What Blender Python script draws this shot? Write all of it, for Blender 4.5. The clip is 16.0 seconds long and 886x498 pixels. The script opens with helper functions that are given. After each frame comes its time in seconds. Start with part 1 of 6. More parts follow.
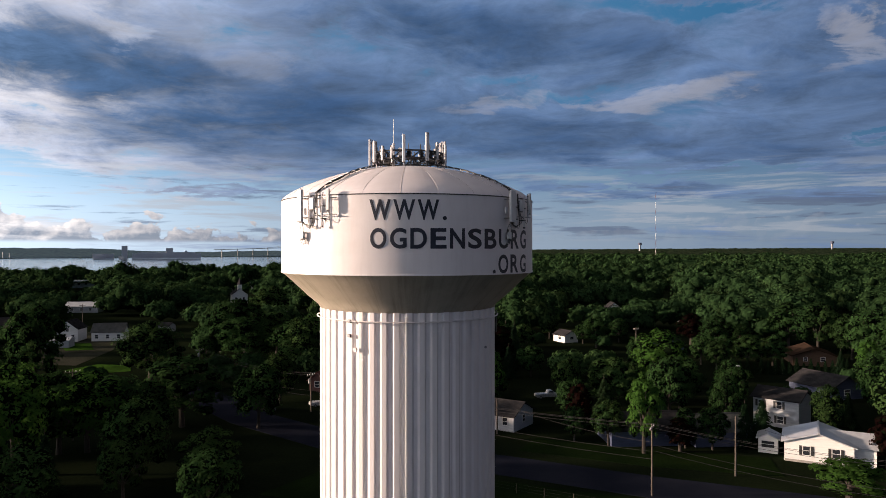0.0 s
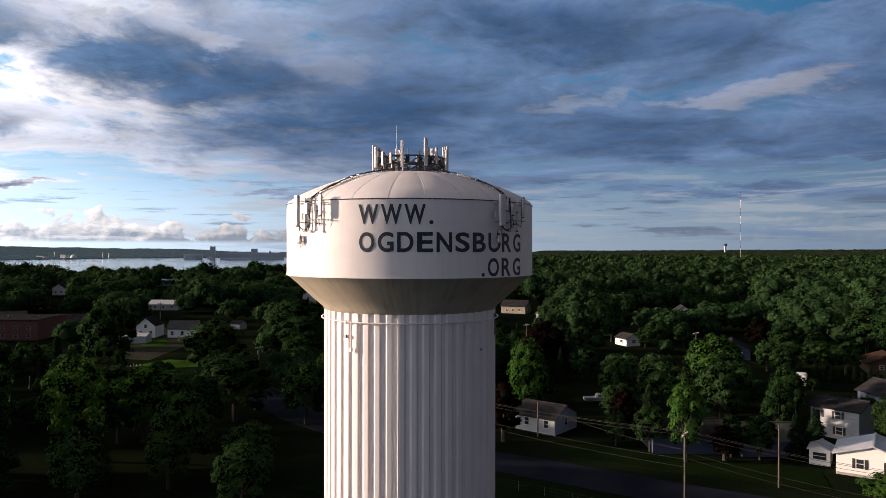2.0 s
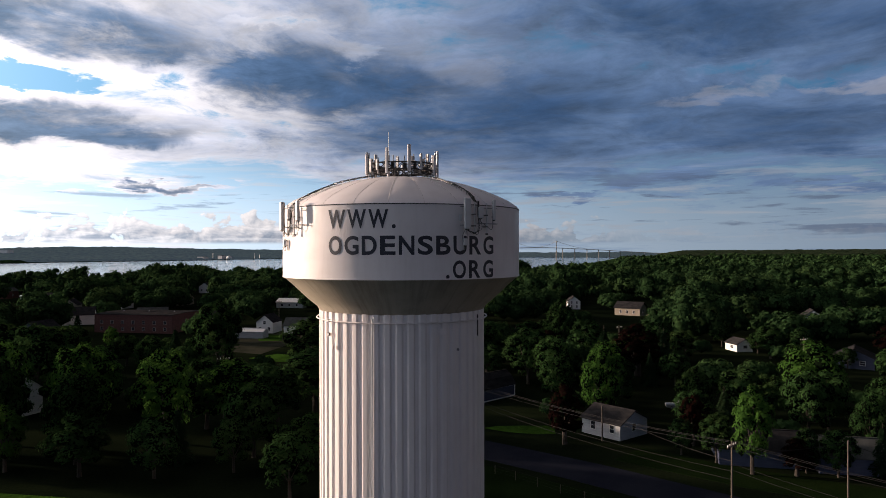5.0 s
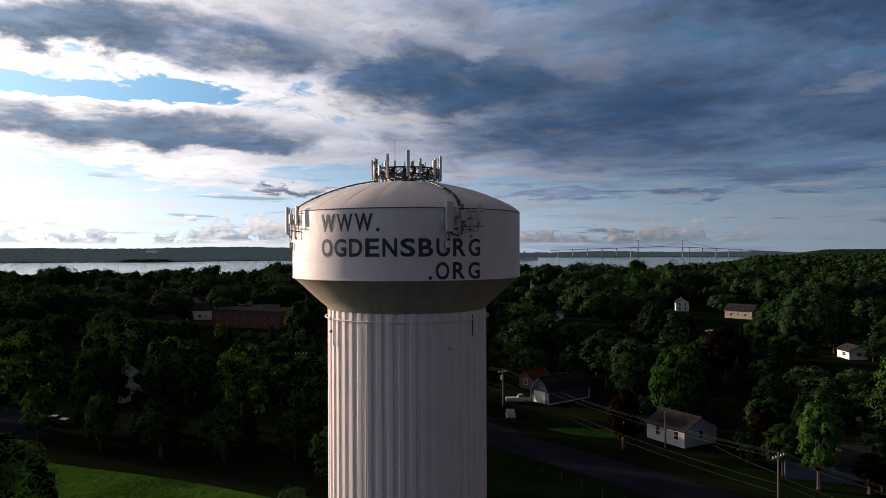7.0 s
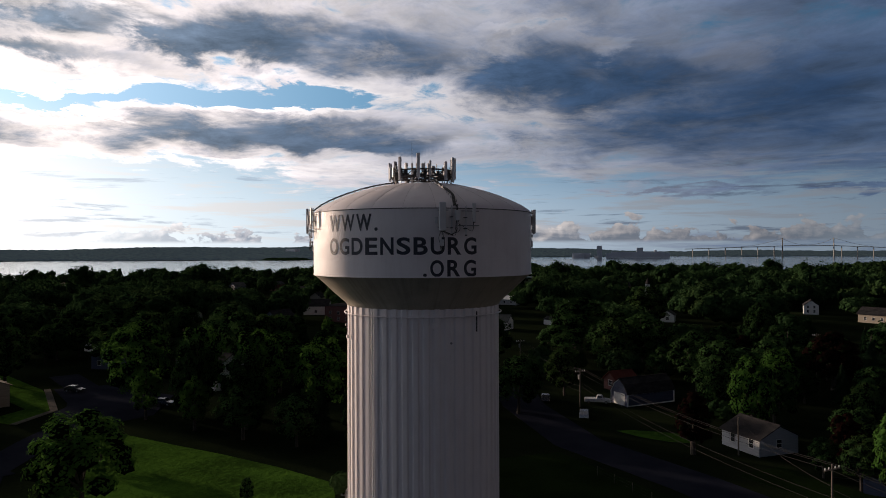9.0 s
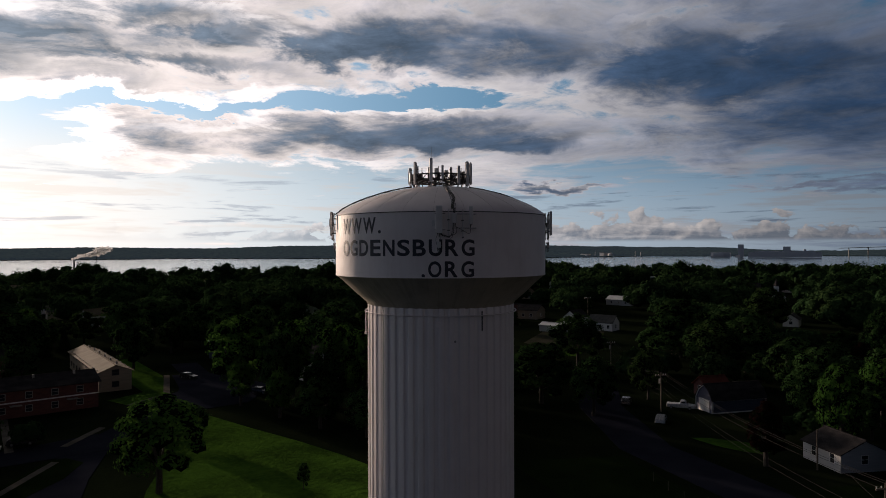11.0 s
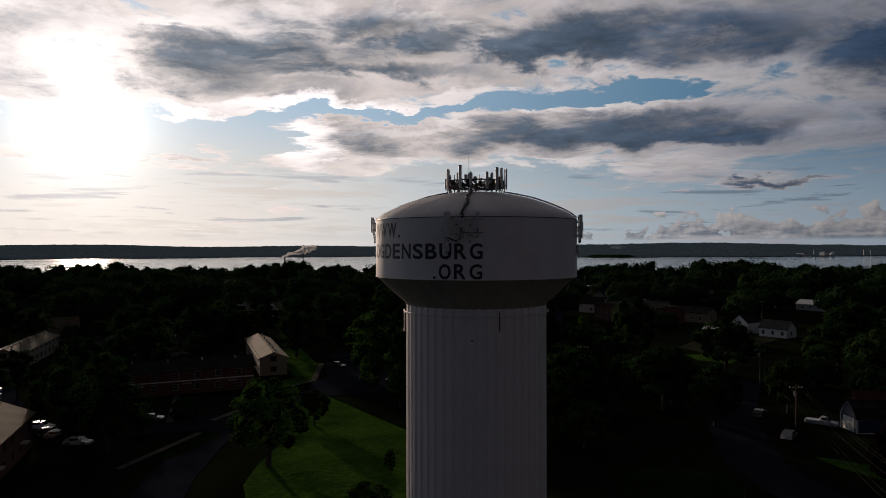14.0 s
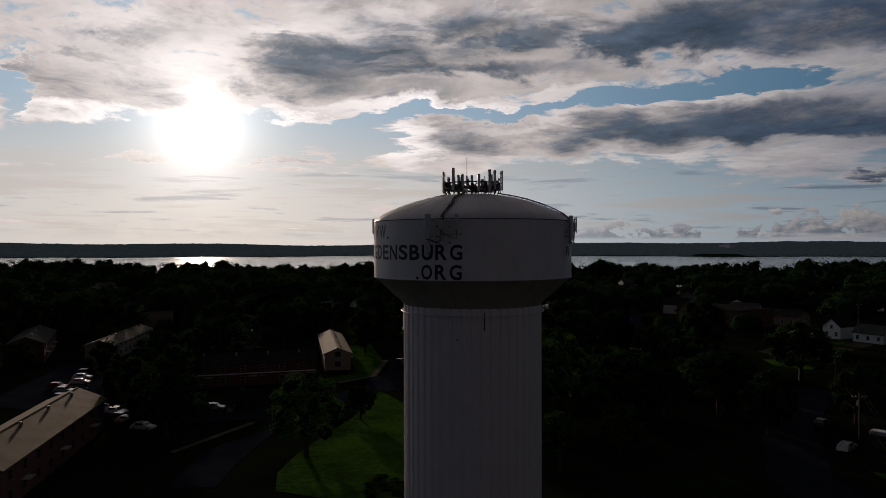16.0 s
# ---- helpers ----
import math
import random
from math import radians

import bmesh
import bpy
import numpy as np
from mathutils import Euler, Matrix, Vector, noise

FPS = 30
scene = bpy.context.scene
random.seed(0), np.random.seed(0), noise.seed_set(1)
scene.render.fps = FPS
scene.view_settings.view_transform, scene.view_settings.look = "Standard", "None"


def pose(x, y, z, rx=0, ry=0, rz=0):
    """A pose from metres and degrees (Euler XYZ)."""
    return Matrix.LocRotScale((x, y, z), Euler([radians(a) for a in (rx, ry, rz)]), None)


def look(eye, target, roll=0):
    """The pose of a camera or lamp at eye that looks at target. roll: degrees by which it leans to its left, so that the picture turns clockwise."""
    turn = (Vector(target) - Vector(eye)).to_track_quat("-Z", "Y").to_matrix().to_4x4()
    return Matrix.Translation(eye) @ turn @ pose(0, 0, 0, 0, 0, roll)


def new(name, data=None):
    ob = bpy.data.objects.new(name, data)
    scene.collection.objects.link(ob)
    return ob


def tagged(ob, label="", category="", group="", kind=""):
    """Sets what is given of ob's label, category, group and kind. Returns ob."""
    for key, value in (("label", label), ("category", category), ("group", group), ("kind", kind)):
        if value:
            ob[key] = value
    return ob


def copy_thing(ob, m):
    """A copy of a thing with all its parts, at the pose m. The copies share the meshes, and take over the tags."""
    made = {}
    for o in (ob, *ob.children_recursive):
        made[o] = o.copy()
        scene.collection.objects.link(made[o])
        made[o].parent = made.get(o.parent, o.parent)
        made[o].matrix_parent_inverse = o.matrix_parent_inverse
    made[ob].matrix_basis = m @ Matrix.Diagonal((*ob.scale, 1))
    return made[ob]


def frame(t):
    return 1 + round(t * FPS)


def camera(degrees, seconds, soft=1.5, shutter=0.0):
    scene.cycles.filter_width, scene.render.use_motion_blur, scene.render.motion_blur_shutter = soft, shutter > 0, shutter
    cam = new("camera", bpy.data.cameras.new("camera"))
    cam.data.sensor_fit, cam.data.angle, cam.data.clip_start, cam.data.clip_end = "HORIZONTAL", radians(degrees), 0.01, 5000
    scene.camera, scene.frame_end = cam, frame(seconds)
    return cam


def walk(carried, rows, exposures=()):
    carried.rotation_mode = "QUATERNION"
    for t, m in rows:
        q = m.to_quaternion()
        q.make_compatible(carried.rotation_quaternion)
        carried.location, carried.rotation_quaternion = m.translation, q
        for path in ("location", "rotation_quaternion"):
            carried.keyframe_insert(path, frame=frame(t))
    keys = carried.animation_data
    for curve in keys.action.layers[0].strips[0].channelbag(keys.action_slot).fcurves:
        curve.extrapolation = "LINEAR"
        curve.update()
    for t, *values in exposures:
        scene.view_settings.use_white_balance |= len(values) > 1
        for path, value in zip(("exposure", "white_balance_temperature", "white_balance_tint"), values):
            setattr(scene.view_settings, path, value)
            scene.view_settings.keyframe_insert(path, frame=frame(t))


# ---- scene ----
cam = camera(64.3, 16.0, soft=0.9)
METRES, EYE, TILT, LEAN, TURN = 80.0, 32.0, 0.15, -0.37, 0.0
ROWS = [
    (0.0, 0.0, 0.0, 0.0, -0.0, -0.12, 0.37),
    (0.5, 0.0189, -0.0022, 0.0003, 1.19, -0.09, 0.37),
    (1.0, 0.0396, -0.0036, 0.0009, 2.95, -0.09, 0.36),
    (1.5, 0.06, -0.0062, 0.0012, 4.64, -0.05, 0.35),
    (2.0, 0.0812, -0.0075, 0.002, 6.32, -0.02, 0.31),
    (2.5, 0.1019, -0.0084, 0.0023, 7.87, -0.01, 0.32),
    (3.0, 0.1254, -0.008, 0.0026, 9.4, 0.01, 0.35),
    (3.5, 0.1506, -0.0066, 0.0027, 11.01, 0.02, 0.4),
    (4.0, 0.1793, -0.0039, 0.003, 13.11, 0.03, 0.43),
    (6.5, 0.338, 0.0238, 0.0036, 24.27, 0.15, 0.63),
    (7.0, 0.3715, 0.0329, 0.0043, 27.07, 0.14, 0.61),
    (7.5, 0.4029, 0.0423, 0.0048, 29.69, 0.13, 0.63),
    (8.0, 0.4363, 0.0534, 0.004, 32.45, 0.16, 0.63),
    (8.5, 0.4673, 0.0657, 0.0028, 35.09, 0.16, 0.62),
    (9.0, 0.4998, 0.0802, 0.0025, 37.46, 0.15, 0.6),
    (11.5, 0.6502, 0.1745, 0.0052, 51.02, 0.16, 0.5),
    (12.0, 0.6776, 0.1971, 0.0061, 53.95, 0.17, 0.48),
    (12.5, 0.7014, 0.2197, 0.007, 56.46, 0.14, 0.42),
    (13.0, 0.7259, 0.2446, 0.0073, 59.22, 0.16, 0.43),
    (13.5, 0.7468, 0.2704, 0.0074, 61.53, 0.15, 0.44),
    (14.0, 0.7696, 0.2976, 0.0084, 63.88, 0.13, 0.4),
    (14.5, 0.7885, 0.3249, 0.0095, 65.79, 0.11, 0.38),
    (15.0, 0.8094, 0.3542, 0.0101, 68.07, 0.1, 0.38),
    (15.5, 0.8259, 0.3833, 0.011, 70.04, 0.09, 0.38),
    (16.0, 0.8413, 0.4147, 0.0103, 72.01, 0.08, 0.36),
]
EXPOSURES = [(0.0, 1.0), (4.0, 0.9), (7.0, 0.5), (9.0, 0.1), (12.0, -0.5), (14.0, -0.85), (16.0, -1.15)]
walk(cam, [(t, pose(0, 0, EYE, TILT, LEAN, TURN) @ pose(METRES * x, METRES * y, METRES * z, 90 + pitch, roll, yaw)) for t, x, y, z, yaw, pitch, roll in ROWS], EXPOSURES)

# ---- sky and sun ----
SUN_AZ, SUN_EL = -91.0, 9.2          # degrees to the right of +y, and above the horizon


def node(tree, kind, **values):
    n = tree.nodes.new(kind)
    for k, v in values.items():
        setattr(n, k, v)
    return n


class Net:
    """Short hand for wiring shader nodes."""

    def __init__(self, tree):
        self.t = tree

    def put(self, sock, v):
        if isinstance(v, bpy.types.NodeSocket):
            self.t.links.new(v, sock)
        else:
            sock.default_value = v

    def math(self, op, a, b=0.0, c=0.0):
        n = node(self.t, "ShaderNodeMath", operation=op)
        for s, v in zip(n.inputs, (a, b, c)):
            self.put(s, v)
        return n.outputs[0]

    def vec(self, op, a, b=(0, 0, 0)):
        n = node(self.t, "ShaderNodeVectorMath", operation=op)
        self.put(n.inputs[0], a)
        self.put(n.inputs[1], b)
        return n.outputs["Value"] if op in ("LENGTH", "DOT_PRODUCT", "DISTANCE") else n.outputs[0]

    def step(self, v, lo, hi, a=0.0, b=1.0, smooth=True):
        n = node(self.t, "ShaderNodeMapRange", interpolation_type="SMOOTHSTEP" if smooth else "LINEAR")
        for s, x in zip(n.inputs, (v, lo, hi, a, b)):
            self.put(s, x)
        return n.outputs[0]

    def noise(self, vec, scale, detail=4.0, rough=0.5, dist=0.0):
        n = node(self.t, "ShaderNodeTexNoise")
        self.put(n.inputs["Vector"], vec)
        for k, v in (("Scale", scale), ("Detail", detail), ("Roughness", rough), ("Distortion", dist)):
            n.inputs[k].default_value = v
        return n.outputs[0]

    def mix(self, f, a, b, mode="MIX"):
        n = node(self.t, "ShaderNodeMix", data_type="RGBA", blend_type=mode)
        self.put(n.inputs[0], f)
        for s, v in ((n.inputs[6], a), (n.inputs[7], b)):
            self.put(s, v if isinstance(v, bpy.types.NodeSocket) else (*v, 1.0))
        return n.outputs[2]

    def mapping(self, vec, loc=(0, 0, 0), rot=0.0, scale=(1, 1, 1), kind="TEXTURE"):
        n = node(self.t, "ShaderNodeMapping", vector_type=kind)
        self.put(n.inputs[0], vec)
        n.inputs[1].default_value, n.inputs[2].default_value, n.inputs[3].default_value = loc, (0, 0, radians(rot)), scale
        return n.outputs[0]

    def join(self, x, y, z=0.0):
        n = node(self.t, "ShaderNodeCombineXYZ")
        for s, v in zip(n.inputs, (x, y, z)):
            self.put(s, v)
        return n.outputs[0]

    def split(self, v):
        n = node(self.t, "ShaderNodeSeparateXYZ")
        self.put(n.inputs[0], v)
        return n.outputs


# cloud banks: azimuth, elevation, half width, half height, slant (all degrees), how much cloud (+) or clear sky (-)
SUNWARD = [(-82.5, 15.6, 4.0, 0.67, 5.7, 0.22), (-83.0, 13.1, 4.4, 1.27, 2.4, 0.3), (-74.9, 12.4, 3.7, 0.61, 0.5, 0.18), (-71.3, 13.9, 4.6, 0.52, -0.3, 0.18), (-65.8, 17.0, 6.3, 0.91, -1.8, 0.24), (-76.3, 15.3, 3.2, 0.34, -0.2, 0.16), (-103.1, 11.2, 1.0, 2.25, 6.4, -0.34), (-90.4, 7.9, 13.7, 1.52, 2.5, -0.4), (-90.0, 4.5, 14.2, 1.2, 1.4, -0.4), (-95.5, 6.3, 2.7, 0.25, 1.7, 0.4), (-83.5, 7.1, 2.2, 0.27, 5.3, 0.4), (-95.2, 13.8, 6.2, 3.12, 2.0, 0.16), (-94.5, 15.8, 2.6, 0.7, 10.4, 0.12), (-99.6, 13.7, 1.4, 0.38, 3.0, 0.14), (-71.7, 10.5, 6.9, 0.35, 2.1, -0.28), (-75.2, 4.5, 2.1, 0.18, -0.5, 0.42), (-79.6, 15.2, 7.3, 0.86, 0.8, 0.2)]  # round the sun
GAP = [(-55.5, 11.5, 9.8, 0.63, 2.9, -0.5), (-68.6, 8.6, 6.4, 1.25, 1.4, 0.1), (-51.0, 8.9, 11.2, 1.16, 1.7, 0.32), (-61.8, 5.2, 4.0, 0.36, -0.4, 0.16), (-49.9, 3.2, 10.1, 1.01, 0.3, -0.3), (-44.6, 4.3, 1.1, 0.24, -0.2, 0.42), (-51.9, 12.0, 6.6, 0.61, 0.9, -0.16), (-72.7, 10.5, 8.8, 0.51, 2.9, -0.26), (-49.6, 9.1, 10.7, 0.89, -1.2, 0.22), (-53.0, 16.1, 6.4, 1.34, 0.9, 0.24), (-35.5, 15.9, 11.3, 1.71, -7.9, 0.2), (-37.3, 4.9, 3.3, 0.3, 1.2, 0.36), (-66.3, 14.0, 6.0, 0.68, -2.8, 0.18), (-49.3, 15.8, 9.4, 1.85, -2.9, 0.32)]  # the blue gap and the cloud tongue below it
MIDDLE = [(-54.4, 15.5, 4.2, 0.89, 1.5, 0.24), (-65.1, 14.1, 4.5, 0.61, 4.4, 0.12), (-54.2, 11.3, 10.2, 0.46, 3.4, -0.14), (-18.7, 11.4, 13.4, 3.07, -1.5, 0.27), (-16.4, 7.9, 11.2, 1.87, -1.2, 0.12), (-58.8, 4.3, 10.8, 2.02, -0.7, -0.26), (-18.8, 4.2, 5.3, 0.35, -2.8, 0.36), (-25.9, 3.6, 1.8, 0.22, -1.0, 0.36), (-7.9, 4.3, 2.6, 0.24, -1.8, 0.36), (-17.4, 3.1, 12.1, 1.19, -2.6, -0.32), (-39.4, 17.3, 4.1, 1.49, -4.0, 0.08), (-30.3, 17.2, 2.7, 0.33, 6.5, -0.16), (-65.1, 16.2, 4.6, 0.6, 10.1, 0.16), (-44.4, 14.7, 5.9, 0.55, 1.9, 0.14), (-31.2, 12.9, 6.9, 1.56, -9.2, 0.22)]  # over the river
EAST = [(-24.5, 13.8, 6.7, 1.44, -4.9, 0.12), (-42.2, 8.6, 3.9, 0.55, 1.6, 0.16), (-45.1, 11.7, 1.0, 0.53, 1.5, -0.2), (-8.8, 11.7, 9.1, 2.0, -3.8, 0.12), (7.0, 16.1, 11.3, 1.95, -7.9, 0.2), (4.4, 13.6, 2.1, 0.41, 1.3, -0.2), (-36.7, 5.0, 2.3, 0.25, 2.0, 0.3), (9.2, 8.5, 9.0, 1.23, -4.3, 0.2), (11.3, 4.8, 6.9, 0.53, -3.7, 0.26), (-36.5, 4.4, 9.7, 1.76, 1.2, -0.22), (0.9, 2.7, 9.6, 1.06, -2.7, -0.2)]  # over the bridge
AWAY = [(-21.1, 11.8, 4.8, 2.03, -0.5, 0.1), (-3.2, 10.2, 13.1, 1.59, -3.2, 0.1), (7.3, 16.6, 11.2, 1.41, -4.1, 0.16), (18.1, 17.8, 5.6, 0.55, -4.4, -0.36), (9.8, 11.7, 1.3, 0.43, 4.5, -0.26), (26.8, 14.2, 3.1, 0.58, -8.6, 0.12), (23.1, 5.6, 3.9, 0.46, 3.2, -0.6), (31.0, 7.8, 1.1, 0.31, -2.7, -0.55), (19.8, 7.7, 10.0, 1.18, -4.7, 0.18), (22.7, 4.0, 9.4, 0.5, -1.3, 0.3), (12.1, 5.6, 5.5, 0.22, -2.1, -0.45), (14.0, 2.9, 6.5, 0.53, -2.7, -0.3), (-19.4, 4.3, 5.7, 0.26, -2.1, 0.22), (-22.6, 15.5, 1.4, 0.47, 9.3, -0.16), (-28.6, 8.2, 3.5, 1.18, 2.8, 0.14), (-29.4, 14.9, 2.8, 1.34, 8.0, 0.1)]  # away from the sun
OVERHEAD = [(140, 18, 95, 20, 0, 0.14)]  # behind the viewer
BANKS = SUNWARD + GAP + MIDDLE + EAST + AWAY + OVERHEAD
# cloud that the sun shines on: the same numbers, and how strongly
LIT = [(-92.1, 9.9, 10.0, 0.5, 2.5, 1.0), (-94.9, 14.9, 5.8, 2.72, 0.1, 0.55), (-69.3, 11.3, 11.1, 0.44, 1.4, 0.9), (-49.9, 10.9, 7.0, 0.33, 3.0, 0.9), (-73.8, 7.9, 2.5, 1.52, -5.0, 0.8), (-53.3, 6.6, 11.1, 0.47, -0.6, 0.6), (-78.1, 17.9, 5.0, 1.07, 1.7, 0.5), (-37.1, 11.5, 9.6, 0.83, -8.6, 0.8), (-80.6, 16.7, 8.0, 0.84, 5.7, 0.5), (-63.9, 17.3, 3.0, 0.58, -24.8, 0.5), (-37.6, 11.8, 10.1, 0.7, -7.1, 0.65), (-58.6, 12.6, 11.0, 0.36, 4.9, 0.6), (-65.3, 9.7, 4.3, 0.32, 3.5, 0.5), (-53.1, 6.4, 14.5, 0.43, 0.3, 0.35), (-36.5, 12.0, 9.8, 0.72, -8.3, 0.65), (-29.2, 10.9, 3.0, 0.92, -0.8, 0.8)]  # white edges and bands
PALE = [(17.8, 11.7, 5.8, 0.5, 3.7, 0.55), (31.0, 14.7, 1.2, 1.61, -8.4, 0.5), (4.4, 11.7, 4.6, 0.35, 1.3, 0.35), (-14.5, 14.3, 1.7, 0.67, 5.6, 0.25), (-23.4, 5.9, 8.8, 0.66, 2.5, 0.25), (-26.2, 16.1, 2.6, 0.61, -9.3, 0.3), (-33.4, 16.9, 5.7, 0.87, -2.4, 0.3), (-29.4, 17.7, 4.5, 0.66, -3.9, 0.3), (-15.1, 14.2, 2.5, 0.6, -4.9, 0.25)]  # fainter patches


def build_sky():
    world = bpy.data.worlds.new("sky")
    scene.world = world
    world.use_nodes = True
    t = world.node_tree
    t.nodes.clear()
    n = Net(t)
    d = node(t, "ShaderNodeTexCoord").outputs["Generated"]
    x, y, z = n.split(d)
    el = n.math("MULTIPLY", n.math("ARCSINE", z), 57.2958)
    az = n.math("MULTIPLY", n.math("ARCTAN2", x, y), 57.2958)
    # clouds lie flatter towards the horizon
    rise = n.math("MULTIPLY", n.math("LOGARITHM", n.math("MULTIPLY_ADD", n.math("MAXIMUM", el, 0.0), 0.22, 1.0), math.e), 3.9)
    flat = n.mapping(n.join(n.math("DIVIDE", az, 11.0), rise), rot=-3)
    bend = n.math("MULTIPLY_ADD", n.noise(flat, 0.55, 3.0, 0.5), 1.1, -0.55)
    base = n.vec("ADD", flat, n.join(bend, n.math("MULTIPLY", bend, 0.7)))

    def puffs(where):
        broad = n.noise(where, 0.62, 12.0, 0.54, 0.25)
        small = n.noise(n.mapping(where, rot=3, scale=(1.25, 0.9, 1.0)), 2.2, 12.0, 0.68, 0.35)
        return n.math("ADD", n.math("MULTIPLY", broad, 0.50), n.math("MULTIPLY", small, 0.50))

    lump = puffs(base)
    above = puffs(n.vec("ADD", base, (-0.10, 0.14, 0.0)))
    tear = n.noise(n.mapping(flat, loc=(7, 3, 1), scale=(0.62, 0.62, 1)), 1.0, 8.0, 0.6, 0.4)
    spot = n.vec("ADD", n.join(az, el), n.join(n.math("MULTIPLY_ADD", lump, 22.0, -11.0), n.math("MULTIPLY_ADD", tear, 5.0, -2.5)))
    amount = n.math("MULTIPLY_ADD", lump, 1.75, -0.365)
    amount = n.math("ADD", amount, n.math("MULTIPLY_ADD", tear, 0.34, -0.17))
    amount = n.math("ADD", amount, n.step(el, 8.0, 2.5, 0.0, -0.24))
    sx, sy, _ = n.split(spot)

    def within(a, e, w, h, slant, how):
        """A soft ellipse in the sky: how at its heart, 0 outside."""
        c, q = math.cos(radians(slant)), math.sin(radians(slant))
        u = n.math("MULTIPLY_ADD", sx, c / w, n.math("MULTIPLY_ADD", sy, q / w, -(a * c + e * q) / w))
        v = n.math("MULTIPLY_ADD", sx, -q / h, n.math("MULTIPLY_ADD", sy, c / h, (a * q - e * c) / h))
        return n.step(n.math("MULTIPLY_ADD", u, u, n.math("MULTIPLY", v, v)), 0.0, 2.6, how, 0.0)

    for bank in BANKS:
        amount = n.math("ADD", amount, within(*bank[:5], bank[5] * 0.72))
    shine = 0.0
    for bank in LIT + PALE:
        shine = n.math("MAXIMUM", within(*bank), shine)
    # closeness to the sun
    s = Vector((math.sin(radians(SUN_AZ)) * math.cos(radians(SUN_EL)), math.cos(radians(SUN_AZ)) * math.cos(radians(SUN_EL)), math.sin(radians(SUN_EL))))
    off = n.math("MULTIPLY", n.math("ARCCOSINE", n.math("MINIMUM", n.vec("DOT_PRODUCT", d, tuple(s)), 1.0)), 57.2958)
    near = n.step(off, 84.0, 14.0)
    cover = n.step(amount, n.math("MULTIPLY_ADD", near, 0.14, 0.20), n.math("MULTIPLY_ADD", near, -0.07, 0.55))
    thick = n.step(amount, n.math("MULTIPLY_ADD", near, 0.06, 0.36), n.math("MULTIPLY_ADD", near, -0.12, 1.02))
    relief = n.math("MULTIPLY", n.math("SUBTRACT", lump, above), cover)
    dim = n.step(off, 105.0, 160.0, 1.0, 0.60)
    nish = node(t, "ShaderNodeTexSky", sky_type="NISHITA", sun_disc=False, sun_elevation=radians(SUN_EL), sun_rotation=radians(SUN_AZ))
    clear = n.mix(n.step(el, 0.0, 11.0), (0.345, 0.435, 0.545), (0.058, 0.215, 0.41))
    clear = n.mix(0.006, clear, nish.outputs[0], "ADD")
    clear = n.mix(n.math("MULTIPLY", n.step(off, 72.0, 14.0), n.step(el, 6.0, 11.5, 0.86, 0.46)), clear, n.mix(n.math("MULTIPLY", n.step(off, 42.0, 10.0), n.step(el, 12.0, 3.0)), (0.345, 0.385, 0.415), (0.432, 0.400, 0.382)))
    boost = n.math("MULTIPLY_ADD", n.math("POWER", near, 5.0), 1.6, dim)
    haze = n.math("MULTIPLY", n.step(off, 95.0, 55.0), n.step(el, 9.0, 3.0))
    boost = n.math("MULTIPLY_ADD", haze, 0.5, boost)
    pale = n.math("MULTIPLY_ADD", near, 2.7, boost)
    away = n.step(off, 80.0, 120.0, 1.0, 0.60)
    clear = n.mix(1.0, clear, n.join(away, n.math("MULTIPLY_ADD", away, 0.9, 0.1), n.math("MULTIPLY_ADD", away, 0.75, 0.25)), "MULTIPLY")
    clear = n.mix(1.0, clear, n.join(pale, n.math("MULTIPLY_ADD", near, 2.6, boost), n.math("MULTIPLY_ADD", near, 2.4, boost)), "MULTIPLY")
    grey = n.mix(thick, n.mix(near, (0.146, 0.222, 0.385), (0.300, 0.268, 0.305)), n.mix(n.math("POWER", near, 1.6), (0.041, 0.083, 0.184), (0.092, 0.134, 0.210)))
    bright = n.math("MULTIPLY_ADD", n.math("MULTIPLY", relief, n.math("MULTIPLY_ADD", near, 1.5, 3.2)), 1.0, 1.0)
    bright = n.math("MINIMUM", n.math("MAXIMUM", bright, 0.55), 2.0)
    grey = n.mix(1.0, grey, n.join(bright, bright, bright), "MULTIPLY")
    grey = n.mix(1.0, grey, n.join(n.math("MULTIPLY_ADD", near, 2.85, dim), n.math("MULTIPLY_ADD", near, 2.25, dim), n.math("MULTIPLY_ADD", near, 1.65, dim)), "MULTIPLY")
    grey = n.mix(n.step(off, 118.0, 155.0), grey, (0.205, 0.180, 0.180))
    # sunlit cloud, broken up by its lumps
    level = n.math("MULTIPLY_ADD", n.math("POWER", near, 4.0), 2.3, n.math("MULTIPLY_ADD", near, 0.8, 0.62))
    shine = n.math("MULTIPLY", shine, n.step(lump, 0.38, 0.60, 0.45, 1.0))
    sunlit = n.mix(1.0, (1.0, 0.92, 0.93), n.join(level, level, level), "MULTIPLY")
    grey = n.mix(n.math("MULTIPLY", n.math("MINIMUM", shine, 1.0), n.math("MULTIPLY_ADD", thick, -0.8, 1.0)), grey, sunlit)
    lit = n.mix(n.math("MULTIPLY", cover, 0.94), clear, grey)
    # thin streaks low over the horizon, and a row of small cumulus
    streak = n.noise(n.join(n.math("DIVIDE", az, 12.0), n.math("MULTIPLY", el, 1.0)), 1.0, 8.0, 0.62, 0.3)
    low = n.math("MULTIPLY", n.math("MULTIPLY", n.step(el, 0.3, 1.5), n.step(el, 8.0, 4.0)), n.math("MULTIPLY_ADD", near, -0.35, 1.0))
    pale2 = n.math("MULTIPLY_ADD", near, 2.3, dim)
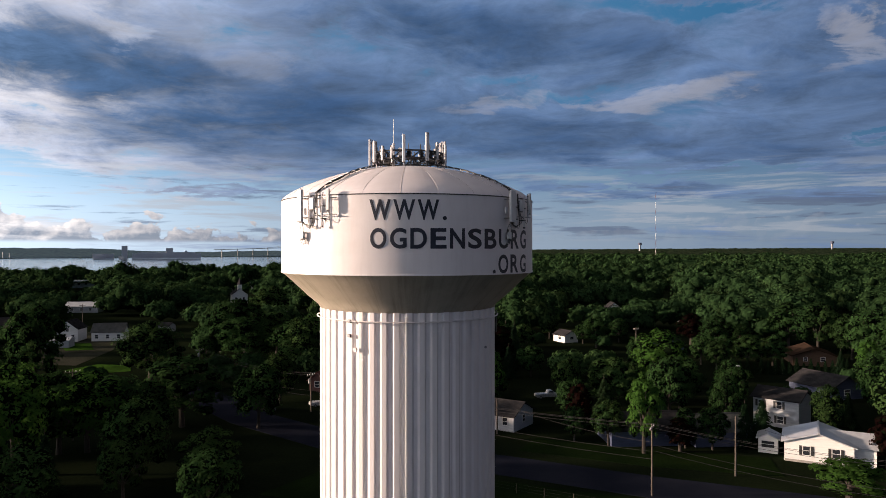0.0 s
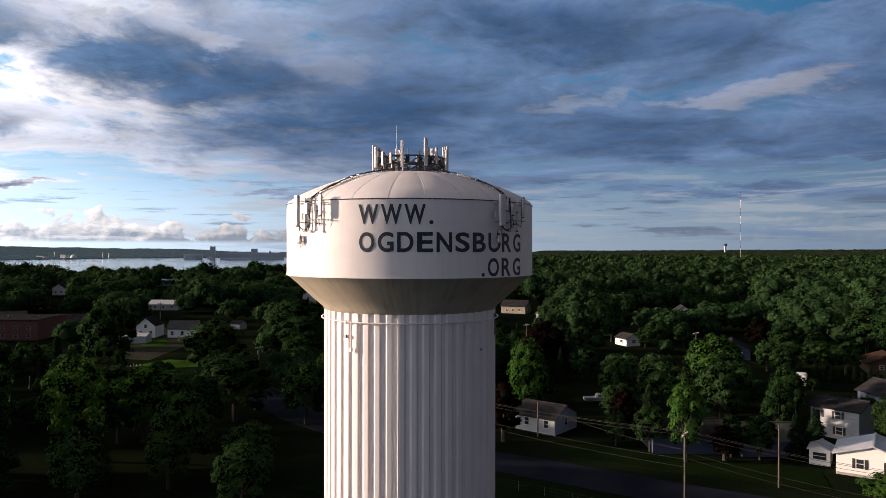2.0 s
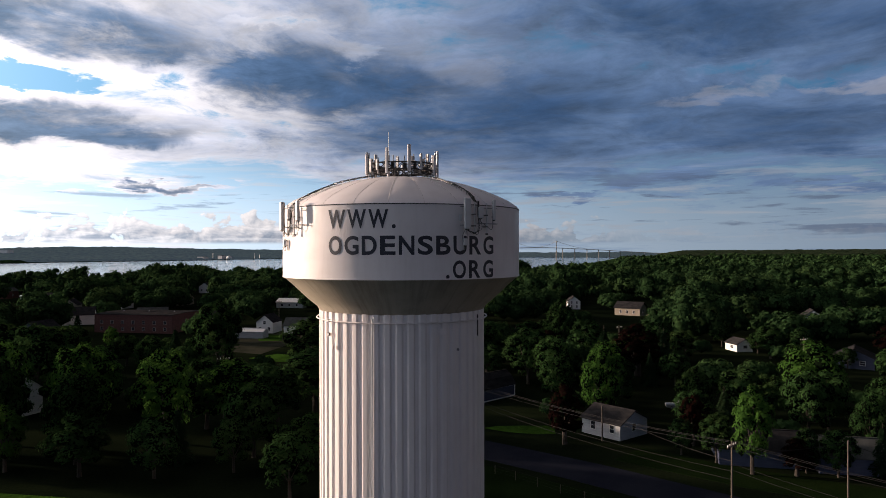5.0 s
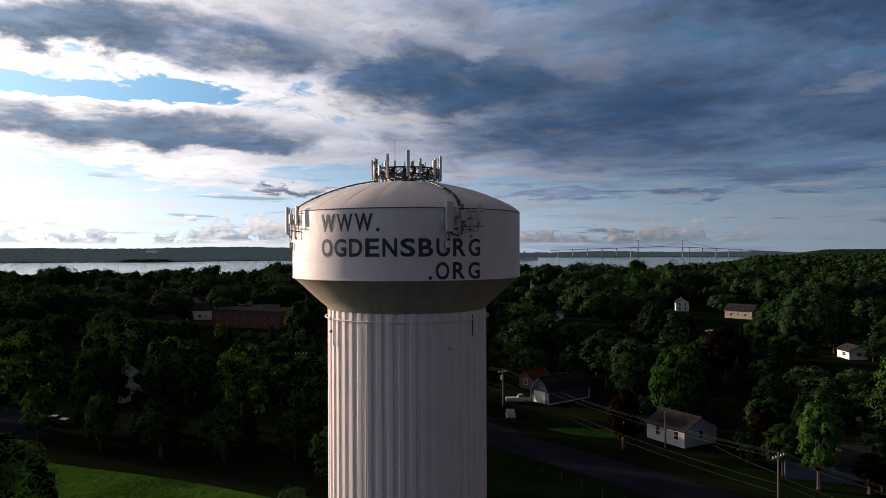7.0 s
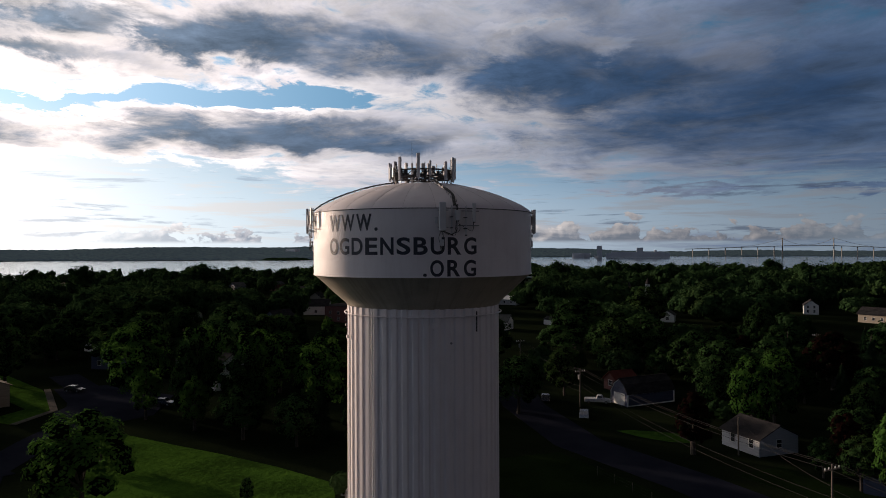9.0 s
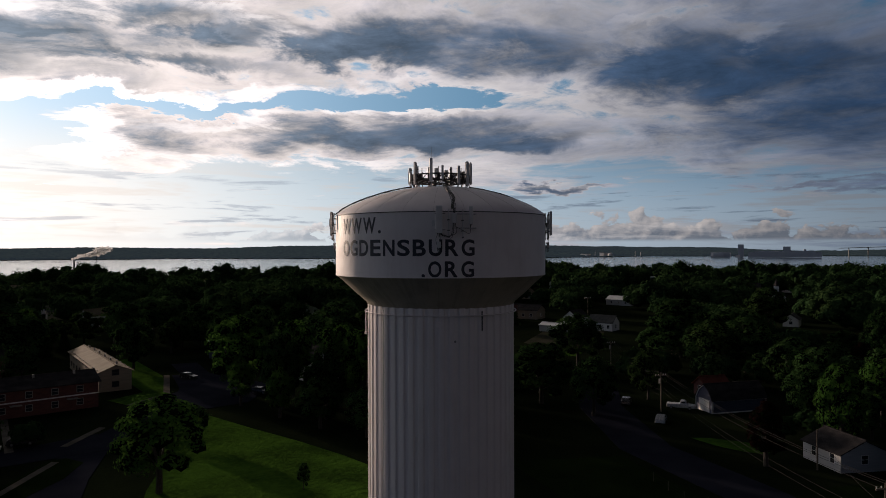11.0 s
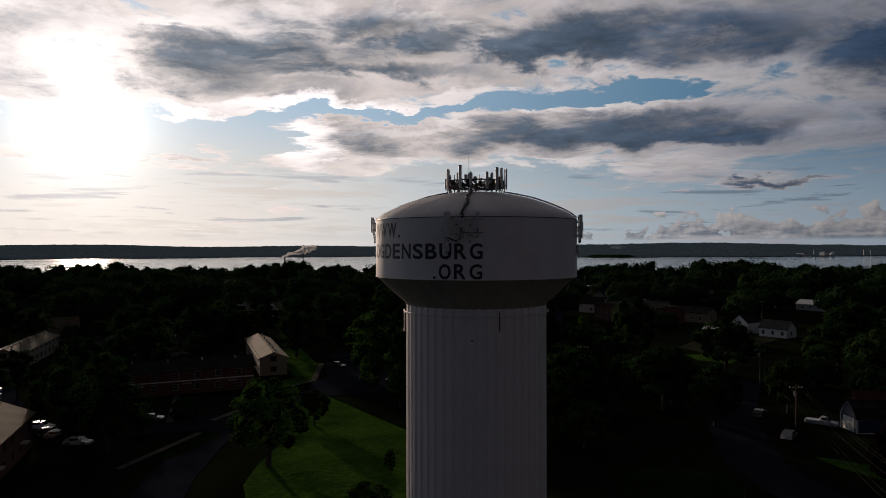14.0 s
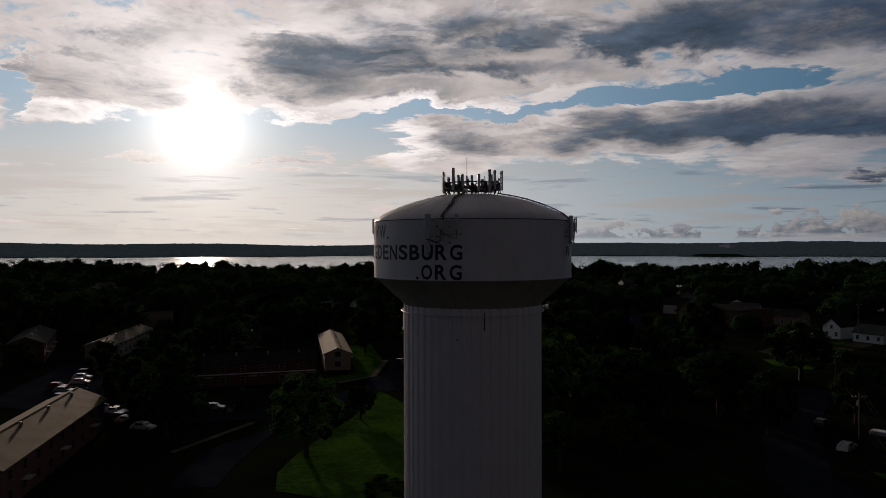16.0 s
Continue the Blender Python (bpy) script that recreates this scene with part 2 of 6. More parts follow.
    rosy = n.mix(1.0, n.mix(near, (0.37, 0.41, 0.48), (0.62, 0.53, 0.47)), n.join(pale2, pale2, pale2), "MULTIPLY")
    lit = n.mix(n.math("MULTIPLY", n.math("MULTIPLY", n.step(streak, 0.50, 0.61), low), 0.75), lit, rosy)
    dusk = n.mix(1.0, (0.11, 0.14, 0.22), n.join(pale2, pale2, pale2), "MULTIPLY")
    lit = n.mix(n.math("MULTIPLY", n.math("MULTIPLY", n.step(streak, 0.45, 0.37), low), 0.70), lit, dusk)
    group = n.noise(n.join(n.math("DIVIDE", az, 14.0), 4.0), 1.0, 2.0)
    tower = n.math("MULTIPLY_ADD", group, 0.5, -0.22)
    tower = n.math("ADD", tower, n.step(n.math("ABSOLUTE", n.math("ADD", az, 37.0)), 15.0, 4.0, 0.0, 0.13))
    tower = n.math("SUBTRACT", tower, n.math("MULTIPLY", n.math("MAXIMUM", n.math("SUBTRACT", el, 0.5), 0.0), 0.135))
    knob = n.noise(n.join(n.math("DIVIDE", az, 2.2), n.math("MULTIPLY", el, 0.62)), 1.0, 8.0, 0.55, 0.2)
    knob2 = n.noise(n.join(n.math("DIVIDE", n.math("ADD", az, -0.30), 2.2), n.math("MULTIPLY", n.math("ADD", el, 0.22), 0.62)), 1.0, 8.0, 0.55, 0.2)
    heap = n.math("MULTIPLY", n.step(n.math("ADD", knob, tower), 0.40, 0.445), n.step(el, 0.45, 0.8))
    heap = n.math("MULTIPLY", heap, n.step(n.math("ABSOLUTE", n.math("ADD", az, 34.0)), 36.0, 18.0, 0.1, 1.0))
    swell = n.math("MULTIPLY_ADD", n.math("SUBTRACT", knob, knob2), 3.2, n.step(el, 0.6, 2.2, 0.05, 0.62))
    top = n.mix(n.math("MINIMUM", n.math("MAXIMUM", swell, 0.0), 1.0), (0.19, 0.215, 0.27), (0.68, 0.62, 0.61))
    lit = n.mix(n.math("MULTIPLY", heap, 0.9), lit, n.mix(1.0, top, n.join(pale2, pale2, pale2), "MULTIPLY"))
    # bright cloud edges, and the glow round the sun
    thin = n.math("MULTIPLY", cover, n.math("SUBTRACT", 1.0, thick))
    lining = n.math("MULTIPLY", n.math("MULTIPLY", thin, n.step(off, 85.0, 8.0)), 1.5)
    veil = n.math("MULTIPLY_ADD", thick, -0.75, 1.0)
    core = n.math("MULTIPLY", n.math("MULTIPLY", n.math("EXPONENT", n.math("MULTIPLY", n.math("DIVIDE", off, 2.0), -1.0)), 9.0), n.math("MULTIPLY_ADD", thick, -0.85, 1.0))
    halo = n.math("MULTIPLY", n.math("MULTIPLY", n.math("EXPONENT", n.math("MULTIPLY", n.math("DIVIDE", off, 11.0), -1.0)), 1.0), veil)
    glow = n.math("ADD", n.math("ADD", core, halo), lining)
    # unseen pinkish sky opposite the sun, added to fill the tower's shaded side
    lit = n.mix(n.step(off, 122.0, 152.0), lit, (0.37, 0.325, 0.345))
    # an unseen dark deck overhead, added to cut the fill light
    lit = n.mix(n.step(el, 20.0, 32.0), lit, (0.036, 0.037, 0.050))
    out = n.mix(1.0, lit, n.join(glow, n.math("MULTIPLY", glow, 0.93), n.math("MULTIPLY", glow, 0.88)), "ADD")
    bg = node(t, "ShaderNodeBackground")
    n.put(bg.inputs[0], out)
    bg.inputs[1].default_value = 0.5
    t.links.new(bg.outputs[0], node(t, "ShaderNodeOutputWorld").inputs[0])


build_sky()
sun_data = bpy.data.lights.new("sun", "SUN")
sun_data.energy, sun_data.angle, sun_data.color = 4.3, radians(2.0), (1.0, 0.75, 0.58)
sun = new("sun", sun_data)
sun.matrix_world = look((0, 0, 0), (-math.sin(radians(SUN_AZ)) * math.cos(radians(SUN_EL)), -math.cos(radians(SUN_AZ)) * math.cos(radians(SUN_EL)), -math.sin(radians(SUN_EL))))


# ---- materials ----
def material(name, a, b, scale=1.0, rough=0.8, metal=0.0, fine=12.0, bump=0.2, island=0.0, per_thing=0.0, spread=0.02, stretch=(1, 1, 1), spec=0.5):
    """A surface of two colours mottled at two scales, with relief; scale in patches a metre."""
    m = bpy.data.materials.new(name)
    m.use_nodes = True
    t = m.node_tree
    n = Net(t)
    b0 = t.nodes["Principled BSDF"]
    p = n.mapping(node(t, "ShaderNodeTexCoord").outputs["Object"], scale=stretch, kind="POINT")
    broad = n.noise(p, scale, 5.0, 0.55)
    grain = n.noise(p, scale * fine, 4.0, 0.6)
    f = n.math("ADD", n.math("MULTIPLY", broad, 0.65), n.math("MULTIPLY", grain, 0.35))
    f = n.step(f, 0.32, 0.68)
    if island:
        r = node(t, "ShaderNodeNewGeometry").outputs["Random Per Island"]
        f = n.math("ADD", n.math("MULTIPLY", f, 1 - island), n.math("MULTIPLY", r, island))
    if per_thing:
        r = node(t, "ShaderNodeObjectInfo").outputs["Random"]
        f = n.math("ADD", n.math("MULTIPLY", f, 1 - per_thing), n.math("MULTIPLY", r, per_thing))
    t.links.new(n.mix(f, a, b), b0.inputs["Base Color"])
    b0.inputs["Metallic"].default_value = metal
    b0.inputs["Specular IOR Level"].default_value = spec
    n.put(b0.inputs["Roughness"], n.step(grain, 0.3, 0.7, max(rough - 0.1, 0.02), min(rough + 0.1, 1.0)))
    if bump:
        bp = node(t, "ShaderNodeBump")
        bp.inputs["Strength"].default_value, bp.inputs["Distance"].default_value = bump, spread
        n.put(bp.inputs["Height"], f)
        t.links.new(bp.outputs[0], b0.inputs["Normal"])
    return m


def leafy(name, a, b, c, through_light=0.16, varied=1.0):
    """Leaves: colour varies from tree to tree and from clump to clump; some light comes through."""
    m = bpy.data.materials.new(name)
    m.use_nodes = True
    t = m.node_tree
    n = Net(t)
    t.nodes.remove(t.nodes["Principled BSDF"])
    isl = node(t, "ShaderNodeNewGeometry").outputs["Random Per Island"]
    tree = node(t, "ShaderNodeObjectInfo").outputs["Random"]
    p = node(t, "ShaderNodeTexCoord").outputs["Object"]
    col = n.mix(n.math("MULTIPLY_ADD", isl, 0.30, n.math("MULTIPLY_ADD", n.noise(p, 0.35, 3.0), 0.9, -0.05)), a, b)
    col = n.mix(n.math("MULTIPLY", tree, 0.55), col, c)
    if not varied:
        a, b, c = b, b, b
        col = n.mix(0.5, b, b)
    # random dark patches: partly tree tone, partly painted shade between crowns
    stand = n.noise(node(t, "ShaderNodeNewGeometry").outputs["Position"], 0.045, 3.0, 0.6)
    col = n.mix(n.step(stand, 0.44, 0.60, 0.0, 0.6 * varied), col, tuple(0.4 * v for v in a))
    cell = node(t, "ShaderNodeTexVoronoi", voronoi_dimensions="2D")
    t.links.new(node(t, "ShaderNodeNewGeometry").outputs["Position"], cell.inputs["Vector"])
    cell.inputs["Scale"].default_value = 0.075
    one = n.split(cell.outputs["Color"])
    col = n.mix(n.step(one[0], 0.25, 0.8, 0.0, 0.8 * varied), col, tuple(0.5 * v for v in a))
    col = n.mix(n.step(one[1], 0.55, 1.0, 0.0, 0.4 * varied), col, (b[0] * 1.15, b[1] * 0.85, b[2] * 0.8))
    d, tr, mx = node(t, "ShaderNodeBsdfDiffuse"), node(t, "ShaderNodeBsdfTranslucent"), node(t, "ShaderNodeMixShader")
    t.links.new(col, d.inputs[0])
    t.links.new(col, tr.inputs[0])
    mx.inputs[0].default_value = through_light
    t.links.new(d.outputs[0], mx.inputs[1])
    t.links.new(tr.outputs[0], mx.inputs[2])
    t.links.new(mx.outputs[0], t.nodes["Material Output"].inputs[0])
    return m


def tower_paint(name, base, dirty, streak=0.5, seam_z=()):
    """Aged white tank paint with rain streaks, faint blotches and fine specks."""
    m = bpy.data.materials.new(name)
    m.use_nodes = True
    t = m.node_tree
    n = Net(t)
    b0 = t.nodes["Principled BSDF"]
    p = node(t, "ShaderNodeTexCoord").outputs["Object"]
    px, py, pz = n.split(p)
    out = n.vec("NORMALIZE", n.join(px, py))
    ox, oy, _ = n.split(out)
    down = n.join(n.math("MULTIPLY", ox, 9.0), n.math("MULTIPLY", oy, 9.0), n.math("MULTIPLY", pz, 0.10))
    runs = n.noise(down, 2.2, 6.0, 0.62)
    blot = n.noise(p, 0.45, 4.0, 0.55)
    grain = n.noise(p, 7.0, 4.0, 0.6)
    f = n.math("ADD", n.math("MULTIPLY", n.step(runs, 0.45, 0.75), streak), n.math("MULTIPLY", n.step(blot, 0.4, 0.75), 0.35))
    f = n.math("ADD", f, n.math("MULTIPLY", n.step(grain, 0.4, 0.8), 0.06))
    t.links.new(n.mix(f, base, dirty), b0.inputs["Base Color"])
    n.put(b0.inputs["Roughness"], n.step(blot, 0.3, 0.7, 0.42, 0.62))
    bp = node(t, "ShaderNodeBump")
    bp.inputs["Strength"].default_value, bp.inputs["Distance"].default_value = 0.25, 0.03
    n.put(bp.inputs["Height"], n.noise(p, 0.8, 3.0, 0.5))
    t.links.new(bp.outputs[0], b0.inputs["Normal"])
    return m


WHITE = tower_paint("white_tank_paint", (0.80, 0.745, 0.74), (0.66, 0.60, 0.59), 0.30)
BOWL = tower_paint("streaked_tan_tank_paint", (0.46, 0.405, 0.32), (0.23, 0.195, 0.145), 0.5)
COLUMN = tower_paint("column_paint", (0.78, 0.725, 0.715), (0.66, 0.605, 0.595), 0.16)
ROOFW = tower_paint("pale_roof_paint", (0.82, 0.755, 0.76), (0.68, 0.61, 0.615), 0.2)
SEAM = material("rusty_weld_seam", (0.36, 0.31, 0.30), (0.62, 0.56, 0.55), 2.5, 0.7, bump=0.1)
BLACK = material("black_letter_paint", (0.013, 0.014, 0.026), (0.027, 0.028, 0.042), 1.5, 0.5, bump=0.05)
GALV = material("galvanised_steel", (0.20, 0.20, 0.21), (0.34, 0.34, 0.35), 3.0, 0.45, 0.7, bump=0.05)
DARKSTEEL = material("dark_steel", (0.035, 0.035, 0.04), (0.09, 0.085, 0.085), 4.0, 0.55, 0.4, bump=0.1)
PANEL = material("antenna_plastic", (0.55, 0.54, 0.55), (0.68, 0.67, 0.67), 1.2, 0.45, bump=0.03, per_thing=0.3)
WIRE = material("dull_wire", (0.025, 0.025, 0.028), (0.05, 0.05, 0.05), 4.0, 0.9, bump=0.0, spec=0.0)
CABLE = material("black_cable", (0.012, 0.012, 0.013), (0.03, 0.03, 0.03), 6.0, 0.6, bump=0.05)
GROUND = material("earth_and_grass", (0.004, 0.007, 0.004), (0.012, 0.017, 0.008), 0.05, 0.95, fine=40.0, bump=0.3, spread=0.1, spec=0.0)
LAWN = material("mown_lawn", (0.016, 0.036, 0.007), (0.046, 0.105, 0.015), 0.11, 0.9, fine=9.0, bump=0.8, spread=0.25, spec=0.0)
# darker copy of the lawn, with the gardens' shade put into its colour
SHADEGRASS = material("shade_darkened_grass", (0.004, 0.009, 0.003), (0.011, 0.020, 0.006), 0.10, 0.95, fine=30.0, bump=0.5, spread=0.08, spec=0.0)
ASPHALT = material("asphalt", (0.011, 0.013, 0.022), (0.020, 0.022, 0.032), 0.15, 0.95, fine=60.0, bump=0.2, spread=0.01, spec=0.0)
WORN = material("worn_path_concrete", (0.06, 0.057, 0.052), (0.12, 0.112, 0.10), 0.5, 0.95, fine=20.0, bump=0.1, spec=0.0)
YARDMAT = material("worn_grass_and_gravel", (0.022, 0.025, 0.017), (0.050, 0.050, 0.038), 0.12, 0.95, fine=20.0, bump=0.2, spec=0.0)
# white siding dimmed in colour, imitating walls that stand in tree shade
DIMWHITE = material("shade_dimmed_white_siding", (0.36, 0.375, 0.40), (0.48, 0.49, 0.51), 0.5, 0.7, bump=0.15, stretch=(1, 1, 8))
CONCRETE = material("pale_concrete", (0.26, 0.25, 0.23), (0.38, 0.36, 0.33), 0.4, 0.85, fine=20.0, bump=0.1)
BARK = material("bark", (0.018, 0.014, 0.011), (0.050, 0.041, 0.033), 1.5, 0.95, bump=0.6, spread=0.05, stretch=(4, 4, 1))
SIDING = material("white_siding", (0.70, 0.69, 0.67), (0.80, 0.79, 0.77), 0.5, 0.6, bump=0.15, stretch=(1, 1, 8))
BEIGE = material("beige_siding", (0.24, 0.205, 0.16), (0.32, 0.28, 0.22), 0.5, 0.7, bump=0.15, stretch=(1, 1, 8))
BLUE = material("slate_blue_siding", (0.035, 0.045, 0.09), (0.06, 0.075, 0.13), 0.5, 0.65, bump=0.15, stretch=(1, 1, 8))
BROWN = material("brown_timber_siding", (0.060, 0.034, 0.020), (0.105, 0.060, 0.034), 0.6, 0.75, bump=0.2, stretch=(1, 1, 8))
BRICK = material("red_brick", (0.075, 0.028, 0.026), (0.13, 0.05, 0.042), 0.8, 0.85, fine=14.0, bump=0.3, stretch=(1, 1, 3))
SHINGLE = material("dark_shingles", (0.018, 0.018, 0.021), (0.045, 0.043, 0.044), 0.5, 0.9, fine=16.0, bump=0.4, stretch=(1, 1, 3), spec=0.0)
GREYROOF = material("grey_shingles", (0.055, 0.058, 0.058), (0.105, 0.108, 0.105), 0.5, 0.85, fine=16.0, bump=0.4, spec=0.0)
TANROOF = material("tan_shingles", (0.095, 0.078, 0.050), (0.165, 0.135, 0.09), 0.35, 0.85, fine=18.0, bump=0.4, spec=0.1)
METALROOF = material("pale_metal_roof", (0.48, 0.49, 0.52), (0.60, 0.61, 0.64), 0.6, 0.4, 0.3, bump=0.1)
BROWNROOF = material("brown_shingles", (0.030, 0.019, 0.014), (0.055, 0.035, 0.025), 0.5, 0.9, bump=0.3, spec=0.0)
REDROOF = material("red_shingles", (0.09, 0.03, 0.025), (0.14, 0.05, 0.04), 0.5, 0.85, bump=0.3, spec=0.0)
TRIM = material("white_trim", (0.66, 0.66, 0.65), (0.78, 0.78, 0.76), 1.0, 0.5, bump=0.05)
SHUTTER = material("black_shutter", (0.015, 0.015, 0.017), (0.03, 0.03, 0.032), 2.0, 0.6, bump=0.1)
GLASS = material("window_glass", (0.02, 0.024, 0.03), (0.035, 0.04, 0.05), 0.7, 0.08, bump=0.0, spec=0.8)
POLEWOOD = material("pole_wood", (0.07, 0.056, 0.044), (0.13, 0.11, 0.09), 1.0, 0.9, bump=0.4, stretch=(5, 5, 0.6))
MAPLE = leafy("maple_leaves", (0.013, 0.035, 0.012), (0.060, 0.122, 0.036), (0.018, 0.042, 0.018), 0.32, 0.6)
BRIGHT = leafy("poplar_and_lit_maple_leaves", (0.028, 0.078, 0.016), (0.075, 0.165, 0.032), (0.045, 0.10, 0.02), 0.38, 0.3)
SPRUCE = leafy("conifer_needles", (0.010, 0.026, 0.012), (0.024, 0.050, 0.022), (0.018, 0.034, 0.02), 0.1)
COPPER = leafy("copper_leaves", (0.006, 0.003, 0.003), (0.016, 0.007, 0.006), (0.010, 0.005, 0.004), 0.12)
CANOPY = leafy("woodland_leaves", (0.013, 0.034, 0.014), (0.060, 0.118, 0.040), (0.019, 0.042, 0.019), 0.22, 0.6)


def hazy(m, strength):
    """Adds a faint blue glow that stands in for the air light of several kilometres of distance."""
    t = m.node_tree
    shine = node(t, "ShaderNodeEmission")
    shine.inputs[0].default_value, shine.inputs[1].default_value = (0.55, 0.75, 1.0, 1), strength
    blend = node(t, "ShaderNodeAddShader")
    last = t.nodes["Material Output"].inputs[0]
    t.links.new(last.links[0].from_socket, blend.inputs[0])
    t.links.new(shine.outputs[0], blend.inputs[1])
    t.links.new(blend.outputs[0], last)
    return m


# leaf colour greyed and glow added, both standing in for distance haze
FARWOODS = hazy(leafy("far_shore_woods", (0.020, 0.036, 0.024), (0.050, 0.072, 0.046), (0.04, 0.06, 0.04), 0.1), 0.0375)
# concrete lightened towards blue: distance haze is put into its colour
FARGREY = material("far_hazed_concrete", (0.44, 0.48, 0.55), (0.54, 0.58, 0.64), 0.02, 0.9, bump=0.0, spec=0.1)
FARHILL = leafy("far_hill_woods", (0.022, 0.038, 0.022), (0.055, 0.080, 0.042), (0.042, 0.06, 0.034), 0.1)
# crown cores: the dark between leaf clumps is put into these two colours
CROWNSHADE = material("painted_crown_shade", (0.002, 0.004, 0.002), (0.005, 0.009, 0.004), 0.6, 1.0, bump=0.0, spec=0.0)
GAPSHADE = material("painted_gap_shade", (0.006, 0.015, 0.006), (0.020, 0.040, 0.015), 0.35, 1.0, fine=6.0, bump=0.6, spread=0.3, spec=0.0)
STEAM = leafy("white_steam", (0.90, 0.90, 0.90), (0.94, 0.94, 0.94), (0.92, 0.92, 0.92), 0.80, 0.0)


def wispy(m, through_share):
    """Lets part of the light straight through, as thin vapour does."""
    t = m.node_tree
    blend = node(t, "ShaderNodeMixShader")
    blend.inputs[0].default_value = through_share
    last = t.nodes["Material Output"].inputs[0]
    t.links.new(last.links[0].from_socket, blend.inputs[1])
    t.links.new(node(t, "ShaderNodeBsdfTransparent").outputs[0], blend.inputs[2])
    t.links.new(blend.outputs[0], last)


wispy(STEAM, 0.5)
TYRE = material("tyre_rubber", (0.012, 0.012, 0.012), (0.022, 0.022, 0.022), 5.0, 0.8, bump=0.05)
CARPAINT = [material("car_paint_" + k, c, tuple(v * 1.12 for v in c), 0.5, 0.25, 0.2, bump=0.0) for k, c in
            (("silver", (0.30, 0.31, 0.33)), ("white", (0.52, 0.52, 0.53)), ("black", (0.02, 0.02, 0.024)), ("red", (0.24, 0.03, 0.03)), ("blue", (0.05, 0.08, 0.18)))]


def water_material():
    m = bpy.data.materials.new("river_water")
    m.use_nodes = True
    t = m.node_tree
    n = Net(t)
    b0 = t.nodes["Principled BSDF"]
    p = node(t, "ShaderNodeTexCoord").outputs["Object"]
    b0.inputs["Base Color"].default_value = (0.02, 0.035, 0.05, 1)
    broad = n.noise(n.mapping(p, scale=(1, 0.35, 1), kind="POINT"), 0.006, 4.0, 0.6)
    n.put(b0.inputs["Roughness"], n.step(broad, 0.35, 0.65, 0.06, 0.12))
    bp = node(t, "ShaderNodeBump")
    bp.inputs["Strength"].default_value, bp.inputs["Distance"].default_value = 0.38, 1.0
    n.put(bp.inputs["Height"], n.noise(p, 0.12, 5.0, 0.6))
    t.links.new(bp.outputs[0], b0.inputs["Normal"])
    return m


WATER = water_material()


# ---- helpers for meshes ----
def part(name, bm, mat, parent, label="", smooth=False):
    """Links a bmesh as one mesh object under a thing, a part or nothing."""
    me = bpy.data.meshes.new(name)
    bm.to_mesh(me)
    bm.free()
    return place(name, me, mat, parent, label, smooth)


def place(name, me, mat, parent, label="", smooth=False):
    if mat:
        me.materials.append(mat)
    if smooth:
        me.shade_smooth()
    ob = new(name, me)
    ob.parent = parent
    if label:
        ob["label"] = label
    return ob


def mesh_of(name, verts, faces):
    me = bpy.data.meshes.new(name)
    me.from_pydata([tuple(v) for v in verts], [], [tuple(f) for f in faces])
    me.update()
    return me


def thing(name, label, category, at=None, group="", kind=""):
    ob = new(name)
    ob.empty_display_size = 0.3
    if at is not None:
        ob.matrix_basis = at
    return tagged(ob, label, category, group, kind)


def box(bm, lo, hi, m=None, bevel=0.0):
    r = bmesh.ops.create_cube(bm, size=1.0)
    lo, hi = Vector(lo), Vector(hi)
    bmesh.ops.transform(bm, matrix=Matrix.Translation((lo + hi) / 2) @ Matrix.Diagonal((*(hi - lo), 1)), verts=r["verts"])
    if bevel:
        es = list({e for v in r["verts"] for e in v.link_edges})
        out = bmesh.ops.bevel(bm, geom=es, offset=bevel, segments=1, affect="EDGES")
        vs = list({v for f in out["faces"] for v in f.verts} | {v for v in r["verts"] if v.is_valid})
    else:
        vs = r["verts"]
    if m is not None:
        bmesh.ops.transform(bm, matrix=m, verts=vs)
    return bm


def boxes(*items):
    bm = bmesh.new()
    for it in items:
        box(bm, *it)
    return bm


def rod(bm, a, b, r, sides=8, r2=None):
    a, b = Vector(a), Vector(b)
    m = Matrix.Translation((a + b) / 2) @ (b - a).to_track_quat("Z", "Y").to_matrix().to_4x4()
    bmesh.ops.create_cone(bm, cap_ends=True, segments=sides, radius1=r, radius2=r if r2 is None else r2, depth=(b - a).length, matrix=m)
    return bm


def tube(bm, pts, r, sides=6):
    """One bent pipe through the points."""
    pts = [Vector(p) for p in pts]
    rings = []
    for i, p in enumerate(pts):
        d = (pts[min(i + 1, len(pts) - 1)] - pts[max(i - 1, 0)]).normalized()
        m = d.to_track_quat("Z", "Y").to_matrix()
        rings.append([bm.verts.new(p + m @ Vector((r * math.cos(2 * math.pi * k / sides), r * math.sin(2 * math.pi * k / sides), 0))) for k in range(sides)])
    for a, b in zip(rings, rings[1:]):
        turn = min(range(sides), key=lambda q: sum((a[k].co - b[(k + q) % sides].co).length for k in range(sides)))
        for k in range(sides):
            bm.faces.new((a[k], a[(k + 1) % sides], b[(k + 1 + turn) % sides], b[(k + turn) % sides]))
    bm.faces.new(rings[0][::-1])
    bm.faces.new(rings[-1])
    return bm


def lathe(name, profile, steps, wave=None):
    """A surface of revolution round z; wave(angle, height) changes the radius."""
    verts, faces = [], []
    for r, z in profile:
        for i in range(steps):
            a = 2 * math.pi * i / steps
            q = r + (wave(a, z) if wave else 0)
            verts.append((q * math.cos(a), q * math.sin(a), z))
    for j in range(len(profile) - 1):
        for i in range(steps):
            k = (i + 1) % steps
            faces.append((j * steps + i, j * steps + k, (j + 1) * steps + k, (j + 1) * steps + i))
    return mesh_of(name, verts, faces)


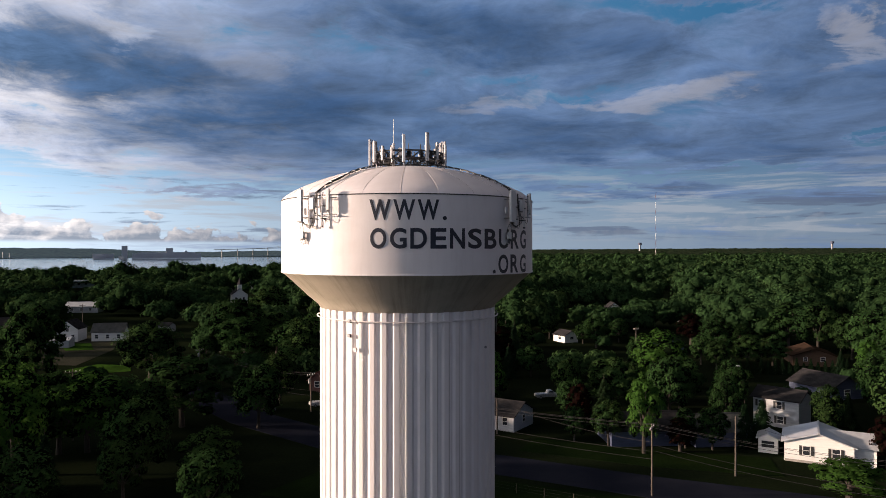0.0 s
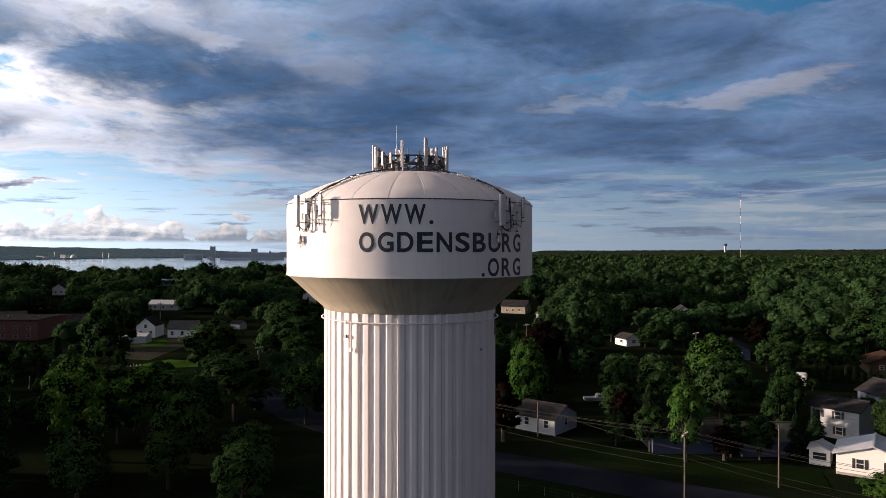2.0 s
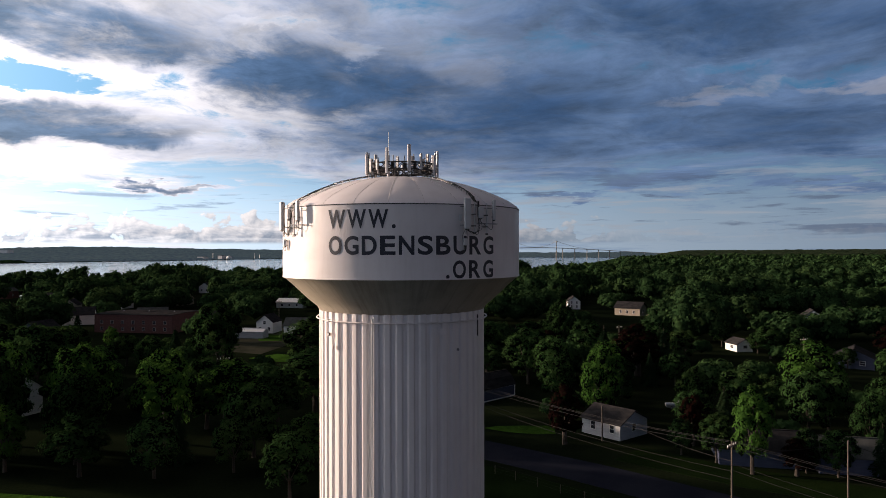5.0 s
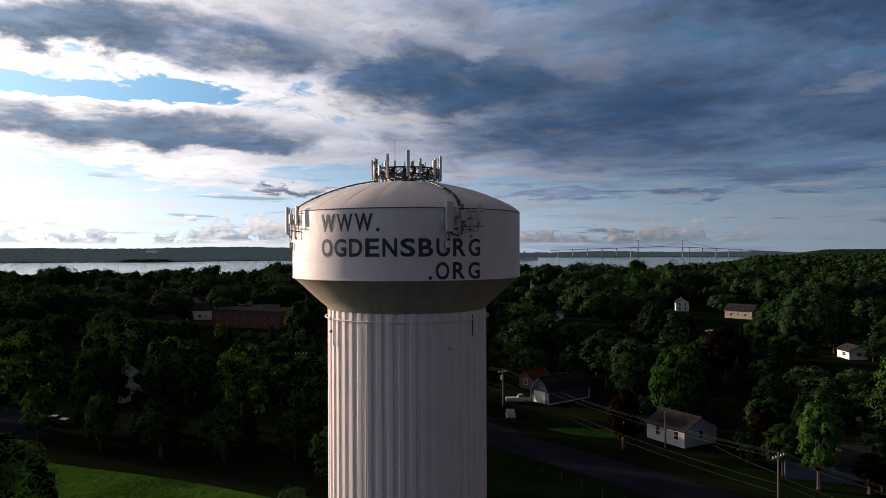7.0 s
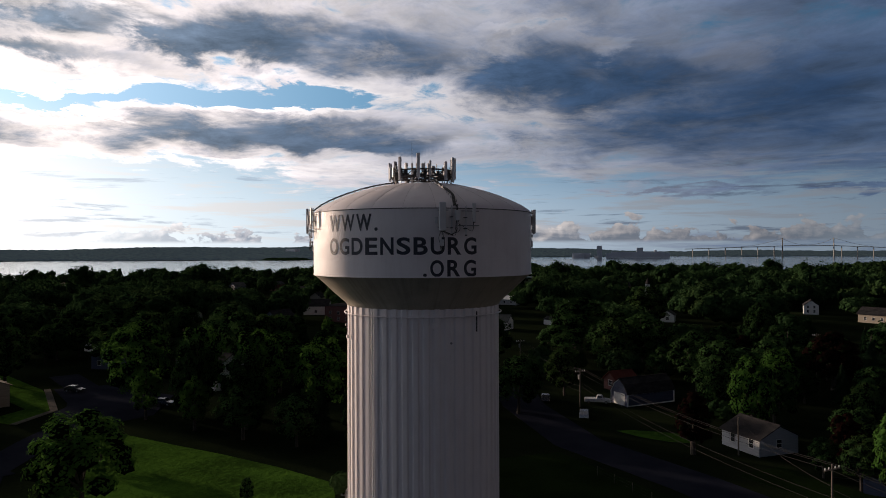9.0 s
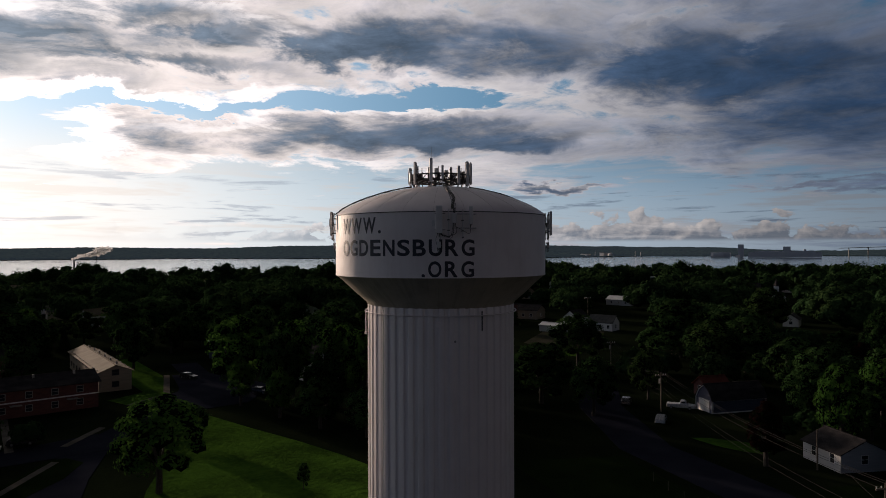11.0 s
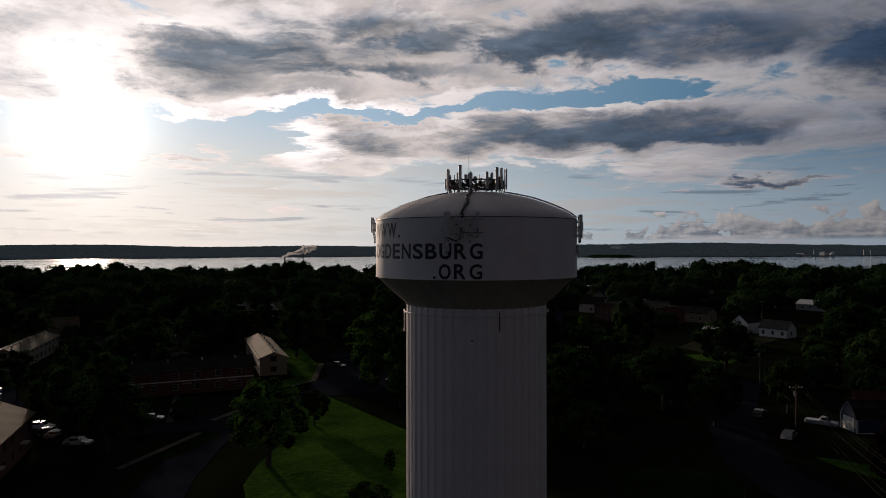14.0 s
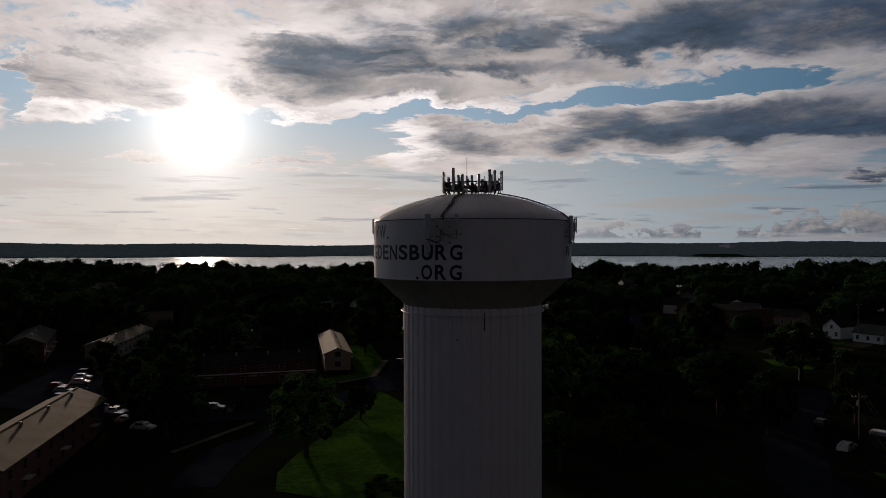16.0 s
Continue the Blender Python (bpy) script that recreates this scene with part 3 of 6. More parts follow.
# ---- the land, the river and the far shore ----
def ramp(v, lo, hi):
    v = np.clip((v - lo) / (hi - lo), 0, 1)
    return v * v * (3 - 2 * v)


def bank_near(az):
    return 960 + 200 * ramp(az, -60, -10) + 3500 * ramp(az, -7, 1) + 500 * ramp(-az, 80, 125)


def bank_far(az):
    return 3250 + 1150 * ramp(az, -45, -12) + 150 * np.sin(np.radians(az * 9)) + 70 * np.sin(np.radians(az * 31))


def land(x, y):
    """Height of the ground."""
    r = np.hypot(x, y)
    az = np.degrees(np.arctan2(x, y))
    rise = (20 + 10 * ramp(az, 0, 30)) * ramp(r, 700, 4900) ** 1.2
    near, far = bank_near(az), bank_far(az)
    river = ramp(az, -140, -128) * (1 - ramp(az, -1, 2))
    wet = river * ramp(r, near, near + 50) * (1 - ramp(r, far - 40, far))
    behind = river * ramp(r, far - 40, far)
    shore = -9.5 + 57 * ramp(r, far, far + 1300) * (0.84 + 0.12 * np.sin(np.radians(az * 6)) + 0.08 * np.sin(np.radians(az * 23)))
    dry = rise * (1 - river) + (-8.5 * river * ramp(r, near - 650, near - 40))
    z = dry * (1 - behind) + shore * behind
    return z * (1 - wet) - 17.0 * wet


def polar_sheet(name, az0, az1, n_az, radii, height):
    az = np.radians(np.linspace(az0, az1, n_az))
    rr = np.asarray(radii)
    A, R = np.meshgrid(az, rr)
    X, Y = R * np.sin(A), R * np.cos(A)
    Z = height(X, Y)
    verts = np.stack([X.ravel(), Y.ravel(), Z.ravel()], 1)
    i = np.arange(len(rr) - 1)[:, None] * n_az + np.arange(n_az - 1)[None, :]
    i = i.ravel()
    faces = np.stack([i, i + n_az, i + n_az + 1, i + 1], 1)
    me = bpy.data.meshes.new(name)
    me.vertices.add(len(verts))
    me.vertices.foreach_set("co", verts.astype(np.float32).ravel())
    me.loops.add(len(faces) * 4)
    me.loops.foreach_set("vertex_index", faces.astype(np.int32).ravel())
    me.polygons.add(len(faces))
    me.polygons.foreach_set("loop_start", np.arange(0, len(faces) * 4, 4, dtype=np.int32))
    me.update(calc_edges=True)
    me.validate()
    return me


radii = np.concatenate([[0.01, 20, 60, 120], np.arange(180, 700, 40), np.arange(700, 4960, 30)])
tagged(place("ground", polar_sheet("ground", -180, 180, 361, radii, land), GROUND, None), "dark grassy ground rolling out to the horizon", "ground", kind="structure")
tagged(place("water", polar_sheet("water", -142, 3, 60, np.arange(850, 4990, 60), lambda x, y: 0 * x - 11.0), WATER, None), "wide grey-blue river with light ripples", "water", kind="structure")


def domes(x, y, cell, seed):
    """Height 0..1 of rounded crowns standing close together."""
    gx, gy = np.floor(x / cell), np.floor(y / cell)
    best = np.zeros_like(x)
    for i in (-1, 0, 1):
        for j in (-1, 0, 1):
            cx, cy = gx + i, gy + j
            h1 = np.abs(np.sin(cx * 127.1 + cy * 311.7 + seed) * 43758.5453) % 1
            h2 = np.abs(np.sin(cx * 269.5 + cy * 183.3 + seed) * 24634.6345) % 1
            h3 = np.abs(np.sin(cx * 71.9 + cy * 97.3 + seed) * 13758.731) % 1
            d2 = ((cx + 0.15 + 0.7 * h1) * cell - x) ** 2 + ((cy + 0.15 + 0.7 * h2) * cell - y) ** 2
            best = np.maximum(best, np.sqrt(np.clip(1 - d2 / (cell * 0.78) ** 2, 0, 1)) * (0.55 + 0.45 * h3))
    return best


def canopy_height(x, y):
    r = np.hypot(x, y)
    az = np.degrees(np.arctan2(x, y))
    near, far = bank_near(az), bank_far(az)
    river = ramp(az, -140, -128) * (1 - ramp(az, -1, 2))
    gap = river * ramp(r, near - 25, near - 5) * (1 - ramp(r, far + 5, far + 40))
    patch = 0.75 + 0.25 * np.sin(x / 61 + 1.3 * np.sin(y / 83)) * np.sin(y / 47)
    town = ramp(-az, 25, 45) * (1 - ramp(r, far - 10, far))
    h = (2.0 + 9.5 * domes(x, y, 11.5, 0.0) * patch + 2.5 * domes(x, y, 4.3, 5.0))
    h = h * (1 - 0.35 * river * (r < far))
    h = h * (1 - town * 0.55 * (np.sin(x / 39) * np.sin(y / 31 + 0.7) > 0.1))
    return land(x, y) + h * (1 - gap) - 6 * gap


radii = np.exp(np.arange(math.log(740), math.log(4940), 0.0100))
near_side = [r for r in radii if r < 3100]
tagged(place("woods", polar_sheet("woods", -122, 0, 360, near_side, canopy_height), CANOPY, None), "dark green treetops of the town down to the river", "woods", kind="stuff")
tagged(place("woods", polar_sheet("woods", 0, 42, 160, [r for r in radii if r < 2060], canopy_height), CANOPY, None), "dark green woods stretching to the horizon", "woods", kind="stuff")
tagged(place("far_woods", polar_sheet("far_woods", 0, 42, 200, [r for r in radii if r > 2030], canopy_height), FARHILL, None), "hazy woods stretching to the horizon", "woods", kind="structure")
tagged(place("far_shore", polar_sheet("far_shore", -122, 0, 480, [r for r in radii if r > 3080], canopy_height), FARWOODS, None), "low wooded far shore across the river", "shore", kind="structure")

# ---- the water tower ----
TX, TY = -2.95, 59.25
R_TANK, R_COL = 10.37, 7.12
Z_EAVE, Z_BELT, Z_NECK = 35.9, 30.15, 27.3
tower = thing("water_tower", "white fluted-column water tower with black lettering and rooftop antennas", "water tower", pose(TX, TY, 0))


def flute(a, z):
    p = (a * 48 / (2 * math.pi)) % 1.0
    return 0.155 * float(ramp(np.float64(0.5 - abs(p - 0.5)), 0.14, 0.30)) if z < Z_NECK + 0.5 else 0.0


place("column", lathe("column", [(R_COL, -0.5), (R_COL, 8.0), (R_COL, 16.0), (R_COL, 22.0), (R_COL, Z_NECK + 0.35)], 48 * 16, flute), COLUMN, tower, "white fluted steel column, one side warm in the sun")
place("bowl", lathe("bowl", [(6.6, Z_NECK - 0.2), (R_COL + 0.16, Z_NECK), (R_COL + 0.30, Z_NECK + 0.25), (8.35, 28.35), (9.55, 29.5), (R_TANK - 0.22, 30.02), (R_TANK - 0.02, Z_BELT)], 192), BOWL, tower, "streak-stained tan sloping underside of the tank", True)


def dent(a, z):
    return 0.012 * math.sin(a * 7 + z) * math.sin(a * 3.0 - z * 1.7)


wall = place("tank_wall", lathe("tank_wall", [(R_TANK, Z_BELT), (R_TANK + 0.03, Z_BELT), (R_TANK + 0.03, Z_BELT + 0.10), (R_TANK, Z_BELT + 0.11), (R_TANK, 31.66), (R_TANK + 0.008, 31.68), (R_TANK, 31.70), (R_TANK, 33.0), (R_TANK, 34.5), (R_TANK, Z_EAVE - 0.05)], 240, dent), WHITE, tower, "white welded steel tank wall")
dome = [(R_TANK + 0.01, Z_EAVE + 0.02), (10.2, 36.15), (9.5, 36.62), (8.6, 37.05), (7.4, 37.55), (6.0, 38.02), (4.6, 38.38), (3.0, 38.67), (1.5, 38.82), (0.02, 38.88)]


def gores(a, z):
    k = (a * 24 / (2 * math.pi)) % 1.0
    f = max(0.0, 1 - (38.88 - z) / 3.0) if z > 36 else 0
    return 0.085 * abs(math.sin(k * math.pi)) ** 0.8 * min(1.0, (38.9 - z) * 1.6) * (0.15 + f)


roof = place("roof", lathe("roof", dome, 24 * 16, gores), ROOFW, tower, "shallow domed steel roof in pale paint, with radial seams", True)
for k in range(24):
    a = 2 * math.pi * k / 24
    part("weld_seam", tube(bmesh.new(), [(r * math.cos(a), r * math.sin(a), z + 0.004) for r, z in dome[:-1]], 0.011, 4), SEAM, roof)
place("drip_rim", lathe("drip_rim", [(R_TANK - 0.02, Z_EAVE - 0.05), (R_TANK + 0.03, Z_EAVE - 0.05), (R_TANK + 0.04, Z_EAVE - 0.02), (R_TANK + 0.03, Z_EAVE + 0.01), (R_TANK - 0.02, Z_EAVE + 0.03)], 240), DARKSTEEL, tower, "dark drip rim at the eave")


def ring(name, r, z, thick, mat, parent, steps=160, label=""):
    prof = [(r + thick * math.cos(a), z + thick * math.sin(a)) for a in np.linspace(0, 2 * math.pi, 7)]
    return place(name, lathe(name, prof, steps), mat, parent, label, True)


ring("conduit_ring", 7.50, 26.62, 0.055, WHITE, tower, label="white pipe running round the column")


def on_wall(deg, z, r=R_TANK):
    a = radians(deg)
    return Vector((r * math.cos(a), r * math.sin(a), z))


def facing(deg, z, r):
    """A pose on the tower's axis frame: x along the wall to the right as seen from outside, y outward, z up."""
    a = radians(deg)
    out = Vector((math.cos(a), math.sin(a), 0))
    along = Vector((-math.sin(a), math.cos(a), 0))
    return Matrix((( along.x, out.x, 0, r * out.x), (along.y, out.y, 0, r * out.y), (0, 0, 1, z), (0, 0, 0, 1)))


# lettering, bent round the wall
def letter(ch, deg, width, z0, height):
    cu = bpy.data.curves.new("glyph", "FONT")
    cu.body, cu.size, cu.offset, cu.resolution_u = ch, 1.0, 0.024, 5
    ob = new("glyph", cu)
    me = ob.to_mesh()
    co = np.array([v.co[:] for v in me.vertices])
    tris = []
    me.calc_loop_triangles()
    for tri in me.loop_triangles:
        tris.append(tuple(tri.vertices))
    ob.to_mesh_clear()
    bpy.data.objects.remove(ob)
    lo, hi = co.min(0), co.max(0)
    u = (co[:, 0] - lo[0]) / (hi[0] - lo[0]) - 0.5
    v = (co[:, 1] - lo[1]) / (hi[1] - lo[1])
    bm = bmesh.new()
    vs = [bm.verts.new((u[i] * width, v[i] * height, 0)) for i in range(len(co))]
    for tri in tris:
        try:
            bm.faces.new([vs[k] for k in tri])
        except ValueError:
            pass
    bmesh.ops.triangulate(bm, faces=bm.faces)
    for c in np.linspace(-width / 2, width / 2, 6)[1:-1]:
        bmesh.ops.bisect_plane(bm, geom=list(bm.verts) + list(bm.edges) + list(bm.faces), plane_co=(c, 0, 0), plane_no=(1, 0, 0))
    for w in bm.verts:
        a = radians(deg) + w.co.x / R_TANK
        w.co = Vector(((R_TANK + 0.022) * math.cos(a), (R_TANK + 0.022) * math.sin(a), z0 + w.co.y))
    bmesh.ops.recalc_face_normals(bm, faces=bm.faces)
    part("letter", bm, BLACK, wall, "black painted letter")


for i, ch in enumerate("WWW"):
    letter(ch, -97.9 + 9.35 * i, 1.52, 34.04, 1.44)
letter(".", -72.75, 0.30, 34.04, 0.30)
for i, ch in enumerate("OGDENSBURG"):
    letter(ch, -98.6 + 7.78 * i, 1.16, 32.05, 1.44)
letter(".", -50.0, 0.30, 30.22, 0.30)
for i, ch in enumerate("ORG"):
    letter(ch, -44.5 + 7.85 * i, 1.14, 30.22, 1.40)


# ---- antennas on the tank ----
def antenna(name, m, w, d, h, parent_label, mount=True):
    """A panel antenna: rounded housing, clamps and mounting pipe; the base point is at the foot, y outward."""
    a = thing(name, parent_label, "antenna", pose(TX, TY, 0) @ m, "antennas on the tank")
    part("housing", box(bmesh.new(), (-w / 2, 0.10, 0.0), (w / 2, 0.10 + d, h), bevel=min(w, d) * 0.22), PANEL, a)
    if mount:
        part("pipe", rod(bmesh.new(), (0, 0, -0.35), (0, 0, h * 0.98), 0.045), GALV, a)
        for z in (h * 0.15, h * 0.85):
            part("clamp", boxes(((-0.07, -0.03, z - 0.05), (0.07, 0.11, z + 0.05))), DARKSTEEL, a)
        part("connector", boxes(((-w * 0.3, 0.12, -0.07), (-w * 0.1, 0.2, 0.0)), ((w * 0.1, 0.12, -0.07), (w * 0.3, 0.2, 0.0))), DARKSTEEL, a)
    return a


def loops(pts, n=10):
    """A cable hanging through the points."""
    out = []
    p = [Vector(pts[0])] + [Vector(q) for q in pts] + [Vector(pts[-1])]
    for i in range(1, len(p) - 2):
        for k in range(n):
            t = k / n
            out.append(0.5 * ((2 * p[i]) + (p[i + 1] - p[i - 1]) * t + (2 * p[i - 1] - 5 * p[i] + 4 * p[i + 1] - p[i + 2]) * t * t + (3 * p[i] - p[i - 1] - 3 * p[i + 1] + p[i + 2]) * t ** 3))
    out.append(p[-2])
    return out


def cabling(name, runs, label, r=0.020):
    c = thing(name, label, "cable", pose(TX, TY, 0))
    for run in runs:
        part("cable", tube(bmesh.new(), loops(run, 6), r, 5), CABLE, c)
    return c


def bracket_frame(deg, z, w, h):
    """Standoff frame that holds the wall antennas."""
    f = thing("standoff_frame", "galvanised standoff frame bolted to the tank wall", "bracket", pose(TX, TY, 0) @ facing(deg, z, R_TANK))
    for zz in (0.25, h - 0.25):
        part("rail", rod(bmesh.new(), (-w / 2, 0.32, zz), (w / 2, 0.32, zz), 0.035), GALV, f)
        for x in (-w / 2 + 0.1, w / 2 - 0.1):
            part("arm", rod(bmesh.new(), (x, -0.02, zz), (x, 0.34, zz), 0.03), GALV, f)
    return f


def sector(c, seed, names):
    rnd = random.Random(seed)
    bracket_frame(c - 8.5, 34.05, 0.9, 1.9)
    bracket_frame(c + 3.0, 34.2, 2.0, 1.7)
    antenna("panel_antenna", facing(c - 8.9, 34.0, R_TANK + 0.34), 0.58, 0.24, 2.35, "wide pale panel antenna clamped to the tank wall")
    antenna("panel_antenna", facing(c + 5.6, 34.75, R_TANK + 0.34), 0.30, 0.14, 1.55, "narrow pale panel antenna clamped to the tank wall")
    antenna("radio_unit", facing(c - 2.1, 34.85, R_TANK + 0.34), 0.44, 0.20, 0.85, "grey box-shaped radio unit on the tank wall")
    antenna("radio_unit", facing(c - 9.1, 32.75, R_TANK + 0.10), 0.36, 0.20, 0.55, "small grey radio unit below the antennas on the wall")
    antenna("radio_unit", facing(c - 11.5, 34.6, R_TANK + 0.2), 0.24, 0.12, 0.5, "small pale box beside the panel antenna", False)
    for dd, lift in ((2.0, 33.7), (-4.6, 33.75)):
        P = thing("mounting_pipe", "slim white mounting pipe on the tank wall", "pipe", pose(TX, TY, 0) @ facing(c + dd, lift, R_TANK + 0.34), "pipes on the tank")
        part("pipe", rod(bmesh.new(), (0, 0, 0), (0, 0, 2.35), 0.05), PANEL, P)
        part("foot", boxes(((-0.08, -0.06, -0.12), (0.08, 0.06, 0.0))), DARKSTEEL, P)
        for zz in (0.5, 1.4):
            part("clamp", boxes(((-0.09, -0.36, zz - 0.04), (0.09, 0.07, zz + 0.04))), DARKSTEEL, P)
    runs = []
    for k in range(4):
        a0, a1 = c - 8.4 + rnd.uniform(-0.5, 0.8), c - 3 + rnd.uniform(-1.0, 2)
        runs.append([on_wall(c - 2 + 0.25 * k, 36.2, R_TANK + 0.12), on_wall(c - 2.6 + 0.3 * k, 35.1, R_TANK + 0.25), on_wall(a1, 33.9 + rnd.uniform(-0.3, 0.2), R_TANK + 0.42),
                     on_wall((a0 + a1) / 2, 33.75 + rnd.uniform(-0.25, 0.15), R_TANK + 0.3), on_wall(a0, 34.0 + rnd.uniform(-0.3, 0.1), R_TANK + 0.4)])
    runs.append([on_wall(c - 9.6, 33.9, R_TANK + 0.4), on_wall(c - 10.4, 33.4, R_TANK + 0.3), on_wall(c - 9.2, 32.6, R_TANK + 0.35), on_wall(c - 8.2, 33.1, R_TANK + 0.3), on_wall(c - 8.6, 33.9, R_TANK + 0.4)])
    runs.append([on_wall(c - 9.4, 33.3, R_TANK + 0.2), on_wall(c - 9.8, 32.7, R_TANK + 0.4), on_wall(c - 9.0, 32.35, R_TANK + 0.25), on_wall(c - 8.4, 32.9, R_TANK + 0.3)])
    runs.append([on_wall(c + 5.6, 34.7, R_TANK + 0.4), on_wall(c + 5.2, 34.0, R_TANK + 0.3), on_wall(c + 1.5, 34.3, R_TANK + 0.35), on_wall(c - 1.5, 34.6, R_TANK + 0.3)])
    cabling("antenna_cables", runs, "black antenna cables looped on the tank wall")


def roof_z(r):
    rr, zz = [q[0] for q in dome][::-1], [q[1] for q in dome][::-1]
    return float(np.interp(r, rr, zz))


def cable_tray(deg):
    """The cable run down the roof, on small stands."""
    run = thing("cable_run", "bundle of black cables on small stands down the roof", "cable", pose(TX, TY, 0))
    rs = np.linspace(2.9, R_TANK + 0.05, 13)
    for side in (-0.10, -0.03, 0.03, 0.10):
        pts = []
        for i, r in enumerate(rs):
            m = facing(deg + 1.2 * math.sin(i * 0.9), 0, r)
            pts.append(m @ Vector((side, 0, roof_z(r) + 0.17 + 0.05 * math.sin(i * 1.7 + side * 20))))
        part("cable", tube(bmesh.new(), pts, 0.035, 5), CABLE, run)
    for r in rs[1:-1]:
        m = facing(deg, roof_z(r) - 0.05, r)
        part("stand", boxes(((-0.16, -0.03, 0), (-0.12, 0.03, 0.26), m), ((0.12, -0.03, 0), (0.16, 0.03, 0.26), m), ((-0.18, -0.03, 0.22), (0.18, 0.03, 0.26), m)), GALV, run)


SECTORS = (-124.0, -33.5, 52.0)
for k, c in enumerate(SECTORS):
    sector(c, 10 + k, k)
    cable_tray(c - 1.5)

# the ring of antennas on top
crown = thing("antenna_platform", "round steel pipe frame carrying the rooftop antennas", "antenna mount", pose(TX, TY, 0))
for z, r in ((39.35, 2.95), (39.95, 2.95)):
    ring("ring_pipe", r, z, 0.075, DARKSTEEL, crown, 60)
ring("ring_pipe", 1.6, 39.35, 0.045, DARKSTEEL, crown, 48)
for i in range(12):
    a = 30 * i + 8
    part("brace", tube(bmesh.new(), [on_wall(a, 39.35, 1.6), on_wall(a + 15, 39.95, 2.95), on_wall(a + 30, 39.35, 1.6)], 0.055, 6), DARKSTEEL, crown)
    part("post", rod(bmesh.new(), on_wall(a, roof_z(2.6) - 0.1, 2.6), on_wall(a, 39.4, 2.95), 0.05, 6), DARKSTEEL, crown)
    part("spoke", rod(bmesh.new(), on_wall(a, 39.35, 1.6), on_wall(a, 39.35, 2.95), 0.05, 6), DARKSTEEL, crown)
    part("brace", tube(bmesh.new(), [on_wall(a, 39.35, 2.95), on_wall(a + 15, 39.95, 2.95), on_wall(a + 30, 39.35, 2.95)], 0.045, 6), DARKSTEEL, crown)

# direction on the ring, width, depth, foot, top
ROOFTOP = [(-172, 0.34, 0.20, 39.0, 41.2), (-146, 0.36, 0.22, 39.1, 40.85), (-128, 0.24, 0.14, 39.2, 40.35), (-93, 0.30, 0.2, 38.95, 41.15), (-112, 0.22, 0.14, 39.3, 40.2),
           (-58, 0.36, 0.2, 39.1, 41.4), (-38, 0.26, 0.16, 39.3, 40.7), (-8, 0.34, 0.2, 38.95, 40.7), (14, 0.36, 0.2, 38.9, 41.2), (28, 0.24, 0.16, 39.2, 41.2),
           (62, 0.34, 0.2, 39.2, 41.3), (88, 0.24, 0.14, 39.4, 40.7), (118, 0.34, 0.2, 39.2, 41.2), (140, 0.26, 0.16, 39.4, 40.7), (160, 0.34, 0.2, 39.1, 41.2)]
for deg, w, d, z0, z1 in ROOFTOP:
    antenna("panel_antenna", facing(deg, z0, 3.0), w * 0.82, d * 0.9, z1 - z0, "tall narrow panel antenna on the rooftop ring")
rnd = random.Random(4)
for deg in (-160, -134, -100, -50, -30, 2, 22, 70, 108, 130):
    antenna("radio_unit", facing(deg, 39.5 + rnd.uniform(0, 0.25), 2.55), 0.34, 0.2, rnd.uniform(0.5, 0.8), "grey box-shaped radio unit on the rooftop ring")
for deg, z in ((-176, 39.3), (-150, 39.25), (-120, 39.2), (-86, 39.3), (-64, 39.25), (-46, 39.4), (-20, 39.2), (10, 39.3), (44, 39.25), (80, 39.3), (124, 39.3), (150, 39.2)):
    u = thing("radio_unit", "dark finned radio unit strapped to the rooftop ring", "antenna", pose(TX, TY, 0) @ facing(deg, z, 2.75), "antennas on the tank")
    part("body", box(bmesh.new(), (-0.16, -0.12, 0.0), (0.16, 0.10, 0.62), bevel=0.03), DARKSTEEL, u)
    for k in range(4):
        part("fin", boxes(((-0.13 + 0.075 * k, 0.10, 0.05), (-0.10 + 0.075 * k, 0.16, 0.57))), DARKSTEEL, u)
    part("mast_pipe", rod(bmesh.new(), (0, -0.17, -0.35), (0, -0.17, 1.25), 0.04, 6), DARKSTEEL, u)
whip = thing("whip_antenna", "thin white whip antenna above the rooftop ring", "antenna", pose(TX, TY, 0) @ facing(-172, 39.0, 1.2))
part("base", rod(bmesh.new(), (0, 0, -0.4), (0, 0, 1.9), 0.10), PANEL, whip)
part("whip", rod(bmesh.new(), (0, 0, 1.9), (0, 0, 3.95), 0.028, 6, 0.015), TRIM, whip)
runs = []
for i in range(26):
    a, b = rnd.uniform(0, 360), rnd.uniform(25, 90)
    runs.append([on_wall(a, 39.4 + rnd.uniform(0, 0.6), 2.9), on_wall(a + b * 0.4, 39.0 + rnd.uniform(0, 0.5), 2.3), on_wall(a + b, 39.4 + rnd.uniform(0, 0.7), 2.85)])
cabling("rooftop_cables", runs, "tangle of black cables round the rooftop ring", 0.032)

# fittings on the column
pipe = thing("conduit", "white vertical conduit clipped to the column", "pipe", pose(TX, TY, 0))
part("pipe", rod(bmesh.new(), on_wall(-118.5, 24.6, 7.52), on_wall(-118.5, 26.7, 7.52), 0.05, 8), WHITE, pipe)
part("end_cap", boxes(((-0.12, -0.06, -0.14), (0.12, 0.12, 0.14), facing(-118.5, 24.5, 7.5))), WHITE, pipe)
for z in (25.5, 26.6):
    bx = thing("junction_box", "small dark junction box on the column", "electrical box", pose(TX, TY, 0) @ facing(-123.2, z, 7.40))
    part("body", box(bmesh.new(), (-0.14, -0.02, -0.12), (0.14, 0.16, 0.12), bevel=0.02), DARKSTEEL, bx)
    part("lid", boxes(((-0.12, 0.16, -0.10), (0.12, 0.18, 0.10))), GALV, bx)
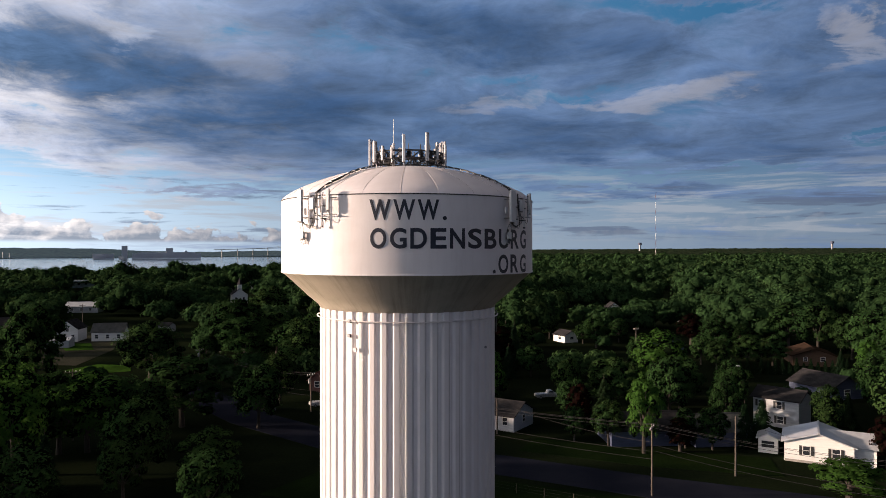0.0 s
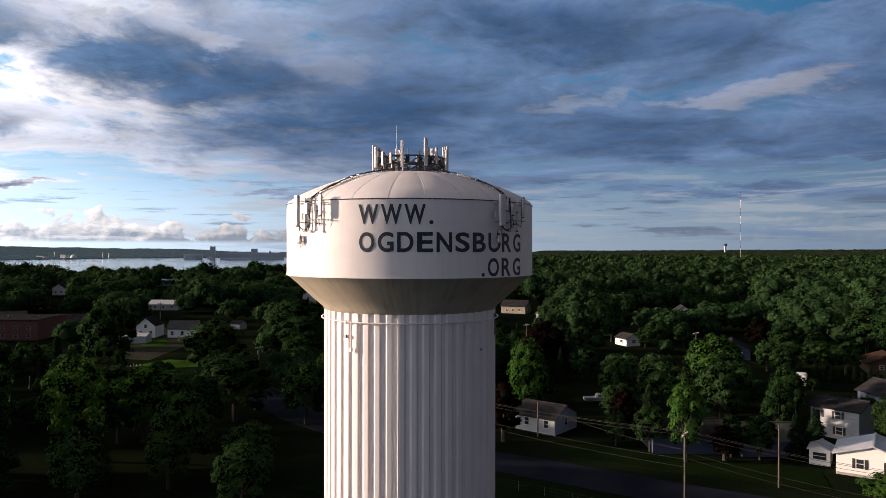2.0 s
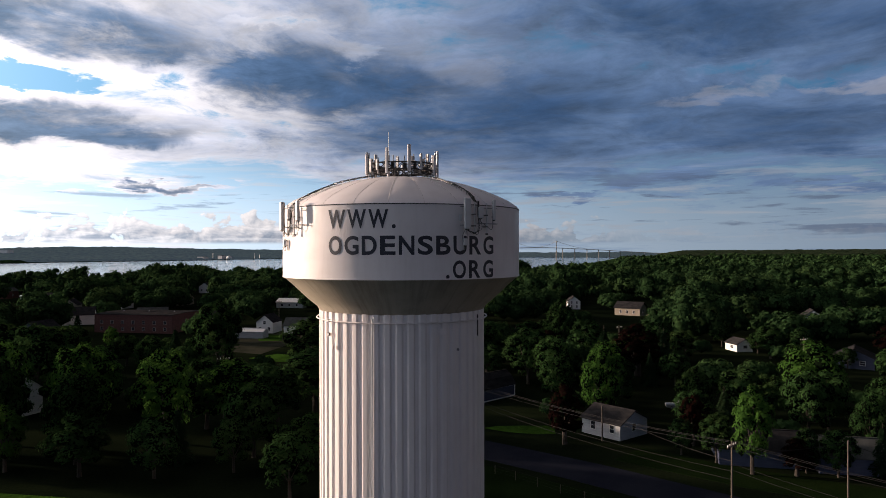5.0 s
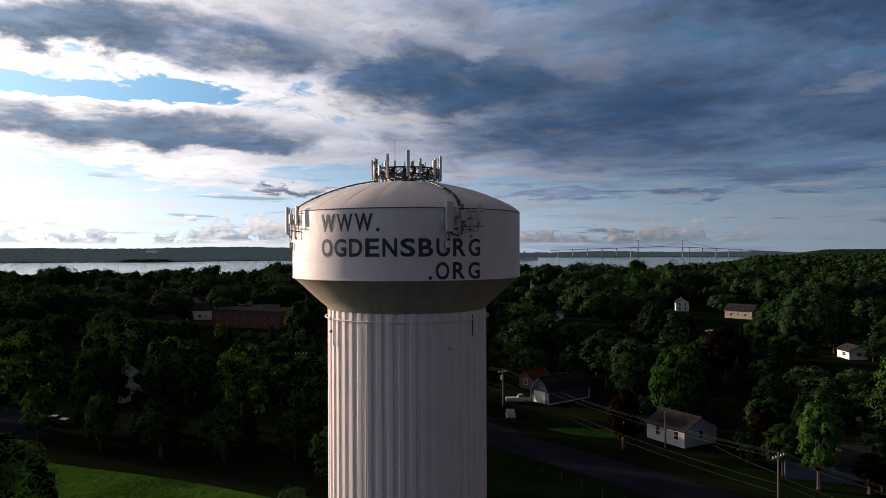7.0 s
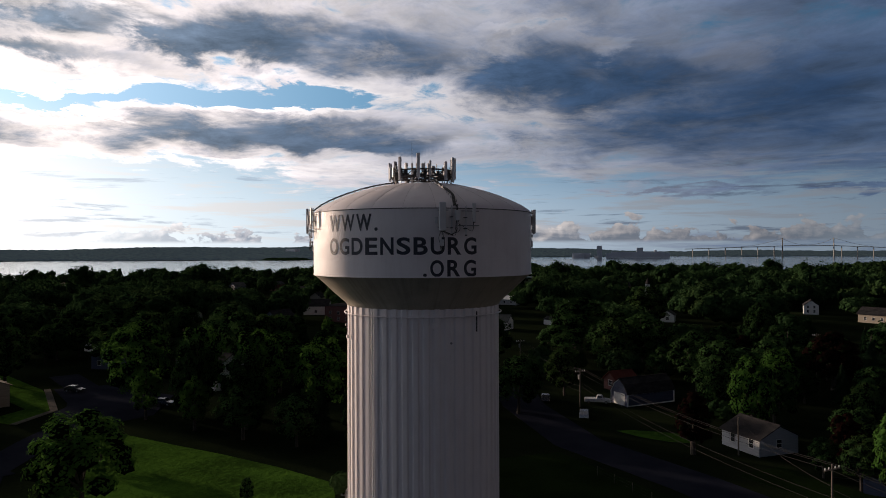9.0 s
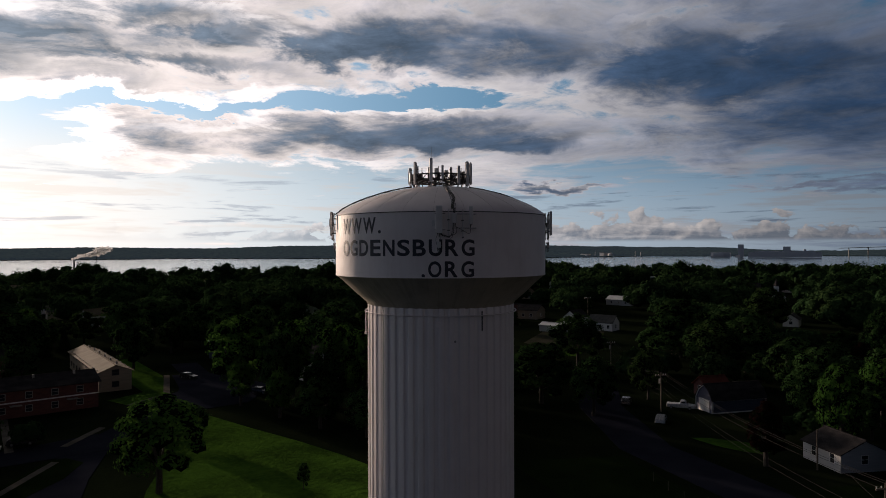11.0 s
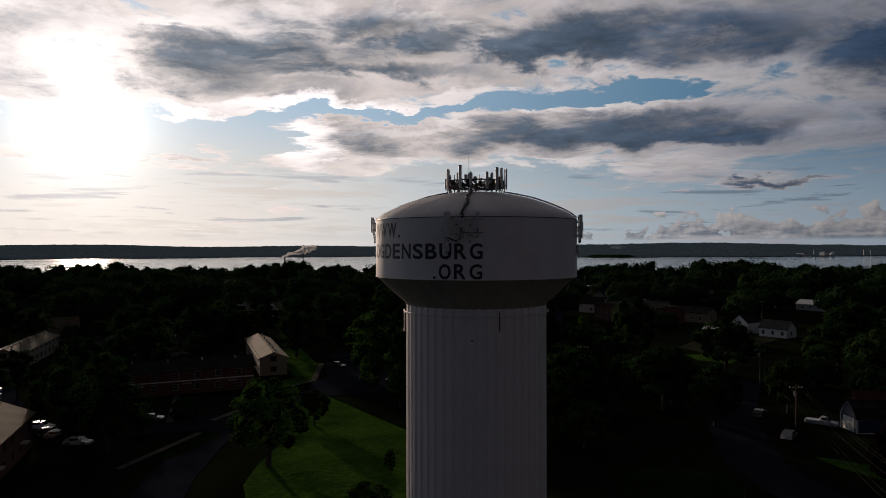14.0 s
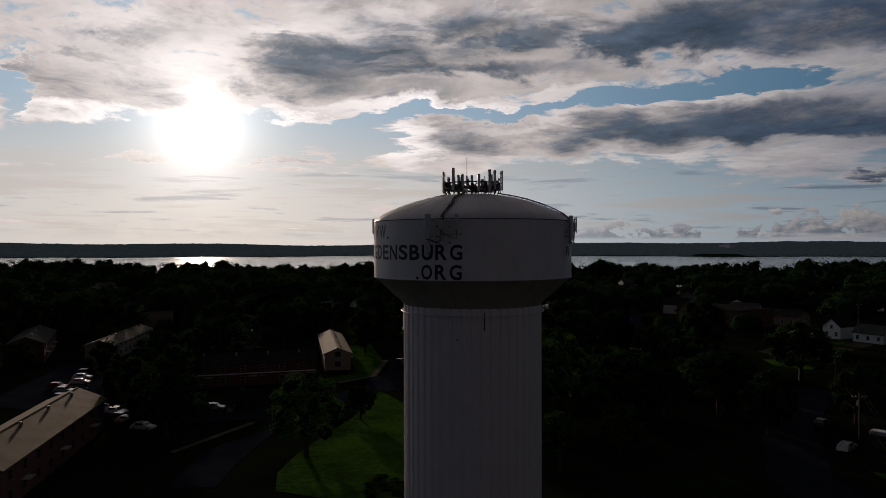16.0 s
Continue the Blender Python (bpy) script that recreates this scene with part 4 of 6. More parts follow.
line = thing("conduit", "thin white conduit running the column's whole height", "pipe", pose(TX, TY, 0))
part("pipe", rod(bmesh.new(), on_wall(-88.0, 0.3, 7.40), on_wall(-88.0, Z_NECK - 0.3, 7.40), 0.055, 8), TRIM, line)
for z in np.arange(2.0, 27.0, 2.4):
    part("clip", boxes(((-0.08, -0.08, -0.03), (0.08, 0.06, 0.03), facing(-88.0, z, 7.36))), TRIM, line)
vent = thing("column_vent", "round white vent cover on the column", "vent", pose(TX, TY, 0) @ facing(-43.3, 25.87, 7.35))
part("cover", rod(bmesh.new(), (0, 0.0, 0), (0, 0.13, 0), 0.24, 20), WHITE, vent)
part("flange", rod(bmesh.new(), (0, 0.0, 0), (0, 0.07, 0), 0.29, 20), WHITE, vent)
port = thing("column_port", "small dark port in the column", "vent", pose(TX, TY, 0) @ facing(-31.7, 24.33, 7.35))
part("pipe", rod(bmesh.new(), (0, 0.0, 0), (0, 0.10, 0), 0.10, 14), GALV, port)
over = thing("overflow_pipe", "short dark pipe on the column under the bowl", "pipe", pose(TX, TY, 0))
part("pipe", rod(bmesh.new(), on_wall(-11.4, 25.2, 7.46), on_wall(-11.4, 27.0, 7.46), 0.06, 8), DARKSTEEL, over)


# ---- roads, lots and lawns ----
def sheet(name, pts, z, mat, label, category, kind="structure", thick=0.15):
    """A flat patch of ground with a low edge."""
    n = len(pts)
    verts = [(x, y, z) for x, y in pts] + [(x, y, z - thick - 0.3) for x, y in pts]
    faces = [tuple(range(n))] + [(i, i + n, (i + 1) % n + n, (i + 1) % n) for i in range(n)]
    bm = bmesh.new()
    vs = [bm.verts.new(v) for v in verts]
    for f in faces:
        bm.faces.new([vs[i] for i in f])
    bmesh.ops.recalc_face_normals(bm, faces=bm.faces)
    bmesh.ops.triangulate(bm, faces=[f for f in bm.faces if len(f.verts) > 4])
    return tagged(part(name, bm, mat, None), label, category, kind=kind)


def strip(name, line, width, z, mat, label, category):
    line = [Vector(p) for p in line]
    left, right = [], []
    for i, p in enumerate(line):
        d = (line[min(i + 1, len(line) - 1)] - line[max(i - 1, 0)]).normalized()
        s = Vector((-d.y, d.x)) * width / 2
        left.append(tuple(p + s))
        right.append(tuple(p - s))
    return sheet(name, left + right[::-1], z, mat, label, category)


ROAD = [(110, 62), (60, 82), (28, 95), (8, 105), (-14, 114), (-36, 133), (-62, 166)]
DRIVE = [(-36, 30), (-46, 33), (-60, 38.5), (-75, 46), (-88, 60), (-98, 72), (-125, 86), (-150, 92)]
COURT = [(-74, 26), (-82, 30), (-84, 50), (-72, 50)]
LOT = [(-90, 65), (-108, 71), (-112, 76), (-133, 82), (-128, 92), (-104, 95), (-90, 82)]
CARPARK = [(-80, 19), (-98, 13), (-112, 9.5), (-154, 2), (-157, -6), (-104, -14), (-90, 4)]
strip("road", ROAD, 9.0, 0.06, ASPHALT, "dark asphalt street running past the houses", "road")
strip("road", DRIVE, 7.0, 0.07, ASPHALT, "narrow asphalt drive between lawns and apartments", "road")
sheet("pavement", COURT, 0.09, ASPHALT, "asphalt forecourt of the brick apartments", "pavement")
sheet("pavement", LOT, 0.10, ASPHALT, "asphalt car park beside the big lawn", "pavement")
sheet("pavement", CARPARK, 0.08, ASPHALT, "asphalt car park between apartment blocks", "pavement")
BIGLAWN = [(-92, 69.5), (-80, 71), (-69, 72.2), (-56, 74), (-44, 75), (-32, 75), (-24, 68), (-22, 52), (-31, 41), (-39, 42), (-48, 46), (-58, 52), (-68, 58.5)]
TOPLAWN = [(-168, 74), (-170, 84), (-134, 80), (-116, 74.5), (-108, 69.5), (-104, 62), (-112, 60), (-116, 69)]
STREETLAWN = [(-12, 125), (-10, 127), (-6, 128.6), (-1, 130), (0.5, 128), (1.2, 124.8), (-2, 123.6), (-7, 123.6)]
FIELD = [(-119, 222), (-131, 240), (-120, 240), (-111, 224)]
YARD = [(-113, 196), (-144, 252), (-145, 279), (-119, 259), (-105, 225), (-101, 194)]
sheet("lawn", BIGLAWN, 0.05, LAWN, "wide sunlit mown lawn beside the tower", "lawn")
sheet("lawn", TOPLAWN, 0.05, LAWN, "narrow sunlit lawn beside the apartments", "lawn")
sheet("lawn", STREETLAWN, 0.05, LAWN, "front lawn beside the street", "lawn")
sheet("yard", YARD, 0.05, YARDMAT, "worn grey-green yard before the white houses", "yard")
sheet("lawn", FIELD, 0.12, LAWN, "open grass field among trees and houses", "lawn")
sheet("lawn", [(12, 112), (30, 104), (48, 99), (50, 108), (28, 114), (16, 120)], 0.05, SHADEGRASS, "shaded front gardens along the street", "lawn")
sheet("lawn", [(-24, 92), (20, 74), (60, 60), (64, 76), (28, 89), (4, 99), (-14, 107)], 0.05, SHADEGRASS, "grass on the tower side of the street, darkened for shade", "lawn")
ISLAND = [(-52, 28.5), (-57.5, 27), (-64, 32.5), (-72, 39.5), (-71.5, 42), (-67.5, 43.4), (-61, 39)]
sheet("lawn", ISLAND, 0.10, SHADEGRASS, "dark grass island between the drive and the forecourt", "lawn")
strip("pavement", [(-54.5, 26.5), (-63.5, 34.2), (-70.5, 40.2)], 1.2, 0.115, WORN, "pale concrete footpath across the grass island", "pavement")
strip("pavement", [(-104, 62), (-110, 72), (-134, 81)], 1.4, 0.12, WORN, "pale concrete footpath by the car park", "pavement")
strip("pavement", [(-81, 36), (-107, 39.8)], 1.3, 0.12, WORN, "pale path to the brick apartments", "pavement")
strip("pavement", [(-79, 43.5), (-88, 52)], 1.3, 0.12, WORN, "pale path to the brick apartments", "pavement")
for k in range(14):
    c = Vector((-98 - 3.6 * k, 1 - 0.25 * k))
    sheet("parking_line", [tuple(c + Vector(q)) for q in ((0, 0), (0.15, 0.03), (-1.0, 5.0), (-1.15, 4.97))], 0.10, TRIM, "white painted parking line", "road marking", thick=0.02)


# ---- houses ----
def window(parent, m, w, h, shutters=False, frames=None):
    """A window set in a wall; x along it, y outward, z up, from the sill's middle."""
    f = bmesh.new()
    t = 0.09
    for lo, hi in (((-w / 2 - t, -0.06, -t), (w / 2 + t, 0.06, 0)), ((-w / 2 - t, -0.06, h), (w / 2 + t, 0.06, h + t)), ((-w / 2 - t, -0.06, 0), (-w / 2, 0.06, h)),
                   ((w / 2, -0.06, 0), (w / 2 + t, 0.06, h)), ((-w / 2, -0.03, h / 2 - 0.03), (w / 2, 0.04, h / 2 + 0.03))):
        box(f, lo, hi, m)
    win = part("window", f, frames or TRIM, parent, "plain-framed window" if frames else "white-framed sash window")
    part("pane", boxes(((-w / 2, -0.02, 0), (w / 2, 0.012, h), m)), GLASS, win, "dark window glass")
    if shutters:
        for s in (-1, 1):
            part("shutter", boxes(((s * (w / 2 + 0.32) - 0.2, -0.02, -0.05), (s * (w / 2 + 0.32) + 0.2, 0.07, h + 0.05), m)), SHUTTER, parent, "black shutter")


def house(name, label, x, y, yaw, w, l, eave, rise, wall_mat, roof_mat, over=0.4, front=(), side=(), left=(), door=None, chimney=False, gambrel=False, group="houses", category="house", shutters=False, z=0.0, frames=None):
    """A gabled house: its gable (width w) faces -y of its own frame, its ridge runs along y for l metres."""
    h = thing(name, label, category, pose(x, y, z, 0, 0, yaw), group)
    bm = bmesh.new()
    if gambrel:
        prof = [(-w / 2, 0), (w / 2, 0), (w / 2, eave), (w * 0.30, eave + rise * 0.62), (0, eave + rise), (-w * 0.30, eave + rise * 0.62), (-w / 2, eave)]
    else:
        prof = [(-w / 2, -0.4), (w / 2, -0.4), (w / 2, eave), (0, eave + rise), (-w / 2, eave)]
    a = [bm.verts.new((px, -l / 2, pz)) for px, pz in prof]
    b = [bm.verts.new((px, l / 2, pz)) for px, pz in prof]
    bm.faces.new(a)
    bm.faces.new(b[::-1])
    for i in range(len(prof)):
        j = (i + 1) % len(prof)
        bm.faces.new((a[j], a[i], b[i], b[j]))
    bmesh.ops.recalc_face_normals(bm, faces=bm.faces)
    part("wall", bm, wall_mat, h)
    up = prof[2:]
    th = 0.16
    for i in range(len(up) - 1):
        (x0, z0), (x1, z1) = up[i], up[i + 1]
        d = Vector((x1 - x0, z1 - z0)).normalized()
        nn = Vector((d.y, -d.x))
        if nn.y < 0:
            nn = -nn
        e0 = over if i == 0 else 0.0
        e1 = over if i == len(up) - 2 else 0.0
        p0 = Vector((x0, z0)) - d * e0
        p1 = Vector((x1, z1)) + d * e1
        q = [p0 + nn * 0.01, p1 + nn * 0.01, p1 + nn * th, p0 + nn * th]
        rb = bmesh.new()
        fa = [rb.verts.new((v.x, -l / 2 - over, v.y)) for v in q]
        fb = [rb.verts.new((v.x, l / 2 + over, v.y)) for v in q]
        rb.faces.new(fa)
        rb.faces.new(fb[::-1])
        for k in range(4):
            rb.faces.new((fa[(k + 1) % 4], fa[k], fb[k], fb[(k + 1) % 4]))
        bmesh.ops.recalc_face_normals(rb, faces=rb.faces)
        part("roof", rb, roof_mat, h)
    part("ridge_cap", boxes(((-0.14, -l / 2 - over, eave + rise + 0.08), (0.14, l / 2 + over, eave + rise + th + 0.10))), roof_mat, h)
    for wx, wz, ww, wh in front:
        window(h, pose(wx, -l / 2, wz, 0, 0, 180), ww, wh, shutters, frames)
    for wy, wz, ww, wh in side:
        window(h, pose(w / 2, wy, wz, 0, 0, -90), ww, wh, False, frames)
    for wy, wz, ww, wh in left:
        window(h, pose(-w / 2, wy, wz, 0, 0, 90), ww, wh, shutters, frames)
    if door:
        dx, dw, dh = door
        d = part("door", boxes(((dx - dw / 2, -l / 2 - 0.06, 0.1), (dx + dw / 2, -l / 2 + 0.02, dh))), TRIM, h, "white panelled door")
        for k in range(int(dh / 0.55)):
            part("door_panel", boxes(((dx - dw / 2 + 0.1, -l / 2 - 0.09, 0.22 + 0.52 * k), (dx + dw / 2 - 0.1, -l / 2 - 0.06, 0.62 + 0.52 * k))), TRIM, d)
    if chimney:
        c = part("chimney", boxes(((w * 0.1, l * 0.1, eave + rise * 0.4), (w * 0.1 + 0.7, l * 0.1 + 0.7, eave + rise + 1.1))), BRICK, h, "brick chimney")
        part("chimney_cap", boxes(((w * 0.1 - 0.06, l * 0.1 - 0.06, eave + rise + 1.1), (w * 0.1 + 0.76, l * 0.1 + 0.76, eave + rise + 1.22))), CONCRETE, c)
    return h


row = lambda n, gap, z, w, h: [((i - (n - 1) / 2) * gap, z, w, h) for i in range(n)]
white_house = house("house", "white ranch house with pale metal roof and black shutters", 57.7, 108.4, -27.4, 9.2, 8.0, 3.0, 1.5, SIDING, METALROOF, 0.45, front=[(-1.6, 1.2, 0.9, 1.3), (2.3, 1.2, 1.0, 1.3)], left=[(1.5, 1.1, 0.9, 1.2)], shutters=True)
wing = boxes(((4.4, -2.6, -0.3), (7.4, 4.0, 2.78)))
part("wing_wall", wing, SIDING, white_house, "white siding of the side wing")
for end in (-3.0, 4.4):
    slab = bmesh.new()
    ridge, eave = Vector((0, 0.7, 4.25)), Vector((0, end, 2.72))
    vs = [slab.verts.new((x, q.y, q.z + dz)) for dz in (0.0, 0.14) for x, q in ((0.6, ridge), (7.8, ridge), (7.8, eave), (0.6, eave))]
    for f in ((0, 1, 2, 3), (4, 5, 6, 7), (0, 1, 5, 4), (1, 2, 6, 5), (2, 3, 7, 6), (3, 0, 4, 7)):
        slab.faces.new([vs[i] for i in f])
    bmesh.ops.recalc_face_normals(slab, faces=slab.faces)
    part("wing_roof", slab, METALROOF, white_house, "pale metal roof over the wing")
part("wing_gable", boxes(((7.2, -1.2, 2.7), (7.35, 2.6, 3.4)), ((7.2, -0.1, 3.4), (7.35, 1.5, 3.95))), SIDING, white_house, "white siding under the wing's ridge")
part("corner_post", boxes(((7.32, -2.72, -0.2), (7.5, -2.5, 2.75))), TRIM, white_house, "white corner post")
part("foundation", boxes(((-4.55, -4.06, -0.4), (4.55, -3.9, 0.35))), CONCRETE, white_house, "grey block foundation")
house("porch", "small white glazed porch beside the ranch house", 51.9, 112.4, -27.4, 2.8, 3.8, 2.3, 0.6, SIDING, METALROOF, 0.3, front=[(0, 0.9, 1.8, 1.0)], category="porch", group="porches")
house("house", "white two-storey house with dark shingle roof", 62.3, 129.5, 46, 6.8, 7.8, 5.1, 1.3, DIMWHITE, SHINGLE, 0.5, left=[(2.6, 3.4, 0.8, 1.1), (-0.6, 3.4, 0.9, 1.2), (2.6, 0.8, 0.8, 1.1), (-0.8, 0.8, 1.0, 1.2)], shutters=True)
house("house", "brown timber house with low brown roof behind a hedge", 103.5, 199.0, -16, 11.0, 13.0, 2.8, 1.9, BROWN, BROWNROOF, 0.7, front=[(-2.4, 1.4, 0.9, 1.0), (2.0, 1.4, 1.1, 1.1)])
house("house", "dark-roofed bungalow among trees", 84.0, 155.0, 20, 9, 11, 2.6, 2.2, BLUE, SHINGLE, 0.5, front=[(0, 1, 1.6, 1.1)])
# dark siding on the next two houses stands in for deep shade
house("house", "long low house with grey roof in deep shade", 33.0, 118.5, 94, 8.0, 12.0, 2.7, 1.9, BLUE, SHINGLE, 0.5)
house("house", "long low house with grey roof in deep shade", 45.0, 118.0, 95, 7.5, 9.0, 2.6, 1.8, BLUE, GREYROOF, 0.5)
house("house", "small white gabled house with grey roof beside the street", 11.0, 128.6, 57, 7.8, 8.2, 2.7, 1.8, DIMWHITE, SHINGLE, 0.35, front=[(0, 1.2, 1.0, 1.2)], left=[(-2.4, 1.1, 0.9, 1.3), (1.6, 1.1, 0.9, 1.3)])
barn = house("barn", "slate-blue gambrel barn with white trim and garage door", -17.5, 151.0, -27, 5.2, 12.5, 2.6, 2.7, BLUE, SHINGLE, 0.2, gambrel=True, door=(0.0, 3.4, 2.5), category="barn", group="barns")
part("trim_board", boxes(((2.60, -6.3, 2.40), (2.68, 6.3, 2.58)), ((2.60, -6.3, 0.0), (2.68, 6.3, 0.2)), ((2.60, -6.3, 0.2), (2.68, -6.05, 2.40)), ((2.60, 6.05, 0.2), (2.68, 6.3, 2.40))), TRIM, barn, "white corner and eave boards")
part("trim_board", tube(bmesh.new(), [(-2.6, -6.32, 0), (-2.6, -6.32, 2.6), (-1.56, -6.32, 4.27), (0, -6.32, 5.3), (1.56, -6.32, 4.27), (2.6, -6.32, 2.6), (2.6, -6.32, 0)], 0.10, 4), TRIM, barn, "white gable trim")
house("house", "red-roofed house behind the barn", -27.0, 161.5, -27, 4.6, 6, 2.4, 1.7, BRICK, REDROOF, 0.4, front=[(0, 1, 1.2, 1.2)], left=row(2, 2.6, 1.0, 0.9, 1.1))
house("house", "small white house with dark roof on a clearing", 42.6, 245.0, 25, 5.4, 6.8, 2.4, 1.5, SIDING, SHINGLE, 0.4, front=[(0.2, 1.1, 1.3, 0.9)], left=[(-0.5, 1.0, 1.6, 0.9)])
house("house", "white gabled house with porch at the field's edge", -130.5, 248.0, 8, 6.8, 9.0, 4.4, 2.7, SIDING, SHINGLE, 0.4, front=[(-1.8, 1.0, 1.0, 1.4), (1.8, 1.0, 1.0, 1.4), (0, 3.6, 1.0, 1.2)])
house("house", "white gabled house with grey roof at the field's edge", -117.5, 249.0, 100, 6.8, 10.5, 3.2, 2.6, SIDING, GREYROOF, 0.4, front=[(0, 1.0, 1.0, 1.4)], left=row(3, 3.6, 1.0, 1.0, 1.3))
house("house", "white gabled farmhouse lit by the sun above the trees", -28.0, 395.0, 12, 6.6, 10.5, 4.4, 2.4, SIDING, SHINGLE, 0.4, front=[(-1.4, 3.1, 0.8, 1.2), (1.4, 3.1, 0.8, 1.2), (-1.4, 0.9, 0.8, 1.3), (1.4, 0.9, 0.8, 1.3)])
house("house", "pale house with wide dark roof among trees", 4.0, 364.0, 70, 9.0, 13.0, 3.8, 2.6, BEIGE, SHINGLE, 0.6, front=[(0, 1.4, 2.0, 1.4)], left=row(3, 3.4, 1.2, 1.1, 1.3))

house("house", "slate-blue gabled house half hidden by garden trees", 70.0, 221.0, -14, 9.5, 11.0, 3.0, 2.2, BLUE, SHINGLE, 0.5, front=[(2.0, 1.1, 1.2, 1.1)])

house("house", "white gabled house among tall trees near the river", -324.0, 475.0, 20, 8.0, 11.0, 4.6, 2.8, SIDING, SHINGLE, 0.4, front=[(-1.8, 1.2, 1.0, 1.3), (1.8, 1.2, 1.0, 1.3)], left=row(2, 4.0, 1.2, 1.0, 1.3))
house("house", "long low house with pale metal roof behind the farmhouses", -183.0, 360.0, 95, 8.5, 16.0, 3.2, 1.9, DIMWHITE, METALROOF, 0.4, left=row(3, 4.4, 1.1, 1.2, 1.1))
house("shed", "small shed with dark roof among the trees", -108.0, 276.0, 70, 4.0, 5.0, 2.2, 1.1, DIMWHITE, SHINGLE, 0.3, category="shed", group="sheds")
house("shed", "long low garage with pale metal roof beside a lot", -127.0, 230.0, 97, 4.8, 11.0, 2.5, 0.9, DIMWHITE, METALROOF, 0.3, category="shed", group="sheds")
house("house", "beige house with dark roof beside the worn yard", -170.0, 263.0, 105, 9.0, 14.0, 4.2, 2.2, BEIGE, SHINGLE, 0.5, front=[(0, 1.2, 1.4, 1.3)], left=row(3, 4.0, 1.2, 1.1, 1.3))
house("house", "small white gabled house standing in the sun", -72.0, 318.0, 15, 6.0, 9.0, 3.0, 2.0, SIDING, GREYROOF, 0.4, front=[(0, 1.1, 1.2, 1.1)], left=row(2, 3.4, 1.1, 0.9, 1.1))
church = house("church", "white gabled church with a small steeple", -123.0, 425.0, 20, 9.0, 16.0, 5.2, 3.4, SIDING, SHINGLE, 0.4, front=[(-2.2, 1.6, 1.0, 2.0), (2.2, 1.6, 1.0, 2.0)], left=row(4, 3.4, 1.6, 1.0, 2.2), category="church", group="churches")
steeple = part("steeple", boxes(((-1.3, -6.8, 7.2), (1.3, -4.2, 11.0))), SIDING, church, "square white belfry")
part("spire", rod(bmesh.new(), (0, -5.5, 11.0), (0, -5.5, 15.0), 1.7, 4, 0.05), SHINGLE, steeple, "pointed dark spire")
sheet("lawn", [(-100, 186), (-96, 196), (-86, 194), (-82, 185), (-90, 181)], 0.06, LAWN, "small sunlit lawn among the trees", "lawn")

# apartments: brick, two storeys
def apartments(label, x, y, yaw, depth, length, roof_mat, wall_mat=BRICK, eave=5.6, rise=1.9, vents=4):
    n = int(length / 4.6)
    rows = row(n, 4.6, 1.0, 1.1, 1.2) + row(n, 4.6, 3.6, 1.1, 1.2)
    # frames take duller materials, imitating the shade on these facades
    h = house("apartment_block", label, x, y, yaw, depth, length, eave, rise, wall_mat, roof_mat, 0.5, front=[(0, 1.0, 1.4, 1.2), (0, 3.7, 1.4, 1.2)], side=rows, left=rows, group="apartment blocks", category="apartment block", frames=CONCRETE if roof_mat == SHINGLE else DARKSTEEL)
    for k in range(vents):
        yy = (k - (vents - 1) / 2) * length / vents
        part("roof_vent", boxes(((0.7, yy - 0.2, eave + rise - 0.5), (1.1, yy + 0.2, eave + rise + 0.45))), GALV, h, "small metal roof vent")
    if roof_mat == SHINGLE:
        part("belt_course", boxes(((depth / 2, -length / 2, 2.85), (depth / 2 + 0.06, length / 2, 3.10))), TRIM, h, "pale band between the storeys")
    for k in range(3):
        yy = (k - 1) * length / 3
        part("door_canopy", boxes(((depth / 2, yy - 1.0, 2.35), (depth / 2 + 1.1, yy + 1.0, 2.5))), CONCRETE, h, "pale flat canopy over an entrance")
    return h


apartments("two-storey red brick apartments with dark roof", -112.2, 42.0, -1, 9.0, 30.0, SHINGLE, eave=5.4, rise=1.7)
apartments("long two-storey apartment block with sunlit tan roof", -143.0, 67.0, 84.0, 7.0, 42.0, TANROOF, BEIGE, 4.5, 1.4, vents=6)
apartments("long two-storey apartment block with grey-tan roof", -54.5, 6.2, 81.6, 9.5, 42.0, TANROOF, BRICK, vents=4)
apartments("apartment block with tan roof far down the car park", -180.0, 4.8, 80, 8.0, 42.0, TANROOF, BEIGE, 4.6, 1.4, vents=5)
apartments("apartment block with grey roof beyond the car park", -178.0, -20.0, 96, 9.5, 34.0, GREYROOF, BRICK, vents=3)
apartments("brick apartments with dark roof behind the first row", -160.0, 36.0, -15, 9.0, 26.0, SHINGLE, BRICK, vents=3)
apartments("long brick school building with flat dark roof", -182.0, 240.0, 97, 20.0, 34.0, SHINGLE, BRICK, 7.2, 0.3, 3)


